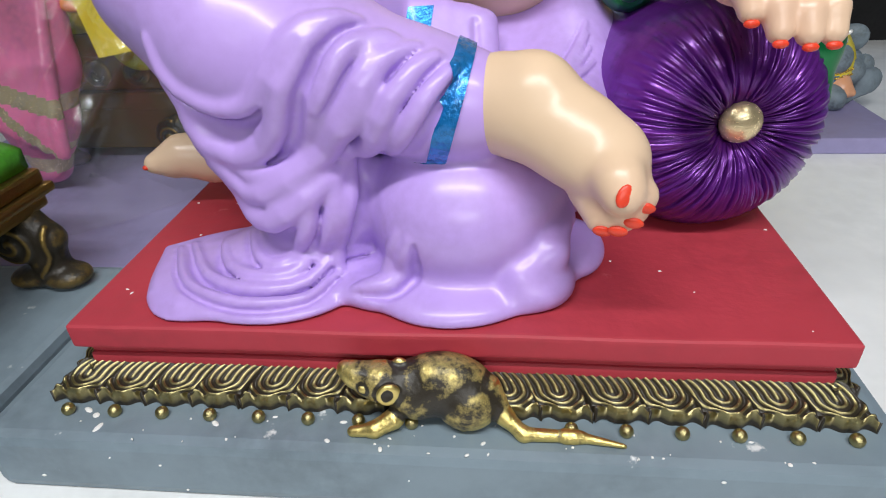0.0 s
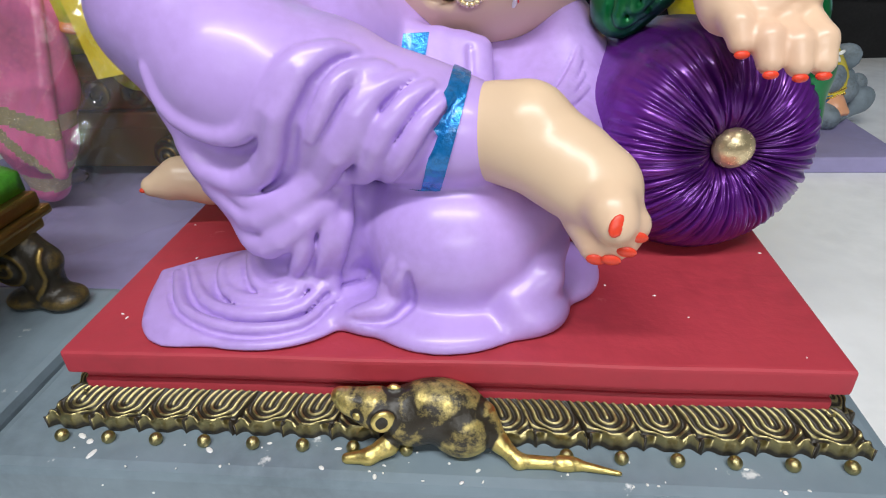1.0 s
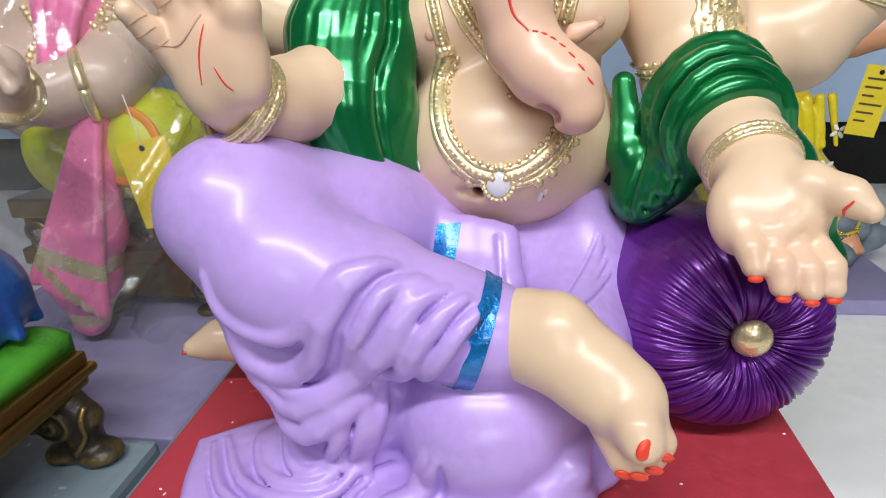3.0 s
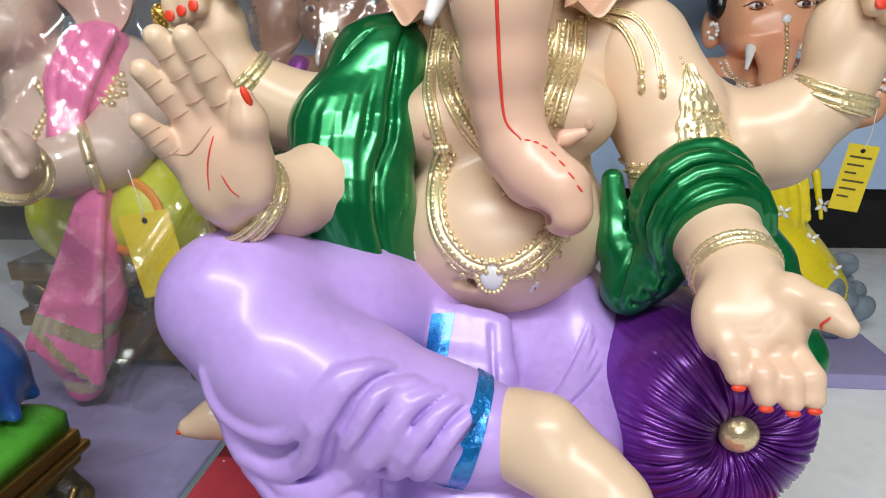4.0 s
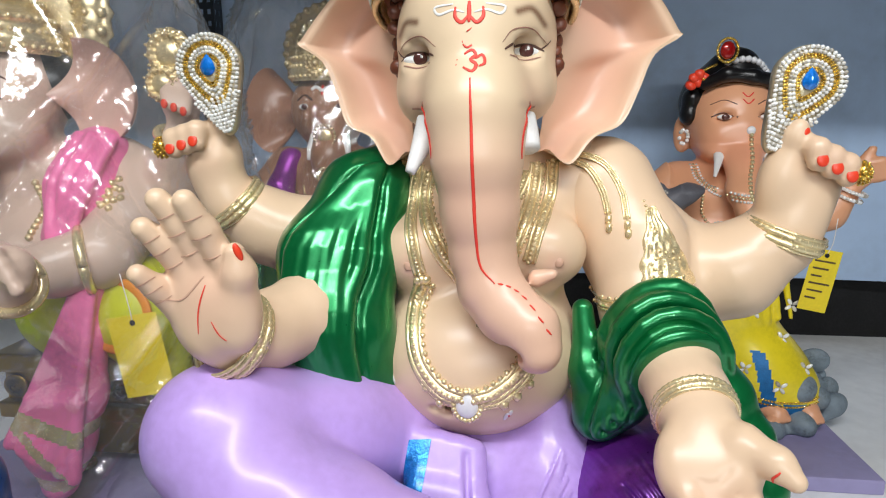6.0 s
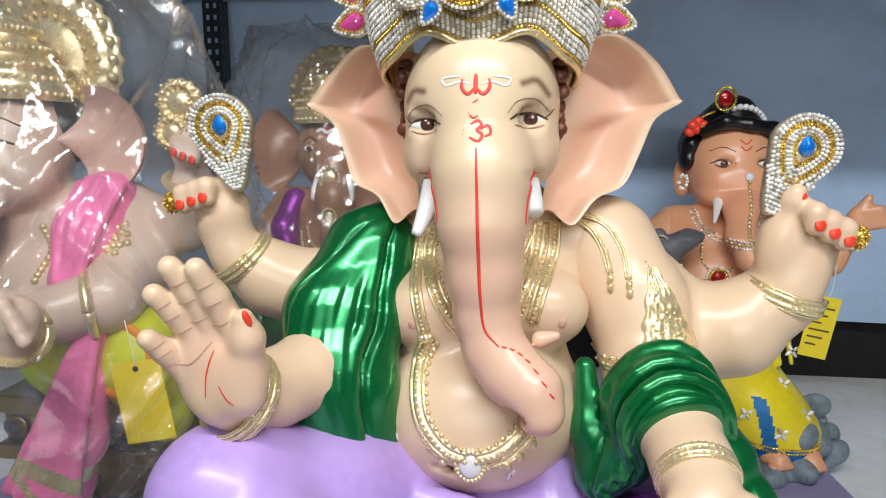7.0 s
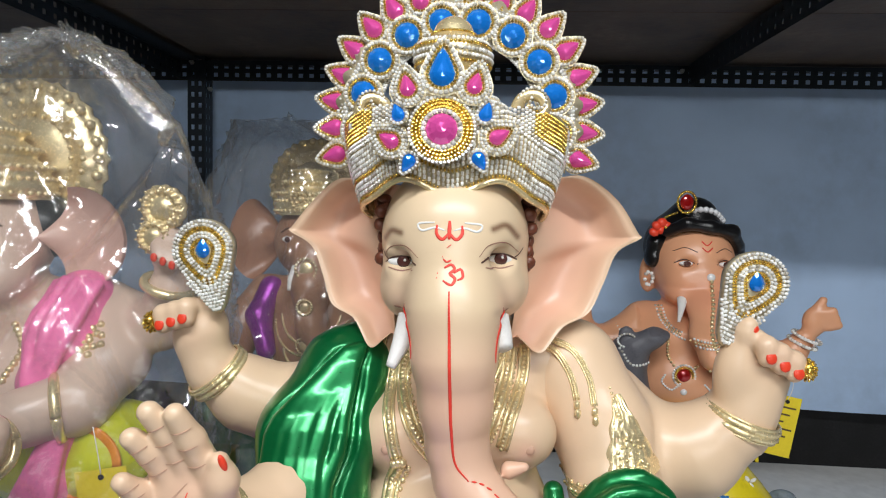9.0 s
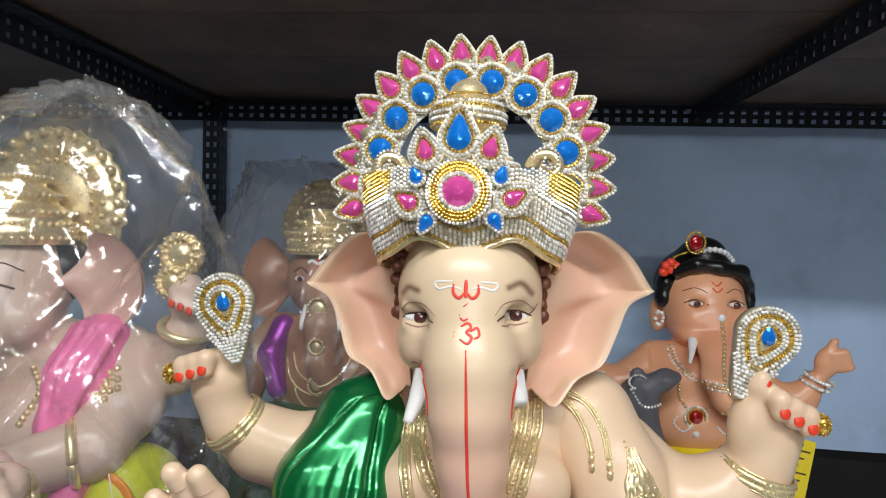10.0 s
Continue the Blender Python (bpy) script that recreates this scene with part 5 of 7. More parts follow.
for bx, bz, tx, tz in ((-0.124, 0.291, -0.1345, 0.3270), (-0.137, 0.293, -0.1500, 0.3275), (-0.148, 0.286, -0.1605, 0.3115), (-0.157, 0.266, -0.1665, 0.2850)):
    for q in (0.08, 0.42, 0.72):
        mx, mz = bx + (tx - bx) * q, bz + (tz - bz) * q
        nx, nz = (tz - bz), -(tx - bx)
        ll = 0.0062 / math.hypot(nx, nz)
        stroke([(mx - nx * ll, mz - nz * ll), (mx, mz - 0.0008), (mx + nx * ll, mz + nz * ll)], 0.0005, SKIN_SHADE, clay=arms)
for pts in (((-0.158, 0.268), (-0.146, 0.268), (-0.132, 0.282)),):
    stroke(pts, 0.0006, SKIN_SHADE, clay=arms)
for cx, cz, d in ((-0.0435, 0.178, 1), (0.0450, 0.159, -1)):
    stroke([(cx - 0.002 * d, cz + 0.005), (cx - 0.0004 * d, cz)], 0.0017, WHITE_PAINT, clay=body)
    stroke([(cx + 0.001 * d, cz + 0.003), (cx + 0.0028 * d, cz - 0.004)], 0.0017, WHITE_PAINT, clay=body)
    stroke([(cx, cz + 0.001), (cx + 0.0003, cz - 0.001)], 0.0010, RED_LINE, clay=body, lift=0.0006)
for c in ((-0.0300, 0.264), (0.0790, 0.268)):
    q = body.front([c])[0]
    v, f = orb(q + (0, 0.0008, 0), (0.0040, 0.0018, 0.0040), None, 16, 8)
    statue.add(v, f, SKIN_SHADE)

# glitter-blue trims: ankle cuff and flap edge
A, W = np.meshgrid(np.linspace(0, 2 * np.pi, 96), np.linspace(-1, 1, 9), indexing="ij")
P = np.stack([0.0065 + 0.0052 * W + 0.0095 * np.sin(A), 0.0605 + 0.032 * np.cos(A) + 0 * W, 0.1085 + 0.032 * np.sin(A) + 0 * W], -1).reshape(-1, 3)
P = cloth.pull(P, 5)
P = P + cloth.slope(P) * (0.0009 + 0.0007 * np.random.rand(len(P), 1))
statue.add(P, grid_faces(96, 9), BLUE_BAND)
fp = cloth.front([(x, z) for z in np.linspace(0.144, 0.112, 12) for x in np.linspace(-0.0265, -0.0105, 6) + (0.142 - z) * -0.15], 0.118)
statue.add(fp + (0, -0.0012, 0), grid_faces(12, 6), BLUE_BAND)

statue.thing("seated_statue", "large painted seated elephant-headed statue in lilac cloth and green shawl", "statue", (0.0, 0.16, 0.0))

# ---- jewelled crown with its halo ----
def cabochon(outline_r, depth, rings=4, seg=16, drop=0.0, facets=True):
    """A cut stone facing -y: round, or drawn out to a tip above by drop."""
    a = np.linspace(0, 2 * np.pi, seg, endpoint=False)
    rows = []
    for i in range(rows_n := rings + 1):
        q = i / rings
        rad = outline_r * (1 - q * 0.999)
        tip = drop * np.clip(np.sin(a), 0, 1) ** 3 * (1 - q)
        nar = 1 - 0.25 * (drop > 0) * np.clip(np.sin(a), 0, 1) ** 2
        y = -depth * (1 - (1 - q) ** 2)
        rows.append(np.stack([rad * np.cos(a) * nar, np.full(seg, y), rad * np.sin(a) + tip], 1))
    v = np.concatenate(rows)
    return v, grid_faces(rows_n, seg, wrap_v=True)


def ring_outline(r, drop, n):
    a = np.linspace(0, 2 * np.pi, 200, endpoint=False)
    p = np.stack([r * np.cos(a) * (1 - 0.25 * (drop > 0) * np.clip(np.sin(a), 0, 1) ** 2), r * np.sin(a) + drop * np.clip(np.sin(a), 0, 1) ** 3], 1)
    p = np.vstack([p, p[:1]])
    s = np.concatenate([[0], np.cumsum(np.linalg.norm(np.diff(p, axis=0), axis=1))])
    t = np.linspace(0, s[-1], n, endpoint=False)
    return np.stack([np.interp(t, s, p[:, 0]), np.interp(t, s, p[:, 1])], 1)


def stone_meshes(name, r, drop, gem, ring_gold, ring_silver, bead):
    """The stone and the beaded setting round it, about the origin, facing -y."""
    g = Sheaf()
    v, f = cabochon(r, r * 0.45, 3, 12, drop)
    g.add(v, f, gem)
    st = Sheaf()
    rr = r
    v, f = cabochon(r + bead * 2 * (ring_gold + ring_silver), 0.0006, 1, 20, drop * 1.15)
    st.add(v + (0, 0.0012, 0), f, SILVER)
    for k, (count, mat) in enumerate(((ring_gold, GOLD_BEAD), (ring_silver, SILVER_BEAD))):
        for _ in range(count):
            b = bead * (0.8 if mat is GOLD_BEAD else 1.0)
            rr += b * 0.95
            o = ring_outline(rr, drop * (1 + 0.5 * (rr - r) / r), max(8, int((2 * np.pi * rr + 1.2 * drop) / (b * 1.9))))
            beads(st, np.stack([o[:, 0], np.full(len(o), -b * 0.35), o[:, 1]], 1), b, mat)
            rr += b * 0.95
    return g.mesh(name, smooth=False), st.mesh("stone_setting", smooth=False)


crown = tagged(new("beaded_headdress"), "silver and gold beaded headdress with pink and blue stones", "headdress")
CROWN = Vector((0.013, 0.225, 0.460))
crown.location = CROWN


def set_stone(me, setting, m, label):
    ob = new("stone", me)
    ob.parent, ob.matrix_basis = crown, Matrix.Translation(-CROWN) @ m
    st = new("stone_setting", setting)
    st.parent = ob
    tagged(ob, label)


HALO = Vector((0.015, 0.242, 0.520))
petal = stone_meshes("stone", 0.0069, 0.0062, PINK_GEM, 1, 1, 0.00145)
disc = stone_meshes("stone", 0.0102, 0.0, BLUE_GEM, 1, 1, 0.0017)
for i in range(18):
    a = -16 + 212 / 17 * i
    r = 0.1035 + 0.001 * math.sin(i * 3.1)
    c = HALO + Vector((r * math.cos(radians(a)), 0.004 * math.sin(i), r * math.sin(radians(a))))
    set_stone(*petal, Matrix.Translation(c) @ pose(0, 0, 0, 0, 90 - a, 0), "pink teardrop stone")
for i in range(10):
    a = -6 + 192 / 9 * i
    c = HALO + Vector((0.0815 * math.cos(radians(a)), -0.006, 0.0815 * math.sin(radians(a))))
    set_stone(*disc, Matrix.Translation(c), "round blue stone")
big = stone_meshes("stone", 0.0108, 0.0, PINK_GEM, 0, 1, 0.0018)
tear = stone_meshes("stone", 0.0088, 0.0090, BLUE_GEM, 1, 1, 0.0017)
small_p = stone_meshes("stone", 0.0052, 0.0046, PINK_GEM, 1, 2, 0.0013)
small_b = stone_meshes("stone", 0.0046, 0.0042, BLUE_GEM, 0, 1, 0.0013)
set_stone(*big, pose(0.009, 0.1390, 0.501, -8), "large round pink stone")
set_stone(*tear, pose(0.008, 0.1450, 0.5385, -8), "large blue teardrop stone")
for x, z, tilt in ((-0.015, 0.528, -14), (0.030, 0.530, 14)):
    set_stone(*small_p, pose(x, 0.1440, z, -8, tilt, 0), "pink teardrop stone")
for x, y, z, tilt in ((-0.026, 0.1475, 0.493, -60), (0.046, 0.1475, 0.497, 60)):
    set_stone(*small_p, pose(x, y, z, -5, tilt, 0), "pink teardrop stone")
for x, y, z, tilt in ((-0.021, 0.1440, 0.5105, -15), (0.038, 0.1440, 0.5115, 15), (-0.013, 0.1445, 0.480, -150), (0.034, 0.1445, 0.4825, 150)):
    set_stone(*small_b, pose(x, y, z, -5, tilt, 0), "small blue teardrop stone")


def crown_point(a, z):
    """The crown's outer face at an angle about its axis (0 is the front) and a height."""
    q = (z - 0.445) / 0.075
    r = 0.0665 + 0.0110 * np.sin(np.clip(q, 0, 1) * np.pi * 0.62) + 0.003 * q
    return np.stack([0.015 + r * 1.10 * np.sin(a), 0.226 - r * 0.98 * np.cos(a), z + 0 * a], -1)


def brow(a):
    """Height of the crown's lower edge: a dip to a point over the forehead, low at the temples."""
    return 0.456 + 0.0125 * np.exp(-((np.abs(a) - 0.42) / 0.28) ** 2) - 0.014 * np.clip(np.abs(a) - 0.7, 0, 1.2) ** 1.2


band = Sheaf()
A, Q = np.meshgrid(np.linspace(-2.3, 2.3, 90), np.linspace(0, 1, 16), indexing="ij")
top = 0.508 + 0.012 * np.cos(A) + 0.004 * np.cos(6 * A)
P = crown_point(A, brow(A) + Q * (top - brow(A)))
band.add(P.reshape(-1, 3), grid_faces(90, 16), GOLD)
inner = P.copy()
inner[..., 0] = 0.014 + (inner[..., 0] - 0.014) * 0.94
inner[..., 1] = 0.226 + (inner[..., 1] - 0.226) * 0.94
band.add(inner.reshape(-1, 3), grid_faces(90, 16)[:, ::-1], GOLD)
a = np.linspace(-2.3, 2.3, 120)
add_tube(band, crown_point(a, brow(a)) * (1, 1, 1), 0.0024, GOLD, 8)
band.thing("crown_band", base=tuple(CROWN), parent=crown)

rows = Sheaf()
for k in range(10):
    a = np.linspace(-1.75, 1.75, 88 if k not in (0, 4) else 112)
    z = brow(a) + 0.0030 + 0.0034 * k
    mat, r = (GOLD_BEAD, 0.0012) if k in (0, 4) else (SILVER_BEAD, 0.0017)
    p = crown_point(a, z)
    out = (p - np.array([0.014, 0.226, 0])) * (1, 1, 0)
    out /= np.linalg.norm(out, axis=1, keepdims=True)
    beads(rows, p + out * r * 0.5, r, mat, (0.75, 0.85, 1.25))
# upper tiers, with gold bead fields at the sides
for k in range(9):
    a = np.linspace(-1.7, 1.7, 92)
    z = brow(a) + 0.0375 + 0.0030 * k
    keep = z < 0.511 + 0.010 * np.cos(a)
    field = (np.abs(np.abs(a) - 1.02) < 0.30) & (k > 1)
    p = crown_point(a, z)
    out = (p - np.array([0.014, 0.226, 0])) * (1, 1, 0)
    out /= np.linalg.norm(out, axis=1, keepdims=True)
    for sel, mat, r in ((keep & field, GOLD_BEAD, 0.0014), (keep & ~field, SILVER_BEAD, 0.0016)):
        beads(rows, (p + out * r * 0.5)[sel], r, mat)
# gold ring of beads round the large stone
for rr, mat, r in ((0.0150, GOLD_BEAD, 0.0012), (0.0174, GOLD_BEAD, 0.0013), (0.0199, GOLD_BEAD, 0.0014), (0.0222, SILVER_BEAD, 0.0014)):
    n = int(2 * np.pi * rr / (r * 1.9))
    t = np.linspace(0, 2 * np.pi, n, endpoint=False)
    beads(rows, np.stack([0.009 + rr * np.cos(t), 0.1392 + 0.003 * np.sin(t) + 6 * rr * rr, 0.501 + rr * np.sin(t)], 1), r, mat)
v, f = cabochon(0.0228, 0.003, 3, 40)
rows.add(v + (0.009, 0.1455, 0.501), f, GOLD_BEAD)
rows.thing("bead_field", "rows of silver and gold beads", base=tuple(CROWN), parent=crown, kind="stuff", smooth=False)

# halo plate: an open ring with a scalloped rim
plate = Sheaf()
t = np.linspace(radians(-24), radians(204), 180)
scallop = 0.1085 + 0.0035 * np.cos((np.degrees(t) + 16) / 12.47 * 2 * np.pi)
R0 = np.full_like(t, 0.0670)
for y0, y1, flip in ((-0.0005, 0.0045, False),):
    ringv = [np.stack([HALO.x + rr * np.cos(t), np.full_like(t, HALO.y + yy), HALO.z + rr * np.sin(t)], 1) for rr, yy in ((R0, y0), (scallop * 0.93, y0), (scallop * 0.93, y1), (R0, y1), (R0, y0))]
    plate.add(np.concatenate(ringv), grid_faces(5, 180), SILVER)
plate.thing("halo_plate", "gold painted halo ring", base=tuple(CROWN), parent=crown)
fill = Sheaf()
rnd = np.random.RandomState(4)
for rr, nn, r in ((0.0668, 104, 0.0017), (0.0935, 130, 0.0017), (0.0955, 120, 0.0016), (0.0690, 100, 0.0014)):
    tt = np.linspace(radians(-22), radians(202), nn)
    beads(fill, np.stack([HALO.x + rr * np.cos(tt), np.full(nn, HALO.y - 0.001), HALO.z + rr * np.sin(tt)], 1), r, SILVER_BEAD)
for i in range(420):
    tt, rr = radians(rnd.uniform(-20, 200)), rnd.uniform(0.069, 0.101)
    beads(fill, [(HALO.x + rr * math.cos(tt), HALO.y - 0.0006, HALO.z + rr * math.sin(tt))], rnd.uniform(0.0010, 0.0016), SILVER_BEAD if rnd.rand() < 0.7 else GOLD_BEAD)
fill.thing("halo_beads", "silver beads between the stones", base=tuple(CROWN), parent=crown, kind="stuff", smooth=False)

# domed finial with beaded belts
fin = Sheaf()
FX, FY = 0.012, 0.205
prof = [(0.050, 0.505), (0.046, 0.520), (0.034, 0.532), (0.024, 0.540), (0.0215, 0.546), (0.0225, 0.550), (0.0285, 0.556), (0.0290, 0.566), (0.0270, 0.572), (0.0200, 0.576), (0.0165, 0.580), (0.013, 0.588), (0.006, 0.593), (0.0, 0.594)]
v, f = turned(spline(prof, 40), 48, (FX, FY, 0))
fin.add(v, f, GOLD)
for z, r0, n, r, mat in ((0.556, 0.0288, 60, 0.0016, GOLD_BEAD), (0.560, 0.0296, 56, 0.0018, SILVER_BEAD), (0.5645, 0.0296, 56, 0.0018, SILVER_BEAD), (0.569, 0.0286, 60, 0.0016, GOLD_BEAD), (0.572, 0.0268, 50, 0.0017, SILVER_BEAD), (0.544, 0.0225, 44, 0.0016, SILVER_BEAD), (0.531, 0.0355, 70, 0.0017, SILVER_BEAD), (0.526, 0.0410, 80, 0.0017, SILVER_BEAD), (0.520, 0.0470, 90, 0.0017, SILVER_BEAD), (0.515, 0.0490, 95, 0.0015, GOLD_BEAD)):
    t = np.linspace(0, 2 * np.pi, n, endpoint=False)
    beads(fin, np.stack([FX + r0 * np.cos(t), FY + r0 * np.sin(t), np.full(n, z)], 1), r, mat)
for k in range(6):
    r0 = 0.0170 - 0.0026 * k
    n = max(6, int(2 * np.pi * r0 / 0.0021))
    t = np.linspace(0, 2 * np.pi, n, endpoint=False)
    beads(fin, np.stack([FX + r0 * np.cos(t), FY + r0 * np.sin(t), np.full(n, 0.580 + 0.0024 * k)], 1), 0.0012, GOLD_BEAD)
fin.thing("finial", "gold finial with beaded belts", base=tuple(CROWN), parent=crown)
# curled side ornaments
for sx, x, z in ((-1, -0.049, 0.520), (1, 0.074, 0.524)):
    cu = Sheaf()
    t = np.linspace(0, 2.1 * np.pi, 40)
    rad = 0.0125 - 0.0014 * t
    path = np.stack([x - sx * rad * np.cos(t), np.full(40, 0.196) - 0.002 * t, z + rad * np.sin(t)], 1)
    add_tube(cu, path, np.linspace(0.0052, 0.003, 40), GOLD, 10)
    beads(cu, [(x + sx * 0.012, 0.190, z - 0.012)], 0.0048, PEARL)
    beads(cu, even(path + (0, -0.004, 0.0045), 0.003), 0.0014, SILVER_BEAD)
    cu.thing("side_curl", "curled gold ornament with a pearl", base=tuple(CROWN), parent=crown)


# ---- the two jewelled fans held in the rear hands ----
def fan(centre, tail, r, group):
    """Round beaded plate drawn out into a tail, facing -y."""
    c, tl = np.array(centre), np.array(tail)
    ob = tagged(new("jewelled_fan"), "teardrop fan of silver and gold beads with a blue stone", "ornament", group)
    ob.location = centre
    plate = Sheaf()
    ax = tl - c
    ln = np.hypot(ax[0], ax[2])
    ux = np.array([ax[0], ax[2]]) / ln
    uy = np.array([-ux[1], ux[0]])
    a = np.linspace(0, 2 * np.pi, 90, endpoint=False)

    def outline(q):
        base = np.stack([np.cos(a), np.sin(a)], 1)
        reach = ln / r if q > 0.9 else 1 + 0.45 * (ln / r - 1)
        stretch = 1 + (reach - 1) * np.clip(base[:, 0], 0, 1) ** 3
        o = base * r * q
        o[:, 0] *= stretch
        o[:, 1] *= 1 - 0.15 * np.clip(base[:, 0], 0, 1)
        return o[:, :1] * ux + o[:, 1:] * uy
    lay = []
    for q, y in ((0.001, 0.0), (1.0, 0.0), (1.04, 0.004), (1.0, 0.010), (0.001, 0.010)):
        o = outline(q)
        lay.append(np.stack([c[0] + o[:, 0], np.full(90, c[1] + y), c[2] + o[:, 1]], 1))
    plate.add(np.concatenate(lay), grid_faces(5, 90, wrap_v=True)[:, ::-1], SILVER)
    plate.thing("plate", "gold painted plate", base=centre, parent=ob)
    bd = Sheaf()
    for q, mat, b in ((0.97, SILVER_BEAD, 0.0017), (0.85, SILVER_BEAD, 0.0017), (0.75, GOLD_BEAD, 0.0012), (0.68, GOLD_BEAD, 0.0012), (0.58, SILVER_BEAD, 0.0016), (0.47, SILVER_BEAD, 0.0015), (0.385, GOLD_BEAD, 0.0011), (0.32, GOLD_BEAD, 0.0011)):
        o = outline(q)
        p = even(np.vstack([o, o[:1]]), b * 1.9)
        beads(bd, np.stack([c[0] + p[:, 0], np.full(len(p), c[1] - b * 0.4), c[2] + p[:, 1]], 1), b, mat)
    for i in range(10):
        for j in range(9):
            d = r * 0.93 + (ln * 0.96 - r * 0.93) * (i / 9)
            w = (j - 4) * 0.0046 * (1 - 0.86 * i / 9)
            p = d * ux + w * uy
            beads(bd, [(c[0] + p[0], c[1] - 0.0008, c[2] + p[1])], 0.0016, SILVER_BEAD)
    bd.thing("bead_field", "silver and gold beads", base=centre, parent=ob, kind="stuff", smooth=False)
    g = Sheaf()
    v, f = cabochon(0.0060, 0.003, 3, 12, 0.004)
    g.add(v + c + (0, -0.001, 0), f, BLUE_GEM)
    g.thing("stone", "blue stone", base=centre, parent=ob, smooth=False)


fan((-0.1865, 0.207, 0.4090), (-0.1740, 0.207, 0.3600), 0.0250, "jewelled fans")
fan((0.2555, 0.222, 0.3950), (0.2330, 0.222, 0.3460), 0.0248, "jewelled fans")

# ---- purple bolster cushion ----
def cushion():
    ob = tagged(new("bolster_cushion"), "round metallic purple bolster with gathered pleats and a gold button", "cushion")
    ob.location = (0.166, 0.19, 0.0)
    na, nr = 420, 70
    a = np.linspace(0, 2 * np.pi, na, endpoint=False)
    prof = spline([(0.004, 0.016), (0.010, 0.006), (0.022, -0.004), (0.040, -0.006), (0.058, 0.004), (0.069, 0.022), (0.0735, 0.045), (0.0735, 0.085), (0.068, 0.125), (0.050, 0.145), (0.0, 0.150)], nr)
    rnd = np.random.RandomState(3)
    r, d = prof[:, :1] * np.ones_like(a), prof[:, 1:] * np.ones_like(a)
    pleat = np.zeros((nr, na))
    q = np.linspace(0, 1, nr)[:, None]
    for k, amp in ((23, 0.0012), (37, 0.0012), (58, 0.0009), (90, 0.0005)):
        ph = rnd.uniform(0, 6.28)
        pleat += amp * np.sin(k * a + ph + 3.0 * np.sin(3 * a + ph) + 1.2 * np.sin(7 * q + 2 * a))
    ridge = -np.abs(pleat) * 1.6 + 0.0012
    w = np.exp(-((q - 0.22) / 0.20) ** 2) * 1.3 + 0.35
    d = d - ridge * w * (q < 0.5)
    r = r + 0.2 * ridge * w * (q > 0.25)
    v = np.stack([r * np.cos(a), d, r * np.sin(a)], -1).reshape(-1, 3)
    v = v * (1.05, 1, 1.03) @ rot3(-6, 0, 14).T + np.array([0.1745, 0.112, 0.0745])
    v[:, 2] = np.maximum(v[:, 2], 0.0008)
    s = Sheaf()
    s.add(v, grid_faces(nr, na, wrap_v=True), PURPLE)
    s.thing("cover", "gathered metallic purple cover", base=(0.166, 0.19, 0.0), parent=ob)
    b = Sheaf()
    v, f = orb((0.1755, 0.1125, 0.0775), (0.0128, 0.0085, 0.0128), None, 36, 20)
    b.add(v, f, GOLD)
    b.thing("button", "smooth gold button", base=(0.166, 0.19, 0.0), parent=ob)


cushion()


# ---- gold mouse lying in front of the base ----
def mouse_figure():
    m = Clay(0.009)
    m.ball((0.004, -0.010, -0.026), (0.027, 0.016, 0.019), (0, 8, 0))
    m.ball((0.016, -0.017, -0.033), (0.017, 0.013, 0.0155), k=0.0025)
    m.ball((-0.012, -0.014, -0.031), (0.013, 0.013, 0.013), k=0.006)
    m.limb((-0.020, -0.013, -0.024, 0.012), (-0.032, -0.015, -0.020, 0.0100), (-0.044, -0.015, -0.016, 0.0062), (-0.050, -0.014, -0.013, 0.0042), k=0.006)
    m.limb((0.027, -0.012, -0.026, 0.0075), (0.036, -0.020, -0.038, 0.0048), (0.046, -0.027, -0.0435, 0.0038), (0.075, -0.027, -0.0440, 0.0030), (0.098, -0.031, -0.0450, 0.0012), k=0.003)
    m.roll((0.068, -0.027, -0.0438), (0.072, -0.027, -0.0438), 0.0042, 0.0042, k=0.001)
    m.limb((-0.024, -0.023, -0.040, 0.006), (-0.034, -0.028, -0.0435, 0.0042), (-0.046, -0.029, -0.0445, 0.0030), k=0.003)
    m.ball((-0.0245, -0.0255, -0.0200), (0.0066, 0.0030, 0.0072), (0, 20, 15), k=0.0015)
    m.ball((-0.0250, -0.0285, -0.0190), (0.0036, 0.0022, 0.0044), (0, 20, 15), k=0.0015, cut=True)
    m.ball((-0.0205, -0.010, -0.0125), (0.0042, 0.0025, 0.0045), k=0.002)
    m.ball((-0.0385, -0.0245, -0.0180), (0.0024, 0.0016, 0.0024), k=0.0008)
    s = Sheaf()
    v, f = m.skin(0.0009)
    s.add(v, f, RUBBED_GOLD)
    s.thing("mouse_figure", "antique gold mouse figure with a long tail lying on the plinth", "figurine", (0.0, -0.03, -0.047))


mouse_figure()

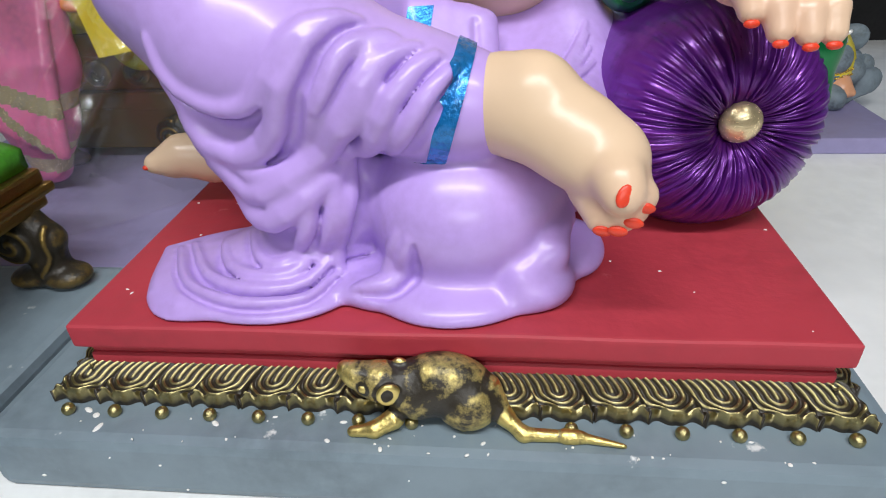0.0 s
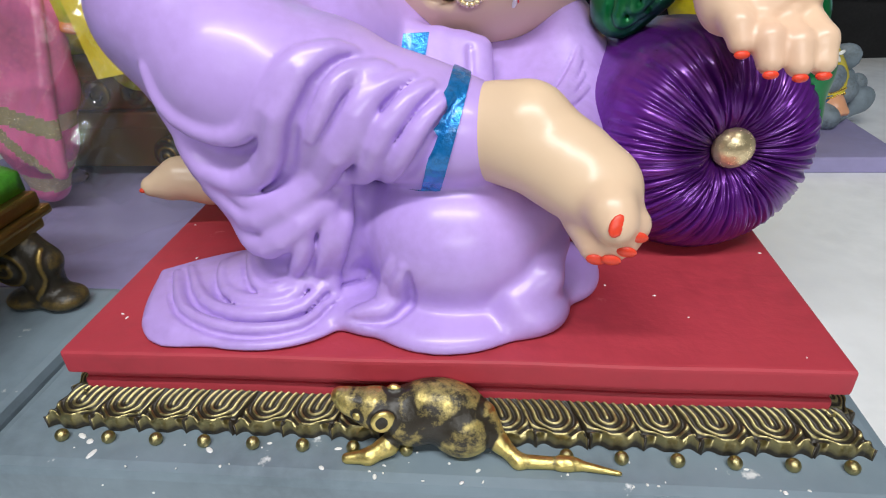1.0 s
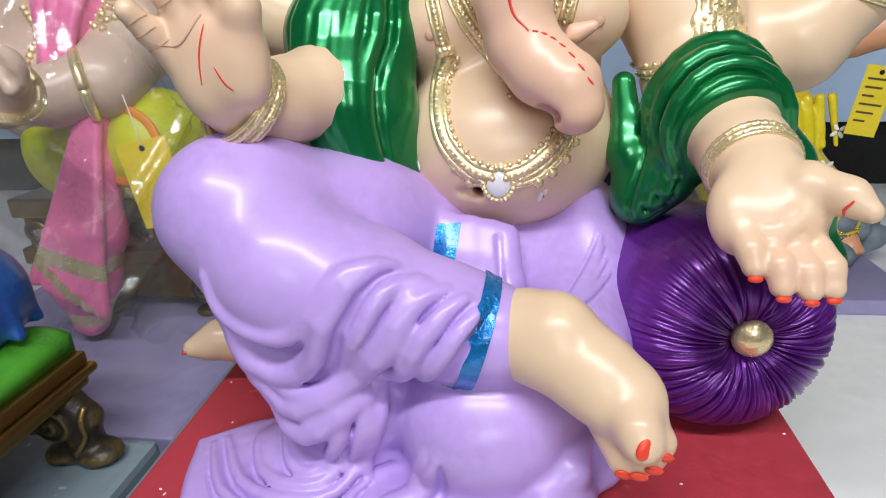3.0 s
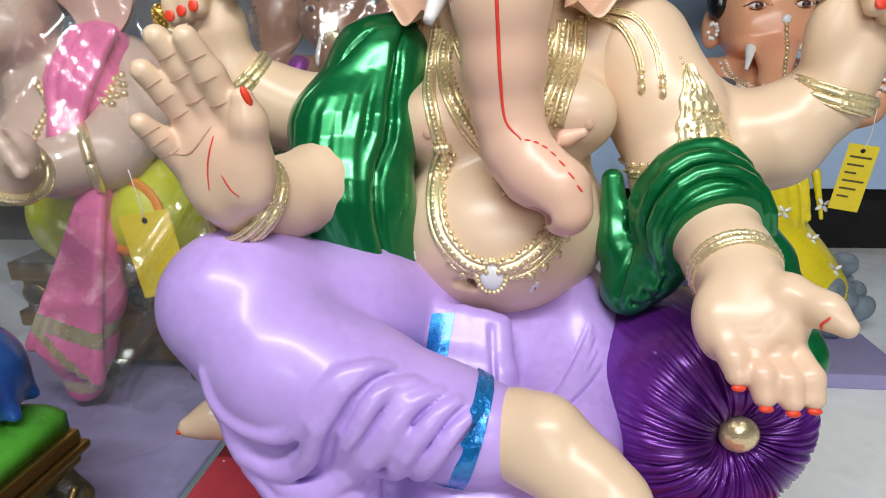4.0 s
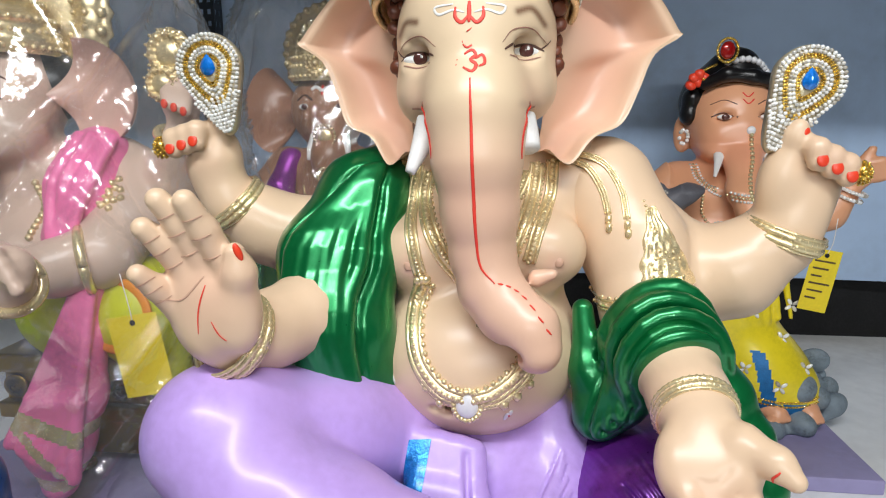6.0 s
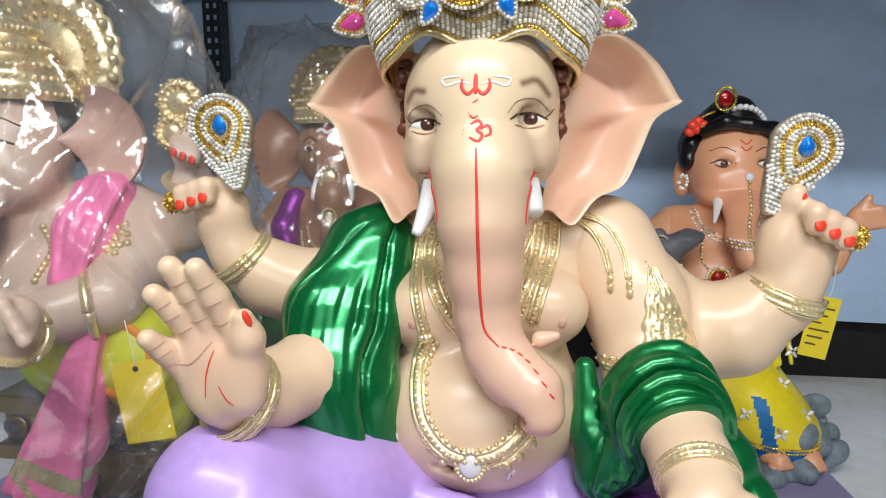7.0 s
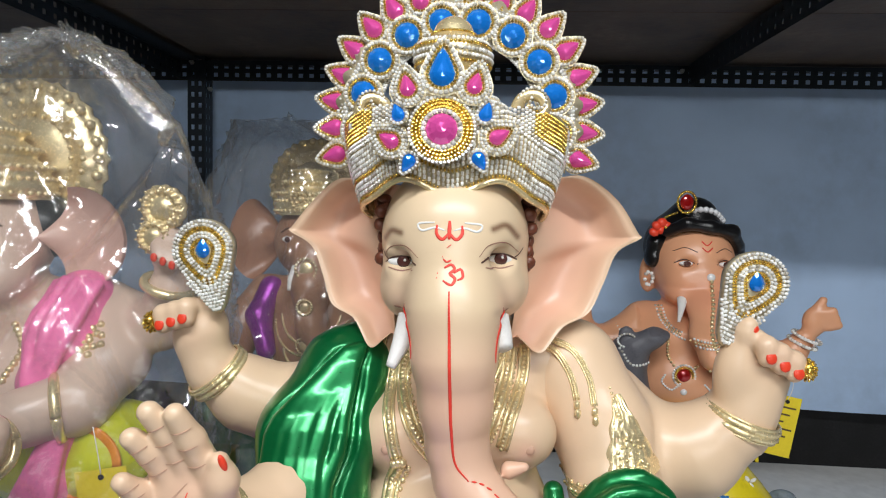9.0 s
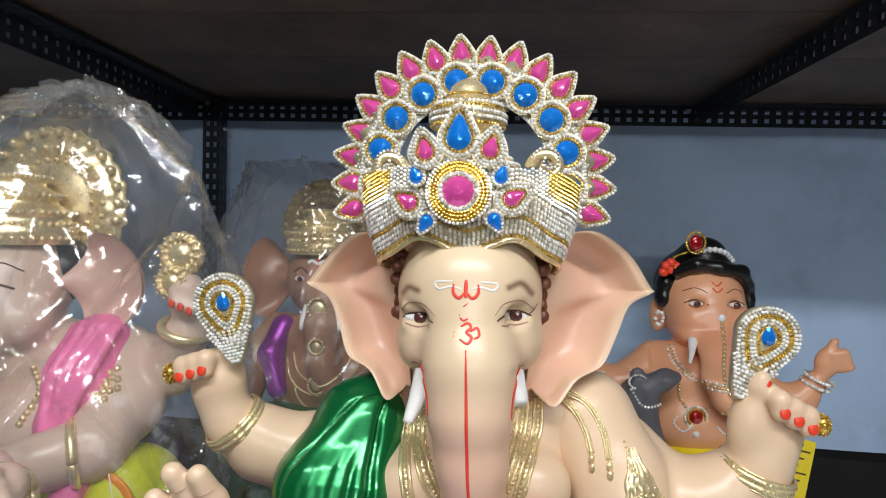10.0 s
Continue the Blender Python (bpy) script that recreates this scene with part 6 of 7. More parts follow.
# ---- the child statue on its rock ----
def child_statue():
    st = Sheaf()
    c = Clay(0.02)
    c.ball((0.368, 0.700, 0.372), (0.062, 0.068, 0.072))
    c.ball((0.345, 0.660, 0.345), (0.030, 0.034, 0.032), k=0.02)
    c.ball((0.393, 0.660, 0.347), (0.030, 0.034, 0.032), k=0.02)
    c.limb((0.370, 0.650, 0.355, 0.026), (0.368, 0.634, 0.315, 0.022), (0.366, 0.624, 0.272, 0.018), (0.376, 0.614, 0.242, 0.015), (0.394, 0.608, 0.228, 0.012), (0.408, 0.606, 0.222, 0.008), k=0.012)
    c.ball((0.362, 0.710, 0.250), (0.080, 0.060, 0.060))
    c.ball((0.360, 0.700, 0.190), (0.082, 0.066, 0.055))
    c.limb((0.300, 0.705, 0.275, 0.034), (0.255, 0.690, 0.245, 0.028), (0.215, 0.685, 0.240, 0.022), (0.196, 0.678, 0.275, 0.020))
    c.ball((0.194, 0.674, 0.300), (0.018, 0.014, 0.024), k=0.012)
    c.limb((0.430, 0.705, 0.270, 0.034), (0.478, 0.690, 0.225, 0.026), (0.510, 0.675, 0.232, 0.020), (0.528, 0.668, 0.262, 0.016))
    c.ball((0.540, 0.662, 0.292), (0.017, 0.013, 0.022), k=0.01)
    for i in range(3):
        c.limb((0.545 + 0.006 * i, 0.655, 0.306 - 0.009 * i, 0.0085), (0.558 + 0.004 * i, 0.648, 0.311 - 0.010 * i, 0.007), k=0.004)
    c.limb((0.538, 0.660, 0.306, 0.008), (0.548, 0.656, 0.326, 0.006), k=0.004)
    for x in (0.307, 0.429):
        c.ball((x, 0.715, 0.352), (0.014, 0.012, 0.030), k=0.006)
    for ex in (0.340, 0.397):
        c.ball((ex, 0.636, 0.377), (0.012, 0.012, 0.006), k=0.006, cut=True)
    for x in (0.425, 0.470):
        c.limb((x, 0.640, -0.035, 0.024), (x + 0.006, 0.605, -0.044, 0.017), (x + 0.010, 0.590, -0.047, 0.013), k=0.012)
        for j in range(4):
            c.ball((x - 0.006 + 0.009 * j, 0.578 + 0.003 * j, -0.050), (0.0055, 0.009, 0.0055), k=0.003)
    v, f = c.skin(0.0034)
    st.add(v, f, SKIN_DOLL, np.clip(0.25 + 0.4 * np.exp(-(((v[:, 0] - 0.37) / 0.06) ** 2 + ((v[:, 2] - 0.33) / 0.03) ** 2)), 0, 1))
    hair = Clay(0.014)
    hair.ball((0.368, 0.722, 0.398), (0.067, 0.066, 0.062))
    hair.ball((0.372, 0.712, 0.448), (0.034, 0.036, 0.028))
    for x, z in ((0.306, 0.380), (0.308, 0.402), (0.432, 0.380), (0.430, 0.400), (0.434, 0.358)):
        hair.ball((x, 0.690, z), (0.013, 0.018, 0.016), k=0.008)
    hair.limb((0.318, 0.664, 0.422, 0.009), (0.342, 0.648, 0.434, 0.009), (0.375, 0.645, 0.430, 0.009), (0.410, 0.656, 0.424, 0.010), (0.426, 0.672, 0.404, 0.009), k=0.008)
    v, f = hair.skin(0.0034)
    st.add(v, f, HAIR_BLACK)
    for ex in (0.340, 0.397):
        v, f = orb((ex, 0.6385, 0.376), (0.0100, 0.006, 0.0040))
        st.add(v, f, WHITE_PAINT)
        v, f = orb((ex, 0.634, 0.376), (0.0055, 0.003, 0.0042))
        st.add(v, f, IRIS)
        for dz, r in ((0.0030, 0.0011), (0.020, 0.0007)):
            p = c.front(spline([(ex - 0.015, 0.373 + dz), (ex, 0.379 + dz), (ex + 0.015, 0.373 + dz)], 12), 0.4)
            add_tube(st, p, r, DARK_LINE, 6, 0.4)
    for z0, n in ((0.405, 0), (0.396, 1)):
        p = c.front(spline([(0.362, z0 + 0.004), (0.369, z0 - 0.002), (0.377, z0 + 0.004)], 10), 0.4)
        add_tube(st, p, 0.0010, RED_LINE, 6, 0.4)
    add_tube(st, spline([(0.338, 0.640, 0.325), (0.333, 0.628, 0.310), (0.328, 0.620, 0.292)], 8), np.linspace(0.008, 0.002, 8), WHITE_PAINT, 10)
    add_tube(st, spline([(0.402, 0.640, 0.325), (0.406, 0.632, 0.315), (0.408, 0.628, 0.306)], 8), np.linspace(0.008, 0.003, 8), WHITE_PAINT, 10)

    def string(xz, r, mat, step=None):
        p = c.front(even(spline(xz, 60), step or r * 1.8), 0.4)
        beads(st, p + (0, -r * 0.4, 0), r, mat)
    for off in (-0.0045, 0, 0.0045):
        mat = GOLD if off == 0 else SILVER_BEAD
        string([(0.318 + off, 0.305), (0.322 + off, 0.285), (0.340, 0.268 + off), (0.372, 0.262 + off), (0.402, 0.270 + off), (0.420 - off, 0.300)], 0.0022, mat)
    string([(0.326, 0.265), (0.326, 0.235), (0.336, 0.217)], 0.0028, GOLD)
    string([(0.400, 0.262), (0.380, 0.232), (0.358, 0.217)], 0.0028, GOLD)
    string([(0.371, 0.352), (0.371, 0.310), (0.371, 0.272), (0.384, 0.246), (0.402, 0.238)], 0.0034, GOLD)
    v, f = orb(c.front([(0.371, 0.358)], 0.4)[0], (0.006, 0.004, 0.006))
    st.add(v, f, PEARL)
    md = c.front([(0.346, 0.208)], 0.4)[0]
    v, f = orb(md, (0.010, 0.006, 0.010))
    st.add(v, f, RED_GEM)
    t = np.linspace(0, 2 * np.pi, 26, endpoint=False)
    for rr, mat in ((0.0125, GOLD_BEAD), (0.0162, SILVER_BEAD)):
        beads(st, np.stack([md[0] + rr * np.cos(t), np.full(26, md[1] - 0.001), md[2] + rr * np.sin(t)], 1), 0.0021, mat)
    v, f = orb(md + (0, -0.002, -0.024), (0.005, 0.005, 0.005))
    st.add(v, f, PEARL)
    for sx in (-1, 1):
        string([(0.358 + sx * 0.018, 0.196), (0.358 + sx * 0.030, 0.186), (0.358 + sx * 0.042, 0.196), (0.358 + sx * 0.038, 0.206)], 0.0020, WHITE_PAINT)
    # brow ornament, pearls, flower, ear studs
    v, f = orb((0.342, 0.655, 0.466), (0.010, 0.005, 0.012))
    st.add(v, f, RED_GEM)
    beads(st, np.stack([0.342 + 0.0135 * np.cos(t), np.full(26, 0.655), 0.466 + 0.016 * np.sin(t)], 1), 0.0024, GOLD_BEAD)
    p = hair.front(spline([(0.314, 0.428), (0.326, 0.442), (0.340, 0.450)], 14), 0.4)
    beads(st, p, 0.0028, GOLD_BEAD)
    p = hair.front(spline([(0.352, 0.452), (0.375, 0.456), (0.396, 0.451), (0.410, 0.440)], 9), 0.4)
    beads(st, p + (0, -0.002, 0), 0.0056, PEARL)
    for dx, dz in ((0, 0), (0.008, 0.006), (-0.006, 0.006), (0.001, 0.011), (-0.009, -0.004)):
        v, f = orb((0.308 + dx, 0.664 - dz * 0.3, 0.424 + dz), (0.008, 0.006, 0.007), (30 * dx * 100, 20, 0), 10, 8)
        st.add(v, f, RED_NAIL)
    for x in (0.299, 0.437):
        for i in range(9):
            beads(st, [(x + 0.006 * math.cos(i * 2.4), 0.680, 0.348 + 0.010 * math.sin(i * 2.4))], 0.0034, SILVER_BEAD)
    # bracelets
    for cc, ax, r in (((0.533, 0.666, 0.268), (0.3, -0.2, 0.9), 0.020), ((0.528, 0.668, 0.259), (0.3, -0.2, 0.9), 0.020), ((0.199, 0.680, 0.262), (-0.3, -0.1, 0.9), 0.022), ((0.258, 0.690, 0.246), (0.9, 0.2, 0.3), 0.031), ((0.252, 0.690, 0.244), (0.9, 0.2, 0.3), 0.030)):
        qq = np.array(Vector(ax).normalized().to_track_quat("Z", "Y").to_matrix())
        tt = np.linspace(0, 2 * np.pi, 30, endpoint=False)
        beads(st, np.stack([r * np.cos(tt), r * np.sin(tt), 0 * tt], 1) @ qq.T + np.array(cc), 0.0032, SILVER_BEAD)
    # yellow garment with silver flowers and a blue hem
    g = Clay(0.03)
    g.ball((0.368, 0.690, 0.110), (0.088, 0.072, 0.062))
    g.limb((0.360, 0.680, 0.080, 0.070), (0.425, 0.650, 0.000, 0.058), (0.455, 0.642, -0.030, 0.055))
    g.limb((0.330, 0.690, 0.080, 0.060), (0.345, 0.680, 0.000, 0.045), k=0.03)
    for i in range(9):
        x = 0.300 + 0.018 * i
        g.roll((x, 0.618 + 0.006 * abs(i - 4), 0.150), (x + 0.012, 0.612 + 0.005 * abs(i - 4), 0.085), 0.006, 0.003, 0.01)
    v, f = g.skin(0.0034)
    low = v[f].mean(1)[:, 2] < -0.050
    fy = f[~low]
    cen = v[fy].mean(1)
    hem = (cen[:, 2] < -0.030) | ((np.abs(cen[:, 0] - 0.405 - 0.25 * (0.03 - cen[:, 2])) < 0.009) & (cen[:, 2] < 0.045))
    st.add(v, fy[~hem], YELLOW)
    st.f.append((fy[hem] + st.n - len(v), len(st.mats)))
    st.mats.append(TEAL)
    for x, z in ((0.330, 0.112), (0.396, 0.100), (0.440, 0.060), (0.350, 0.045), (0.470, 0.020), (0.430, -0.002), (0.385, 0.020), (0.455, 0.105), (0.490, 0.045)):
        p = g.front([(x, z)], 0.4)[0]
        for k in range(4):
            ang = k * np.pi / 2 + 0.6
            v, f = orb(p + (0.0062 * math.cos(ang), -0.001, 0.0062 * math.sin(ang)), (0.0055, 0.002, 0.0028), (0, -math.degrees(ang), 0), 8, 6)
            st.add(v, f, SILVER_BEAD)
    for z0 in (-0.029, -0.022):
        p = g.front(even(spline([(0.395, z0), (0.440, z0 - 0.004), (0.500, z0)], 60), 0.004), 0.4)
        beads(st, p, 0.0022, GOLD_BEAD)
    # grey mouse held at the arm
    mm = Clay(0.012)
    mm.ball((0.262, 0.640, 0.235), (0.030, 0.026, 0.030))
    mm.limb((0.272, 0.630, 0.252, 0.020), (0.296, 0.622, 0.268, 0.013), (0.310, 0.618, 0.272, 0.006))
    mm.limb((0.262, 0.650, 0.220, 0.030), (0.268, 0.650, 0.160, 0.034), (0.275, 0.645, 0.120, 0.020))
    mm.ball((0.256, 0.628, 0.268), (0.012, 0.006, 0.014), k=0.004)
    v, f = mm.skin(0.003)
    st.add(v, f, MOUSE_GREY)
    v, f = orb((0.284, 0.612, 0.266), (0.0028, 0.002, 0.0028))
    st.add(v, f, IRIS)
    p = mm.front(even(spline([(0.246, 0.250), (0.262, 0.228), (0.290, 0.228)], 40), 0.005), 0.4)
    beads(st, p, 0.0026, SILVER_BEAD)
    tt = np.linspace(0, 2 * np.pi, 20, endpoint=False)
    beads(st, np.stack([0.255 + 0.013 * np.cos(tt), np.full(20, 0.619), 0.262 + 0.010 * np.sin(tt)], 1), 0.0022, SILVER_BEAD)
    # the head sits back over the shoulders
    for v in st.v:
        w = np.clip((v[:, 2] - 0.27) / 0.07, 0, 1) * ((v[:, 0] > 0.285) & (v[:, 0] < 0.455))
        v += (v - np.array((0.037, -0.260, 0.450))) * (0.065 * w)[:, None]
    st.thing("child_statue", "standing child statue with black hair, yellow garment and a grey mouse", "statue", (0.42, 0.66, -0.05))


child_statue()
rk = Clay(0.012)
rnd = random.Random(5)
rk.ball((0.430, 0.690, -0.075), (0.110, 0.120, 0.030))
for i in range(60):
    a, q = rnd.uniform(0, 6.28), rnd.uniform(0.5, 1)
    rk.ball((0.430 + 0.115 * q * math.cos(a), 0.680 + 0.120 * q * math.sin(a), -0.066 + rnd.uniform(-0.005, 0.012) + 0.05 * (math.cos(a) > 0.3) * rnd.random()), tuple(rnd.uniform(0.010, 0.026) for _ in range(3)), (rnd.uniform(0, 90), rnd.uniform(0, 90), 0), k=0.006)
rk.lump(lambda p: p[..., 2] + 0.0695, (0.2, 0.4, -0.2), (0.7, 0.95, -0.0695), 0.002, True)
s = Sheaf()
v, f = rk.skin(0.0035)
s.add(v, f, ROCK).thing("rock_base", "blue-grey painted plaster rock under the child statue", "rock", (0.43, 0.68, -0.07))
ob = part("board", board_layer((0.26, 0.470, FLOOR_Z), (0.515, 0.86, -0.070), 0.003), LILAC_BOARD)
ob.name = "lilac_board"
tagged(ob, "lilac painted board under the rock base", "board")


def price_tag(name_loc, w, h, tilt, label, lines):
    x, y, z = name_loc
    ob = tagged(new("price_tag"), label, "tag", "yellow tags")
    ob.location, ob.rotation_euler = name_loc, (radians(tilt[0]), radians(tilt[1]), radians(tilt[2]))
    card = part("card", block((w, 0.0008, h), 0.0002, 1), TAG, ob)
    card.location = (0, 0, -h)
    for i in range(lines):
        ln = w * (0.72 - 0.17 * (i % 3))
        part("ink_bar", block((ln, 0.0004, h * 0.028), 0), INK, ob).location = (-(w * 0.36 - ln / 2), -0.0008, -h * (0.2 + 0.72 * i / max(1, lines)))
    s = Sheaf()
    add_tube(s, spline([(0, 0, -0.006), (0.002, -0.003, 0.012), (0.0, 0.0, 0.045)], 10), 0.0006, WHITE_PAINT, 5)
    s.thing("thread", "white thread", parent=None).parent = ob
    v, f = orb((0, -0.001, -0.008), (0.003, 0.0008, 0.003))
    e = Sheaf()
    e.add(v, f, BLACK).thing("eyelet", "punched hole").parent = ob


price_tag((0.488, 0.618, 0.190), 0.036, 0.090, (0, 8, -12), "yellow card tag with handwriting hung on the child statue", 6)
price_tag((-0.345, 0.312, 0.172), 0.052, 0.090, (0, -8, 8), "plain yellow card tag hung on the wrapped statue", 0)

# ---- wrapped statue with the pink shawl ----
def halo_disc(st, c, r, mat, tilt=(0, 0, 0), n=26):
    """A pressed gold halo: plate, ribbed rings and a scalloped rim of beads, facing -y."""
    m = rot3(*tilt)
    a = np.linspace(0, 2 * np.pi, 72, endpoint=False)
    rows = []
    for q, y in ((0.0, -0.006), (0.45, -0.006), (0.50, -0.002), (0.62, -0.002), (0.66, -0.007), (0.78, -0.007), (0.82, -0.002), (0.90, -0.003), (1.0, 0.0), (1.0, 0.006), (0.0, 0.006)):
        rr = r * q * (1 + (0.03 * np.cos(n * a) if q > 0.85 else 0))
        rows.append(np.stack([rr * np.cos(a), y + 0.002 * np.cos(n * a) * (0.5 < q < 1), rr * np.sin(a)], 1))
    st.add(np.concatenate(rows) @ m.T + np.array(c), grid_faces(len(rows), 72, wrap_v=True)[:, ::-1], mat)
    t = np.linspace(0, 2 * np.pi, n, endpoint=False)
    for q, b in ((0.93, 0.075), (0.72, 0.05), (0.56, 0.035)):
        beads(st, np.stack([r * q * np.cos(t), np.full(n, -0.006), r * q * np.sin(t)], 1) @ m.T + np.array(c), r * b, mat)


def tall_crown(st, x, y, z, w, mat):
    prof = [(w, z), (w * 1.06, z + w * 0.25), (w * 0.95, z + w * 0.5), (w * 1.0, z + w * 0.62), (w * 0.72, z + w * 0.8), (w * 0.78, z + w * 0.95), (w * 0.5, z + w * 1.15), (w * 0.55, z + w * 1.3), (w * 0.25, z + w * 1.5), (0.0, z + w * 1.6)]
    v, f = turned(spline(prof, 36), 40, (x, y, 0))
    st.add(v, f, mat)
    for q, rr in ((0.12, 1.04), (0.40, 1.0), (0.62, 1.0), (0.95, 0.8), (1.3, 0.56)):
        t = np.linspace(0, 2 * np.pi, 40, endpoint=False)
        beads(st, np.stack([x + w * rr * np.cos(t), y + w * rr * np.sin(t), np.full(40, z + w * q)], 1), w * 0.06, mat)
    for rr, n in ((0.0, 1), (0.16, 10), (0.28, 16)):
        t = np.linspace(0, 2 * np.pi, n, endpoint=False)
        beads(st, np.stack([x + w * rr * np.cos(t), np.full(n, y - w * 1.05), z + w * 0.45 + w * rr * np.sin(t)], 1), w * (0.10 if rr == 0 else 0.055), mat)


def pink_statue():
    st = Sheaf()
    c = Clay(0.02)
    c.ball((-0.560, 0.440, 0.400), (0.066, 0.070, 0.068))
    c.ball((-0.520, 0.400, 0.355), (0.034, 0.034, 0.034))
    c.limb((-0.560, 0.390, 0.380, 0.036), (-0.565, 0.360, 0.320, 0.028), (-0.560, 0.350, 0.270, 0.022))
    c.ball((-0.520, 0.460, 0.220), (0.100, 0.090, 0.085))
    c.ball((-0.515, 0.455, 0.300), (0.085, 0.060, 0.050))
    c.limb((-0.425, 0.440, 0.310, 0.042), (-0.395, 0.410, 0.260, 0.040), (-0.402, 0.360, 0.225, 0.034), (-0.440, 0.330, 0.215, 0.027), (-0.475, 0.315, 0.212, 0.022))
    for i in range(4):
        c.limb((-0.478, 0.312, 0.222 - 0.009 * i, 0.009), (-0.500, 0.300, 0.220 - 0.009 * i, 0.007), k=0.004)
    c.limb((-0.400, 0.460, 0.300, 0.034), (-0.345, 0.430, 0.300, 0.030), (-0.315, 0.400, 0.350, 0.024), k=0.012)
    c.ball((-0.312, 0.392, 0.392), (0.022, 0.018, 0.028), k=0.012)
    for i in range(3):
        c.limb((-0.318 + 0.010 * i, 0.376, 0.398 - 0.004 * i, 0.008), (-0.314 + 0.010 * i, 0.368, 0.386 - 0.004 * i, 0.006), k=0.004)
    c.limb((-0.420, 0.230, 0.240, 0.028), (-0.386, 0.205, 0.232, 0.024), (-0.368, 0.195, 0.250, 0.020), k=0.010)
    for i in range(4):
        c.limb((-0.372 + 0.006 * i, 0.190, 0.262 - 0.008 * i, 0.008), (-0.362 + 0.005 * i, 0.178, 0.268 - 0.010 * i, 0.0065), k=0.004)
    v, f = c.skin(0.0038)
    st.add(v, f, SKIN_PALE, np.full(len(v), 0.1))
    # ear
    u, t = np.meshgrid(np.linspace(0, 1, 14), np.linspace(0, 1, 24), indexing="ij")
    ang = np.pi * (0.55 - 1.15 * t)
    ex = -0.497 + u * (0.082 + 0.018 * np.sin(3 * t)) * (0.55 + 0.45 * np.cos(ang)) * 1.15
    ez = 0.400 + u * 0.062 * np.sin(ang)
    ey = 0.425 + 0.022 * np.sin(np.pi * u) - 0.006 * u
    pv = np.stack([ex, ey, ez], -1).reshape(-1, 3)
    st.add(np.concatenate([pv, pv + (0, 0.006, 0)]), np.concatenate([grid_faces(14, 24), grid_faces(14, 24)[:, ::-1] + len(pv)]), SKIN_PALE, np.full(2 * len(pv), 0.45))
    hr = Clay(0.01)
    hr.ball((-0.540, 0.470, 0.412), (0.064, 0.050, 0.046))
    v, f = hr.skin(0.004)
    st.add(v, f, HAIR_BLACK)
    tall_crown(st, -0.560, 0.440, 0.445, 0.064, GOLD)
    halo_disc(st, (-0.548, 0.490, 0.500), 0.100, GOLD)
    halo_disc(st, (-0.318, 0.388, 0.440), 0.026, GOLD, (0, 20, 0), 14)
    halo_disc(st, (-0.326, 0.384, 0.408), 0.020, GOLD, (0, 20, 0), 12)
    # pink shawl over the shoulder, and its long pleated end with gold borders
    sh = Clay(0.012)
    sh.limb((-0.432, 0.420, 0.330, 0.034), (-0.436, 0.395, 0.290, 0.038), (-0.448, 0.380, 0.240, 0.030), (-0.440, 0.375, 0.200, 0.020))
    for i in range(6):
        x = -0.470 + 0.015 * i
        sh.cord(sh.pull(spline([(x + 0.014, 0.40, 0.352), (x + 0.004, 0.350, 0.296), (-0.452 + 0.008 * i, 0.340, 0.232), (-0.446 + 0.004 * i, 0.35, 0.196)], 12)), np.full(12, 0.0055), 0.004)
    v, f = sh.skin(0.003)
    st.add(v, f, PINK)
    sa = Clay(0.010)
    sa.limb((-0.412, 0.350, 0.205, 0.016), (-0.420, 0.345, 0.140, 0.020), (-0.440, 0.335, 0.070, 0.034), (-0.462, 0.330, 0.010, 0.036), (-0.468, 0.330, -0.040, 0.020))
    for i in range(6):
        q = (i - 2.5) / 2.5
        sa.limb((-0.412 + 0.010 * q, 0.335, 0.190, 0.005), (-0.440 + 0.026 * q, 0.306, 0.075, 0.008), (-0.460 + 0.034 * q, 0.300, 0.005 - 0.02 * q, 0.008), k=0.004)
    v, f = sa.skin(0.003)
    cen = v[f].mean(1)
    zig = cen[:, 2] + 0.35 * (cen[:, 0] + 0.45)
    trim = (np.abs(zig - 0.045) < 0.010) | (np.abs(zig - 0.005 + 0.9 * (cen[:, 0] + 0.45)) < 0.009) | (np.abs(zig + 0.035) < 0.010)
    st.add(v, f[~trim], PINK)
    st.f.append((f[trim] + st.n - len(v), st.mats.index(GOLD)))
    # lime garment with a painted peacock eye
    lm = Clay(0.02)
    lm.ball((-0.378, 0.395, 0.150), (0.055, 0.062, 0.062))
    lm.limb((-0.380, 0.400, 0.130, 0.050), (-0.355, 0.380, 0.080, 0.030))
    lm.limb((-0.500, 0.440, 0.140, 0.070), (-0.380, 0.400, 0.150, 0.055))
    v, f = lm.skin(0.004)
    st.add(v, f, LIME)
    for r0, mat, off in ((0.040, ORANGE, 0.001), (0.030, LIME, 0.0016), (0.0, LEAF_GREEN, 0.0)):
        t = np.linspace(0, 2 * np.pi, 40)
        if r0:
            p = lm.front(np.stack([-0.388 + r0 * np.cos(t), 0.160 + r0 * 0.9 * np.sin(t)], 1), 0.2)
            if mat is ORANGE:
                add_tube(st, p, 0.007, mat, 8, 0.3)
        else:
            for i in range(12):
                p = lm.front([(-0.398 + 0.022 * math.cos(2.2 + i * 0.2), 0.156 + 0.018 * math.sin(2.2 + i * 0.2))], 0.2)[0]
                v, f = orb(p, (0.008, 0.003, 0.008), None, 8, 6)
                st.add(v, f, mat)
    for pts in (((-0.500, 0.300), (-0.490, 0.270), (-0.500, 0.240)), ((-0.475, 0.310), (-0.470, 0.290), (-0.478, 0.262))):
        p = c.front(even(spline(pts, 30), 0.006), 0.2)
        beads(st, p, 0.005, GOLD)
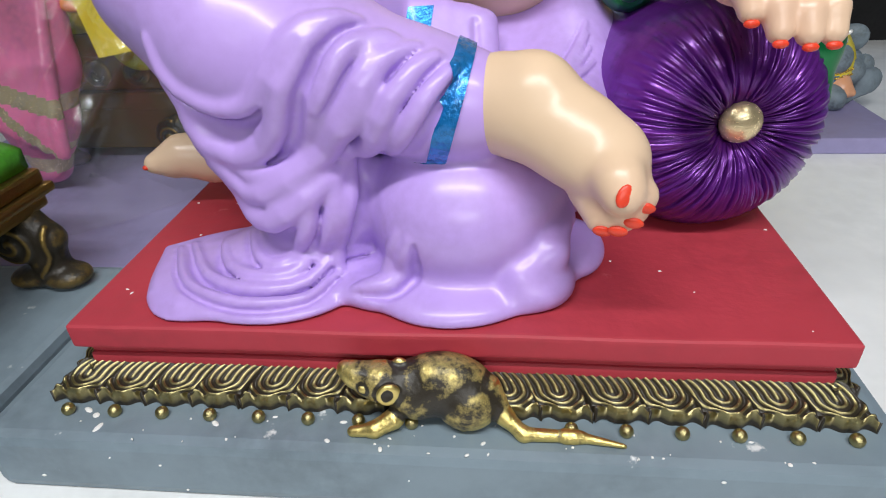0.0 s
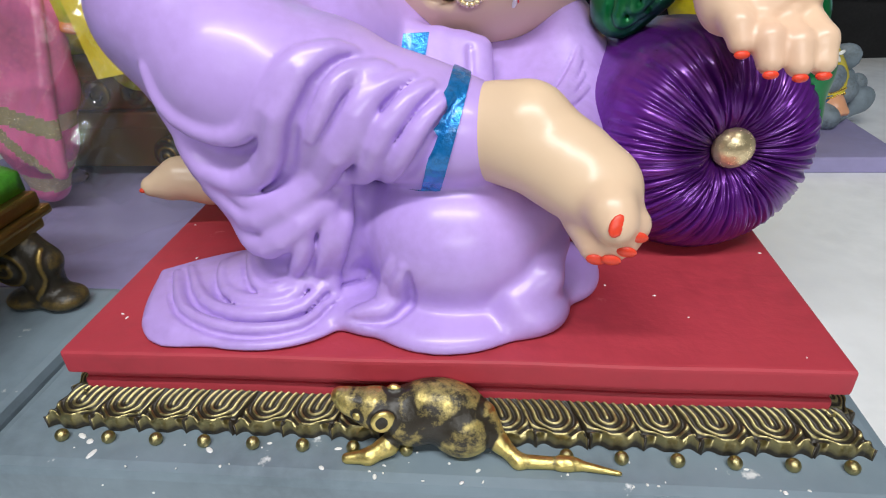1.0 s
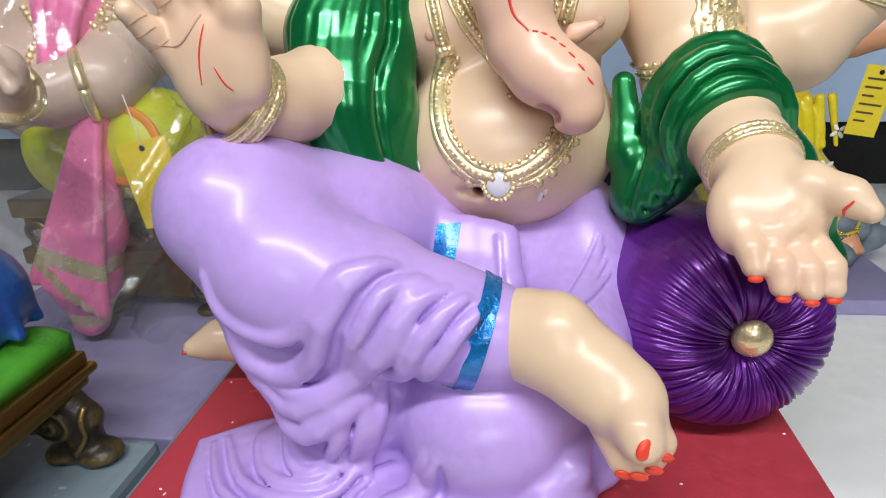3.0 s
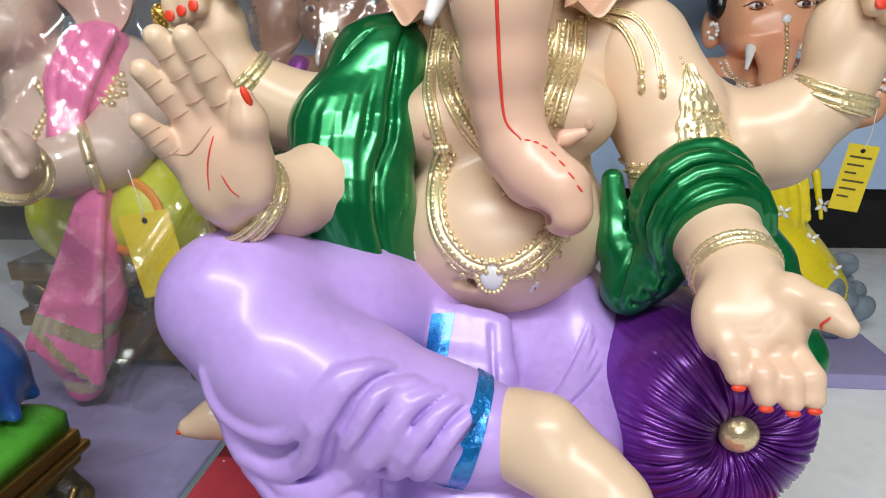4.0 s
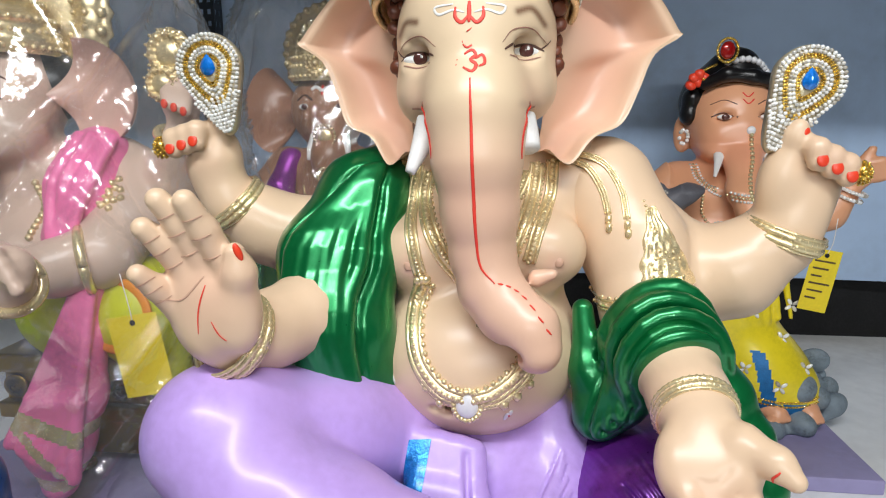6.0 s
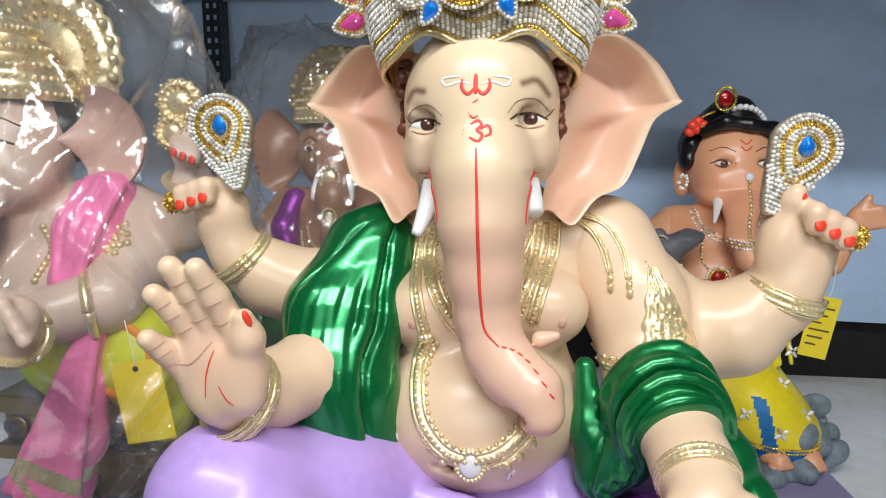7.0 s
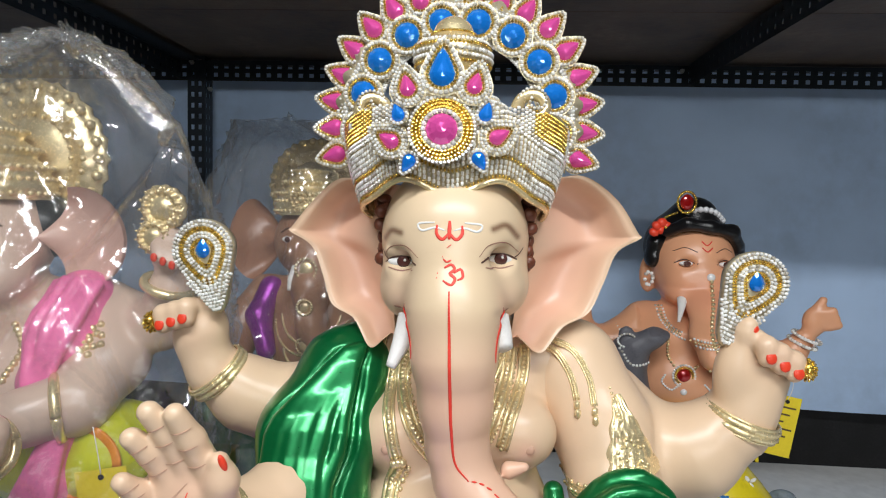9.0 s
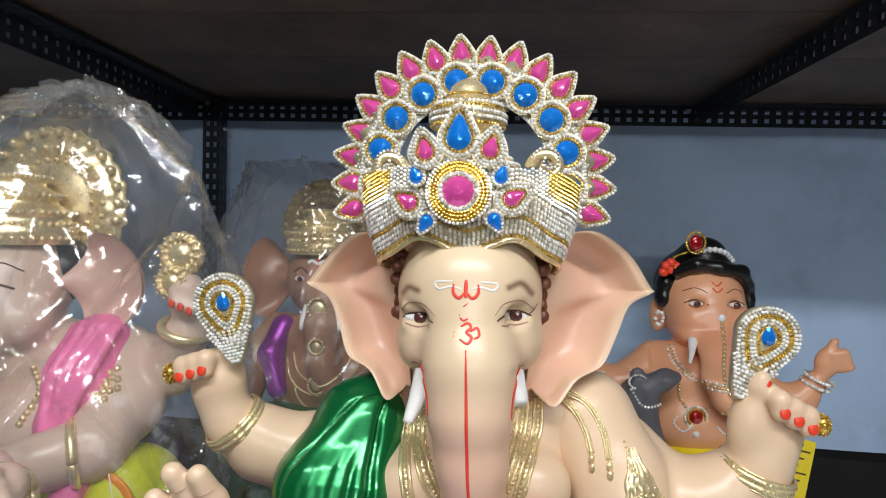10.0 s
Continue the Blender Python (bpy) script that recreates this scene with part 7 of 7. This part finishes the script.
    for i in range(14):
        p = c.front([(-0.397 + 0.014 * math.cos(i * 2.4) * math.sqrt(i / 14), 0.290 + 0.018 * math.sin(i * 2.4) * math.sqrt(i / 14))], 0.2)
        beads(st, p, 0.005, GOLD)
    for cc, ax, r in (((-0.412, 0.345, 0.222), (-0.8, -0.5, -0.1), 0.034), ((-0.318, 0.402, 0.352), (0.3, -0.2, 0.9), 0.027), ((-0.378, 0.202, 0.236), (0.7, -0.4, 0.4), 0.026)):
        qq = np.array(Vector(ax).normalized().to_track_quat("Z", "Y").to_matrix())
        tt = np.linspace(0, 2 * np.pi, 41)
        add_tube(st, np.stack([r * np.cos(tt), r * np.sin(tt), 0 * tt], 1) @ qq.T + np.array(cc), 0.0055, GOLD, 8)
    for i in range(4):
        v, f = orb((-0.501, 0.297, 0.222 - 0.009 * i), (0.003, 0.005, 0.0035), None, 8, 6)
        st.add(v, f, RED_NAIL)
    for i in range(3):
        v, f = orb((-0.314 + 0.010 * i, 0.361, 0.387 - 0.004 * i), (0.004, 0.0015, 0.005), None, 8, 6)
        st.add(v, f, RED_NAIL)
    for cx in (-0.545,):
        p = c.front(spline([(-0.545, 0.418), (-0.530, 0.424), (-0.512, 0.414)], 12), 0.2)
        add_tube(st, p, 0.0012, DARK_LINE, 6, 0.4)
        p = c.front(spline([(-0.545, 0.396), (-0.530, 0.400), (-0.515, 0.394)], 12), 0.2)
        add_tube(st, p, 0.0018, DARK_LINE, 6, 0.4)
    st.thing("wrapped_statue", "seated statue with pink shawl and gold halo under clear film", "statue", (-0.47, 0.40, 0.03))


pink_statue()


def carved_throne(name, lo, hi, mat, label, medallions=5):
    """A low carved seat: stepped mouldings, a row of square rosettes and scrolled feet."""
    ob = tagged(new(name), label, "throne")
    cx, cy = (lo[0] + hi[0]) / 2, (lo[1] + hi[1]) / 2
    ob.location = (cx, cy, lo[2])
    w, d, h = hi[0] - lo[0], hi[1] - lo[1], hi[2] - lo[2]
    for nm, z0, z1, inset in (("seat_moulding", 0.84, 1.0, 0.0), ("frieze_band", 0.58, 0.838, 0.008), ("lower_moulding", 0.44, 0.578, 0.0), ("skirt", 0.10, 0.438, 0.016)):
        part(nm, block((w - 2 * inset, d - 2 * inset, h * (z1 - z0)), 0.003), mat, ob).location = (0, 0, h * z0)
    for i in range(medallions):
        s = Sheaf()
        x = -w / 2 + w * (i + 0.5) / medallions
        v, f = orb((0, 0, 0), (w / medallions * 0.36, 0.004, h * 0.10))
        s.add(v, f, mat)
        t = np.linspace(0, 6, 24)
        add_tube(s, np.stack([0.0016 * t * np.cos(t), np.full(24, -0.004), 0.0016 * t * np.sin(t)], 1), 0.0013, mat, 6)
        r = s.thing("rosette")
        r.parent, r.location = ob, (x, -d / 2 + 0.006, h * 0.71)
    return ob, w, d, h


def scroll_leg(mat, size):
    """A thick volute over a flared foot, with a spiral ridge on its face."""
    c = Clay(0.10 * size)
    c.ball((-0.04 * size, 0, 0.64 * size), (0.34 * size, 0.24 * size, 0.33 * size))
    c.limb((0.12 * size, 0, 0.86 * size, 0.17 * size), (0.30 * size, 0, 0.62 * size, 0.16 * size), (0.20 * size, 0, 0.34 * size, 0.18 * size), (0.12 * size, 0, 0.16 * size, 0.16 * size))
    c.ball((0.36 * size, -0.02 * size, 0.13 * size), (0.28 * size, 0.24 * size, 0.14 * size))
    c.ball((-0.10 * size, 0, 0.11 * size), (0.26 * size, 0.24 * size, 0.12 * size))
    t = np.linspace(0.5, 4.6 * np.pi, 60)
    rad = size * 0.022 * t
    p = c.front(np.stack([-0.04 * size - rad * np.cos(t), 0.64 * size + rad * np.sin(t)], 1), -size, 60)
    keep = p[:, 1] < 0.2 * size
    c.cord(p[keep], np.full(keep.sum(), 0.035 * size), 0.02 * size)
    c.cord(c.front(spline([(0.36 * size, 0.80 * size), (0.34 * size, 0.45 * size), (0.20 * size, 0.22 * size)], 14), -size), np.full(14, 0.035 * size), 0.02 * size)
    s = Sheaf()
    v, f = c.skin(size * 0.022)
    return s.add(v, f, mat).mesh("scroll_leg")


th, w, d, h = carved_throne("carved_throne", (-0.60, 0.400, -0.070), (-0.315, 0.60, 0.085), ANTIQUE_DARK, "dark gold carved throne under the wrapped statue", 6)
leg = scroll_leg(ANTIQUE_DARK, 0.060)
for x, z in ((0.10, 0), (-0.06, 0)):
    ob = new("scroll_leg", leg)
    ob.parent, ob.location = th, (x, -d / 2 + 0.004, 0)
s2 = part("board", board_layer((-0.66, 0.165, FLOOR_Z), (-0.278, 0.62, -0.068), 0.004), LILAC_BOARD)
s2.name = "lilac_board"
tagged(s2, "lilac painted board under the carved throne", "board")

# ---- neighbouring grey plinth with its gold scrolled seat, seen at the edge ----
slab("plinth", (-0.80, -0.30, FLOOR_Z), (-0.276, 0.145, -0.052), GREY, 0.007, "", "grey painted plinth with a worn dark seam beside it", "plinth")
seat = tagged(new("gold_seat"), "antique gold carved seat with scrolled legs and a green cover", "seat")
seat.location = (-0.46, 0.03, -0.052)
for k, (z0, z1, grow) in enumerate(((0.062, 0.072, 0.0), (0.0722, 0.080, 0.006), (0.0802, 0.092, 0.002))):
    bm = block((0.29 + 2 * grow, 0.23 + 2 * grow, z1 - z0), 0.003)
    part("moulding", bm, ANTIQUE_DARK, seat).location = (0, -0.01, z0)
leg = scroll_leg(ANTIQUE_DARK, 0.066)
for x, y in ((0.128, 0.088), (0.120, -0.11)):
    ob = new("scroll_leg", leg)
    ob.parent, ob.location = seat, (x, y, 0)
cover = Sheaf()
n = 40
gx, gy = np.meshgrid(np.linspace(-0.15, 0.140, n), np.linspace(-0.13, 0.105, n), indexing="ij")
gz = 0.102 + 0.006 * np.sin(40 * gx) * np.cos(33 * gy) + 0.010 * (1 - np.maximum(np.abs(gx / 0.145), np.abs(gy / 0.12)) ** 6)
cover.add(np.concatenate([np.stack([gx, gy, gz], -1).reshape(-1, 3), np.stack([gx, gy, 0 * gz + 0.0925], -1).reshape(-1, 3)]), np.concatenate([grid_faces(n, n), grid_faces(n, n)[:, ::-1] + n * n]), LEAF_GREEN)
e = np.concatenate([np.arange(n), np.arange(1, n) * n + n - 1, (n - 1) * n + np.arange(n - 2, -1, -1), np.arange(n - 2, -1, -1) * n])
k = np.arange(len(e) - 1)
cover.f.append((np.stack([e[k], e[k + 1], e[k + 1] + n * n, e[k] + n * n], 1), 0))
cv = cover.thing("green_cover", "bright green seat cover")
cv.parent = seat
s = Sheaf()
bl = Clay(0.01)
bl.ball((-0.382, 0.105, 0.096), (0.050, 0.052, 0.046))
for i in range(9):
    a = i * 0.7
    bl.roll((-0.382 + 0.048 * math.cos(a), 0.105 + 0.048 * math.sin(a), 0.070), (-0.382 + 0.030 * math.cos(a), 0.105 + 0.030 * math.sin(a), 0.134), 0.005, 0.003, 0.008)
v, f = bl.skin(0.003)
s.add(v, f, BLUE).thing("blue_bolster", "round glossy blue bolster on the green seat", "cushion", (-0.382, 0.105, 0.052))

# ---- wrapped statue at the back ----
def back_statue():
    st = Sheaf()
    c = Clay(0.02)
    c.ball((-0.255, 0.760, 0.385), (0.062, 0.062, 0.066))
    c.limb((-0.240, 0.715, 0.360, 0.030), (-0.238, 0.695, 0.310, 0.026), (-0.232, 0.685, 0.250, 0.022), (-0.215, 0.680, 0.215, 0.018))
    c.ball((-0.245, 0.770, 0.200), (0.100, 0.080, 0.090))
    c.ball((-0.245, 0.770, 0.280), (0.090, 0.060, 0.050))
    c.limb((-0.330, 0.760, 0.290, 0.036), (-0.370, 0.740, 0.240, 0.032), (-0.365, 0.700, 0.200, 0.028))
    c.limb((-0.160, 0.760, 0.290, 0.036), (-0.120, 0.740, 0.240, 0.032))
    v, f = c.skin(0.004)
    st.add(v, f, SKIN_TAN, np.full(len(v), 0.2))
    for sx in (-1, 1):
        u, t = np.meshgrid(np.linspace(0, 1, 14), np.linspace(0, 1, 24), indexing="ij")
        ang = np.pi * (0.60 - 1.2 * t)
        ex = -0.252 + sx * (0.050 + u * 0.095 * (0.60 + 0.40 * np.cos(ang)))
        ez = 0.385 + u * 0.070 * np.sin(ang)
        ey = 0.755 + 0.022 * np.sin(np.pi * u) + 0.006 * np.sin(9 * t)
        pv = np.stack([ex, ey, ez], -1).reshape(-1, 3)
        gf = grid_faces(14, 24) if sx > 0 else grid_faces(14, 24)[:, ::-1]
        st.add(np.concatenate([pv, pv + (0, 0.006, 0)]), np.concatenate([gf, gf[:, ::-1] + len(pv)]), SKIN_TAN, np.full(2 * len(pv), 0.4))
    tall_crown(st, -0.255, 0.755, 0.430, 0.058, GOLD)
    halo_disc(st, (-0.258, 0.800, 0.480), 0.085, GOLD, n=30)
    t = np.linspace(0, 2 * np.pi, 18, endpoint=False)
    for cx, cz, r in ((-0.240, 0.345, 0.017), (-0.238, 0.285, 0.012), (-0.238, 0.222, 0.014)):
        p = c.front([(cx, cz)], 0.4)[0]
        v, f = orb(p, (r * 0.7, 0.004, r * 0.7))
        st.add(v, f, GOLD)
        beads(st, np.stack([cx + r * np.cos(t), np.full(18, p[1] - 0.002), cz + r * np.sin(t)], 1), 0.0028, GOLD)
    for rr, zc in ((0.050, 0.270), (0.062, 0.262), (0.040, 0.215)):
        a = np.linspace(np.pi * 1.05, np.pi * 1.95, 40)
        p = c.front(np.stack([-0.242 + rr * np.cos(a), zc + rr * np.sin(a)], 1), 0.4)
        beads(st, p, 0.0030, GOLD)
    for ex in (-0.278, -0.222):
        v, f = orb(c.front([(ex, 0.390)], 0.4)[0] + (0, 0.001, 0), (0.010, 0.004, 0.005))
        st.add(v, f, WHITE_PAINT)
        v, f = orb(c.front([(ex, 0.390)], 0.4)[0] + (0, -0.002, 0), (0.005, 0.002, 0.0045))
        st.add(v, f, IRIS)
        p = c.front(spline([(ex - 0.014, 0.400), (ex, 0.408), (ex + 0.014, 0.400)], 10), 0.4)
        add_tube(st, p, 0.0018, DARK_LINE, 6, 0.4)
    for sx in (-1, 1):
        p = c.front(spline([(-0.249, 0.414), (-0.249 + sx * 0.010, 0.420), (-0.249 + sx * 0.018, 0.416)], 10), 0.4)
        add_tube(st, p, 0.0030, WHITE_PAINT, 6, 0.4)
    p = c.front(spline([(-0.249, 0.424), (-0.249, 0.408)], 6), 0.4)
    add_tube(st, p, 0.0018, RED_LINE, 6, 0.4)
    for x, d in ((-0.262, -1), (-0.214, 1)):
        add_tube(st, spline([(x, 0.700, 0.345), (x + d * 0.006, 0.690, 0.325), (x + d * 0.008, 0.686, 0.308)], 8), np.linspace(0.008, 0.003, 8), WHITE_PAINT, 10)
    pu = Clay(0.012)
    pu.limb((-0.318, 0.740, 0.305, 0.020), (-0.330, 0.715, 0.260, 0.020), (-0.312, 0.700, 0.205, 0.016))
    v, f = pu.skin(0.004)
    st.add(v, f, MAGENTA)
    gr = Clay(0.02)
    gr.limb((-0.380, 0.720, 0.120, 0.055), (-0.300, 0.700, 0.110, 0.070), (-0.150, 0.700, 0.110, 0.070))
    for i in range(7):
        gr.limb((-0.40 + 0.03 * i, 0.660, 0.170, 0.008), (-0.38 + 0.03 * i, 0.632, 0.110, 0.008), k=0.008)
    gr.ball((-0.260, 0.740, 0.02), (0.150, 0.110, 0.09))
    v, f = gr.skin(0.005)
    st.add(v, f, GREEN)
    st.thing("wrapped_statue", "tan seated statue with gold halo and violet shawl under clear film", "statue", (-0.255, 0.76, -0.07))


back_statue()
slab("pedestal", (-0.43, 0.63, FLOOR_Z), (-0.09, 0.90, -0.055), GREY, 0.005, "", "grey painted pedestal under the tan statue", "pedestal")


# ---- clear wrapping film ----
def film_bag(name, label, rings, seed, amp):
    """A crumpled open bag: rings of (x, y, z, rx, ry), with sharp random creases."""
    rg = np.array(rings, float)
    nv, na = 150, 260
    r = spline(rg, nv)
    a = np.linspace(0, 2 * np.pi, na, endpoint=False)
    rnd = np.random.RandomState(seed)
    x = r[:, :1] + r[:, 3:4] * np.cos(a)
    y = r[:, 1:2] + r[:, 4:5] * np.sin(a)
    z = r[:, 2:3] + 0 * a
    q = np.linspace(0, 1, nv)[:, None]
    dent = np.zeros((nv, na))
    for k in range(70):
        ang, sl, w, am = rnd.uniform(0, 6.28), rnd.uniform(-5, 5), rnd.uniform(0.04, 0.20), rnd.uniform(-1, 1)
        q0, qs = rnd.uniform(0, 1), rnd.uniform(0.12, 0.45)
        dd = np.abs((a - ang - sl * (q - 0.5) + np.pi) % (2 * np.pi) - np.pi)
        dent += am * np.maximum(0, 1 - dd / w) * np.exp(-((q - q0) / qs) ** 2)
    fine = np.sin(17 * a + 6 * np.sin(9 * q)) * np.sin(23 * q + 3 * np.sin(4 * a)) * 0.12
    x = x + amp * (dent + fine) * np.cos(a)
    y = y + amp * (dent + fine) * np.sin(a)
    z = z + amp * 0.5 * dent
    s = Sheaf()
    s.add(np.stack([x, y, z], -1).reshape(-1, 3), grid_faces(nv, na, wrap_v=True), FILM)
    ob = s.thing(name, label, "plastic film", tuple(rg[0, :3]))
    ob.visible_shadow = False
    return ob


film_bag("plastic_wrap", "crumpled clear plastic film over the statue with the pink shawl", [(-0.50, 0.39, -0.066, 0.225, 0.200), (-0.50, 0.38, 0.10, 0.235, 0.205), (-0.49, 0.38, 0.27, 0.245, 0.195), (-0.48, 0.39, 0.42, 0.205, 0.170), (-0.47, 0.40, 0.54, 0.150, 0.120), (-0.46, 0.40, 0.600, 0.085, 0.060), (-0.445, 0.40, 0.628, 0.035, 0.020), (-0.440, 0.40, 0.636, 0.004, 0.004)], 11, 0.022)
film_bag("plastic_wrap", "clear plastic film over the tan statue at the back", [(-0.26, 0.75, -0.050, 0.165, 0.130), (-0.26, 0.74, 0.10, 0.180, 0.150), (-0.26, 0.74, 0.28, 0.185, 0.140), (-0.26, 0.75, 0.42, 0.170, 0.120), (-0.27, 0.75, 0.53, 0.135, 0.095), (-0.29, 0.75, 0.575, 0.105, 0.040), (-0.30, 0.75, 0.590, 0.095, 0.006)], 23, 0.016)
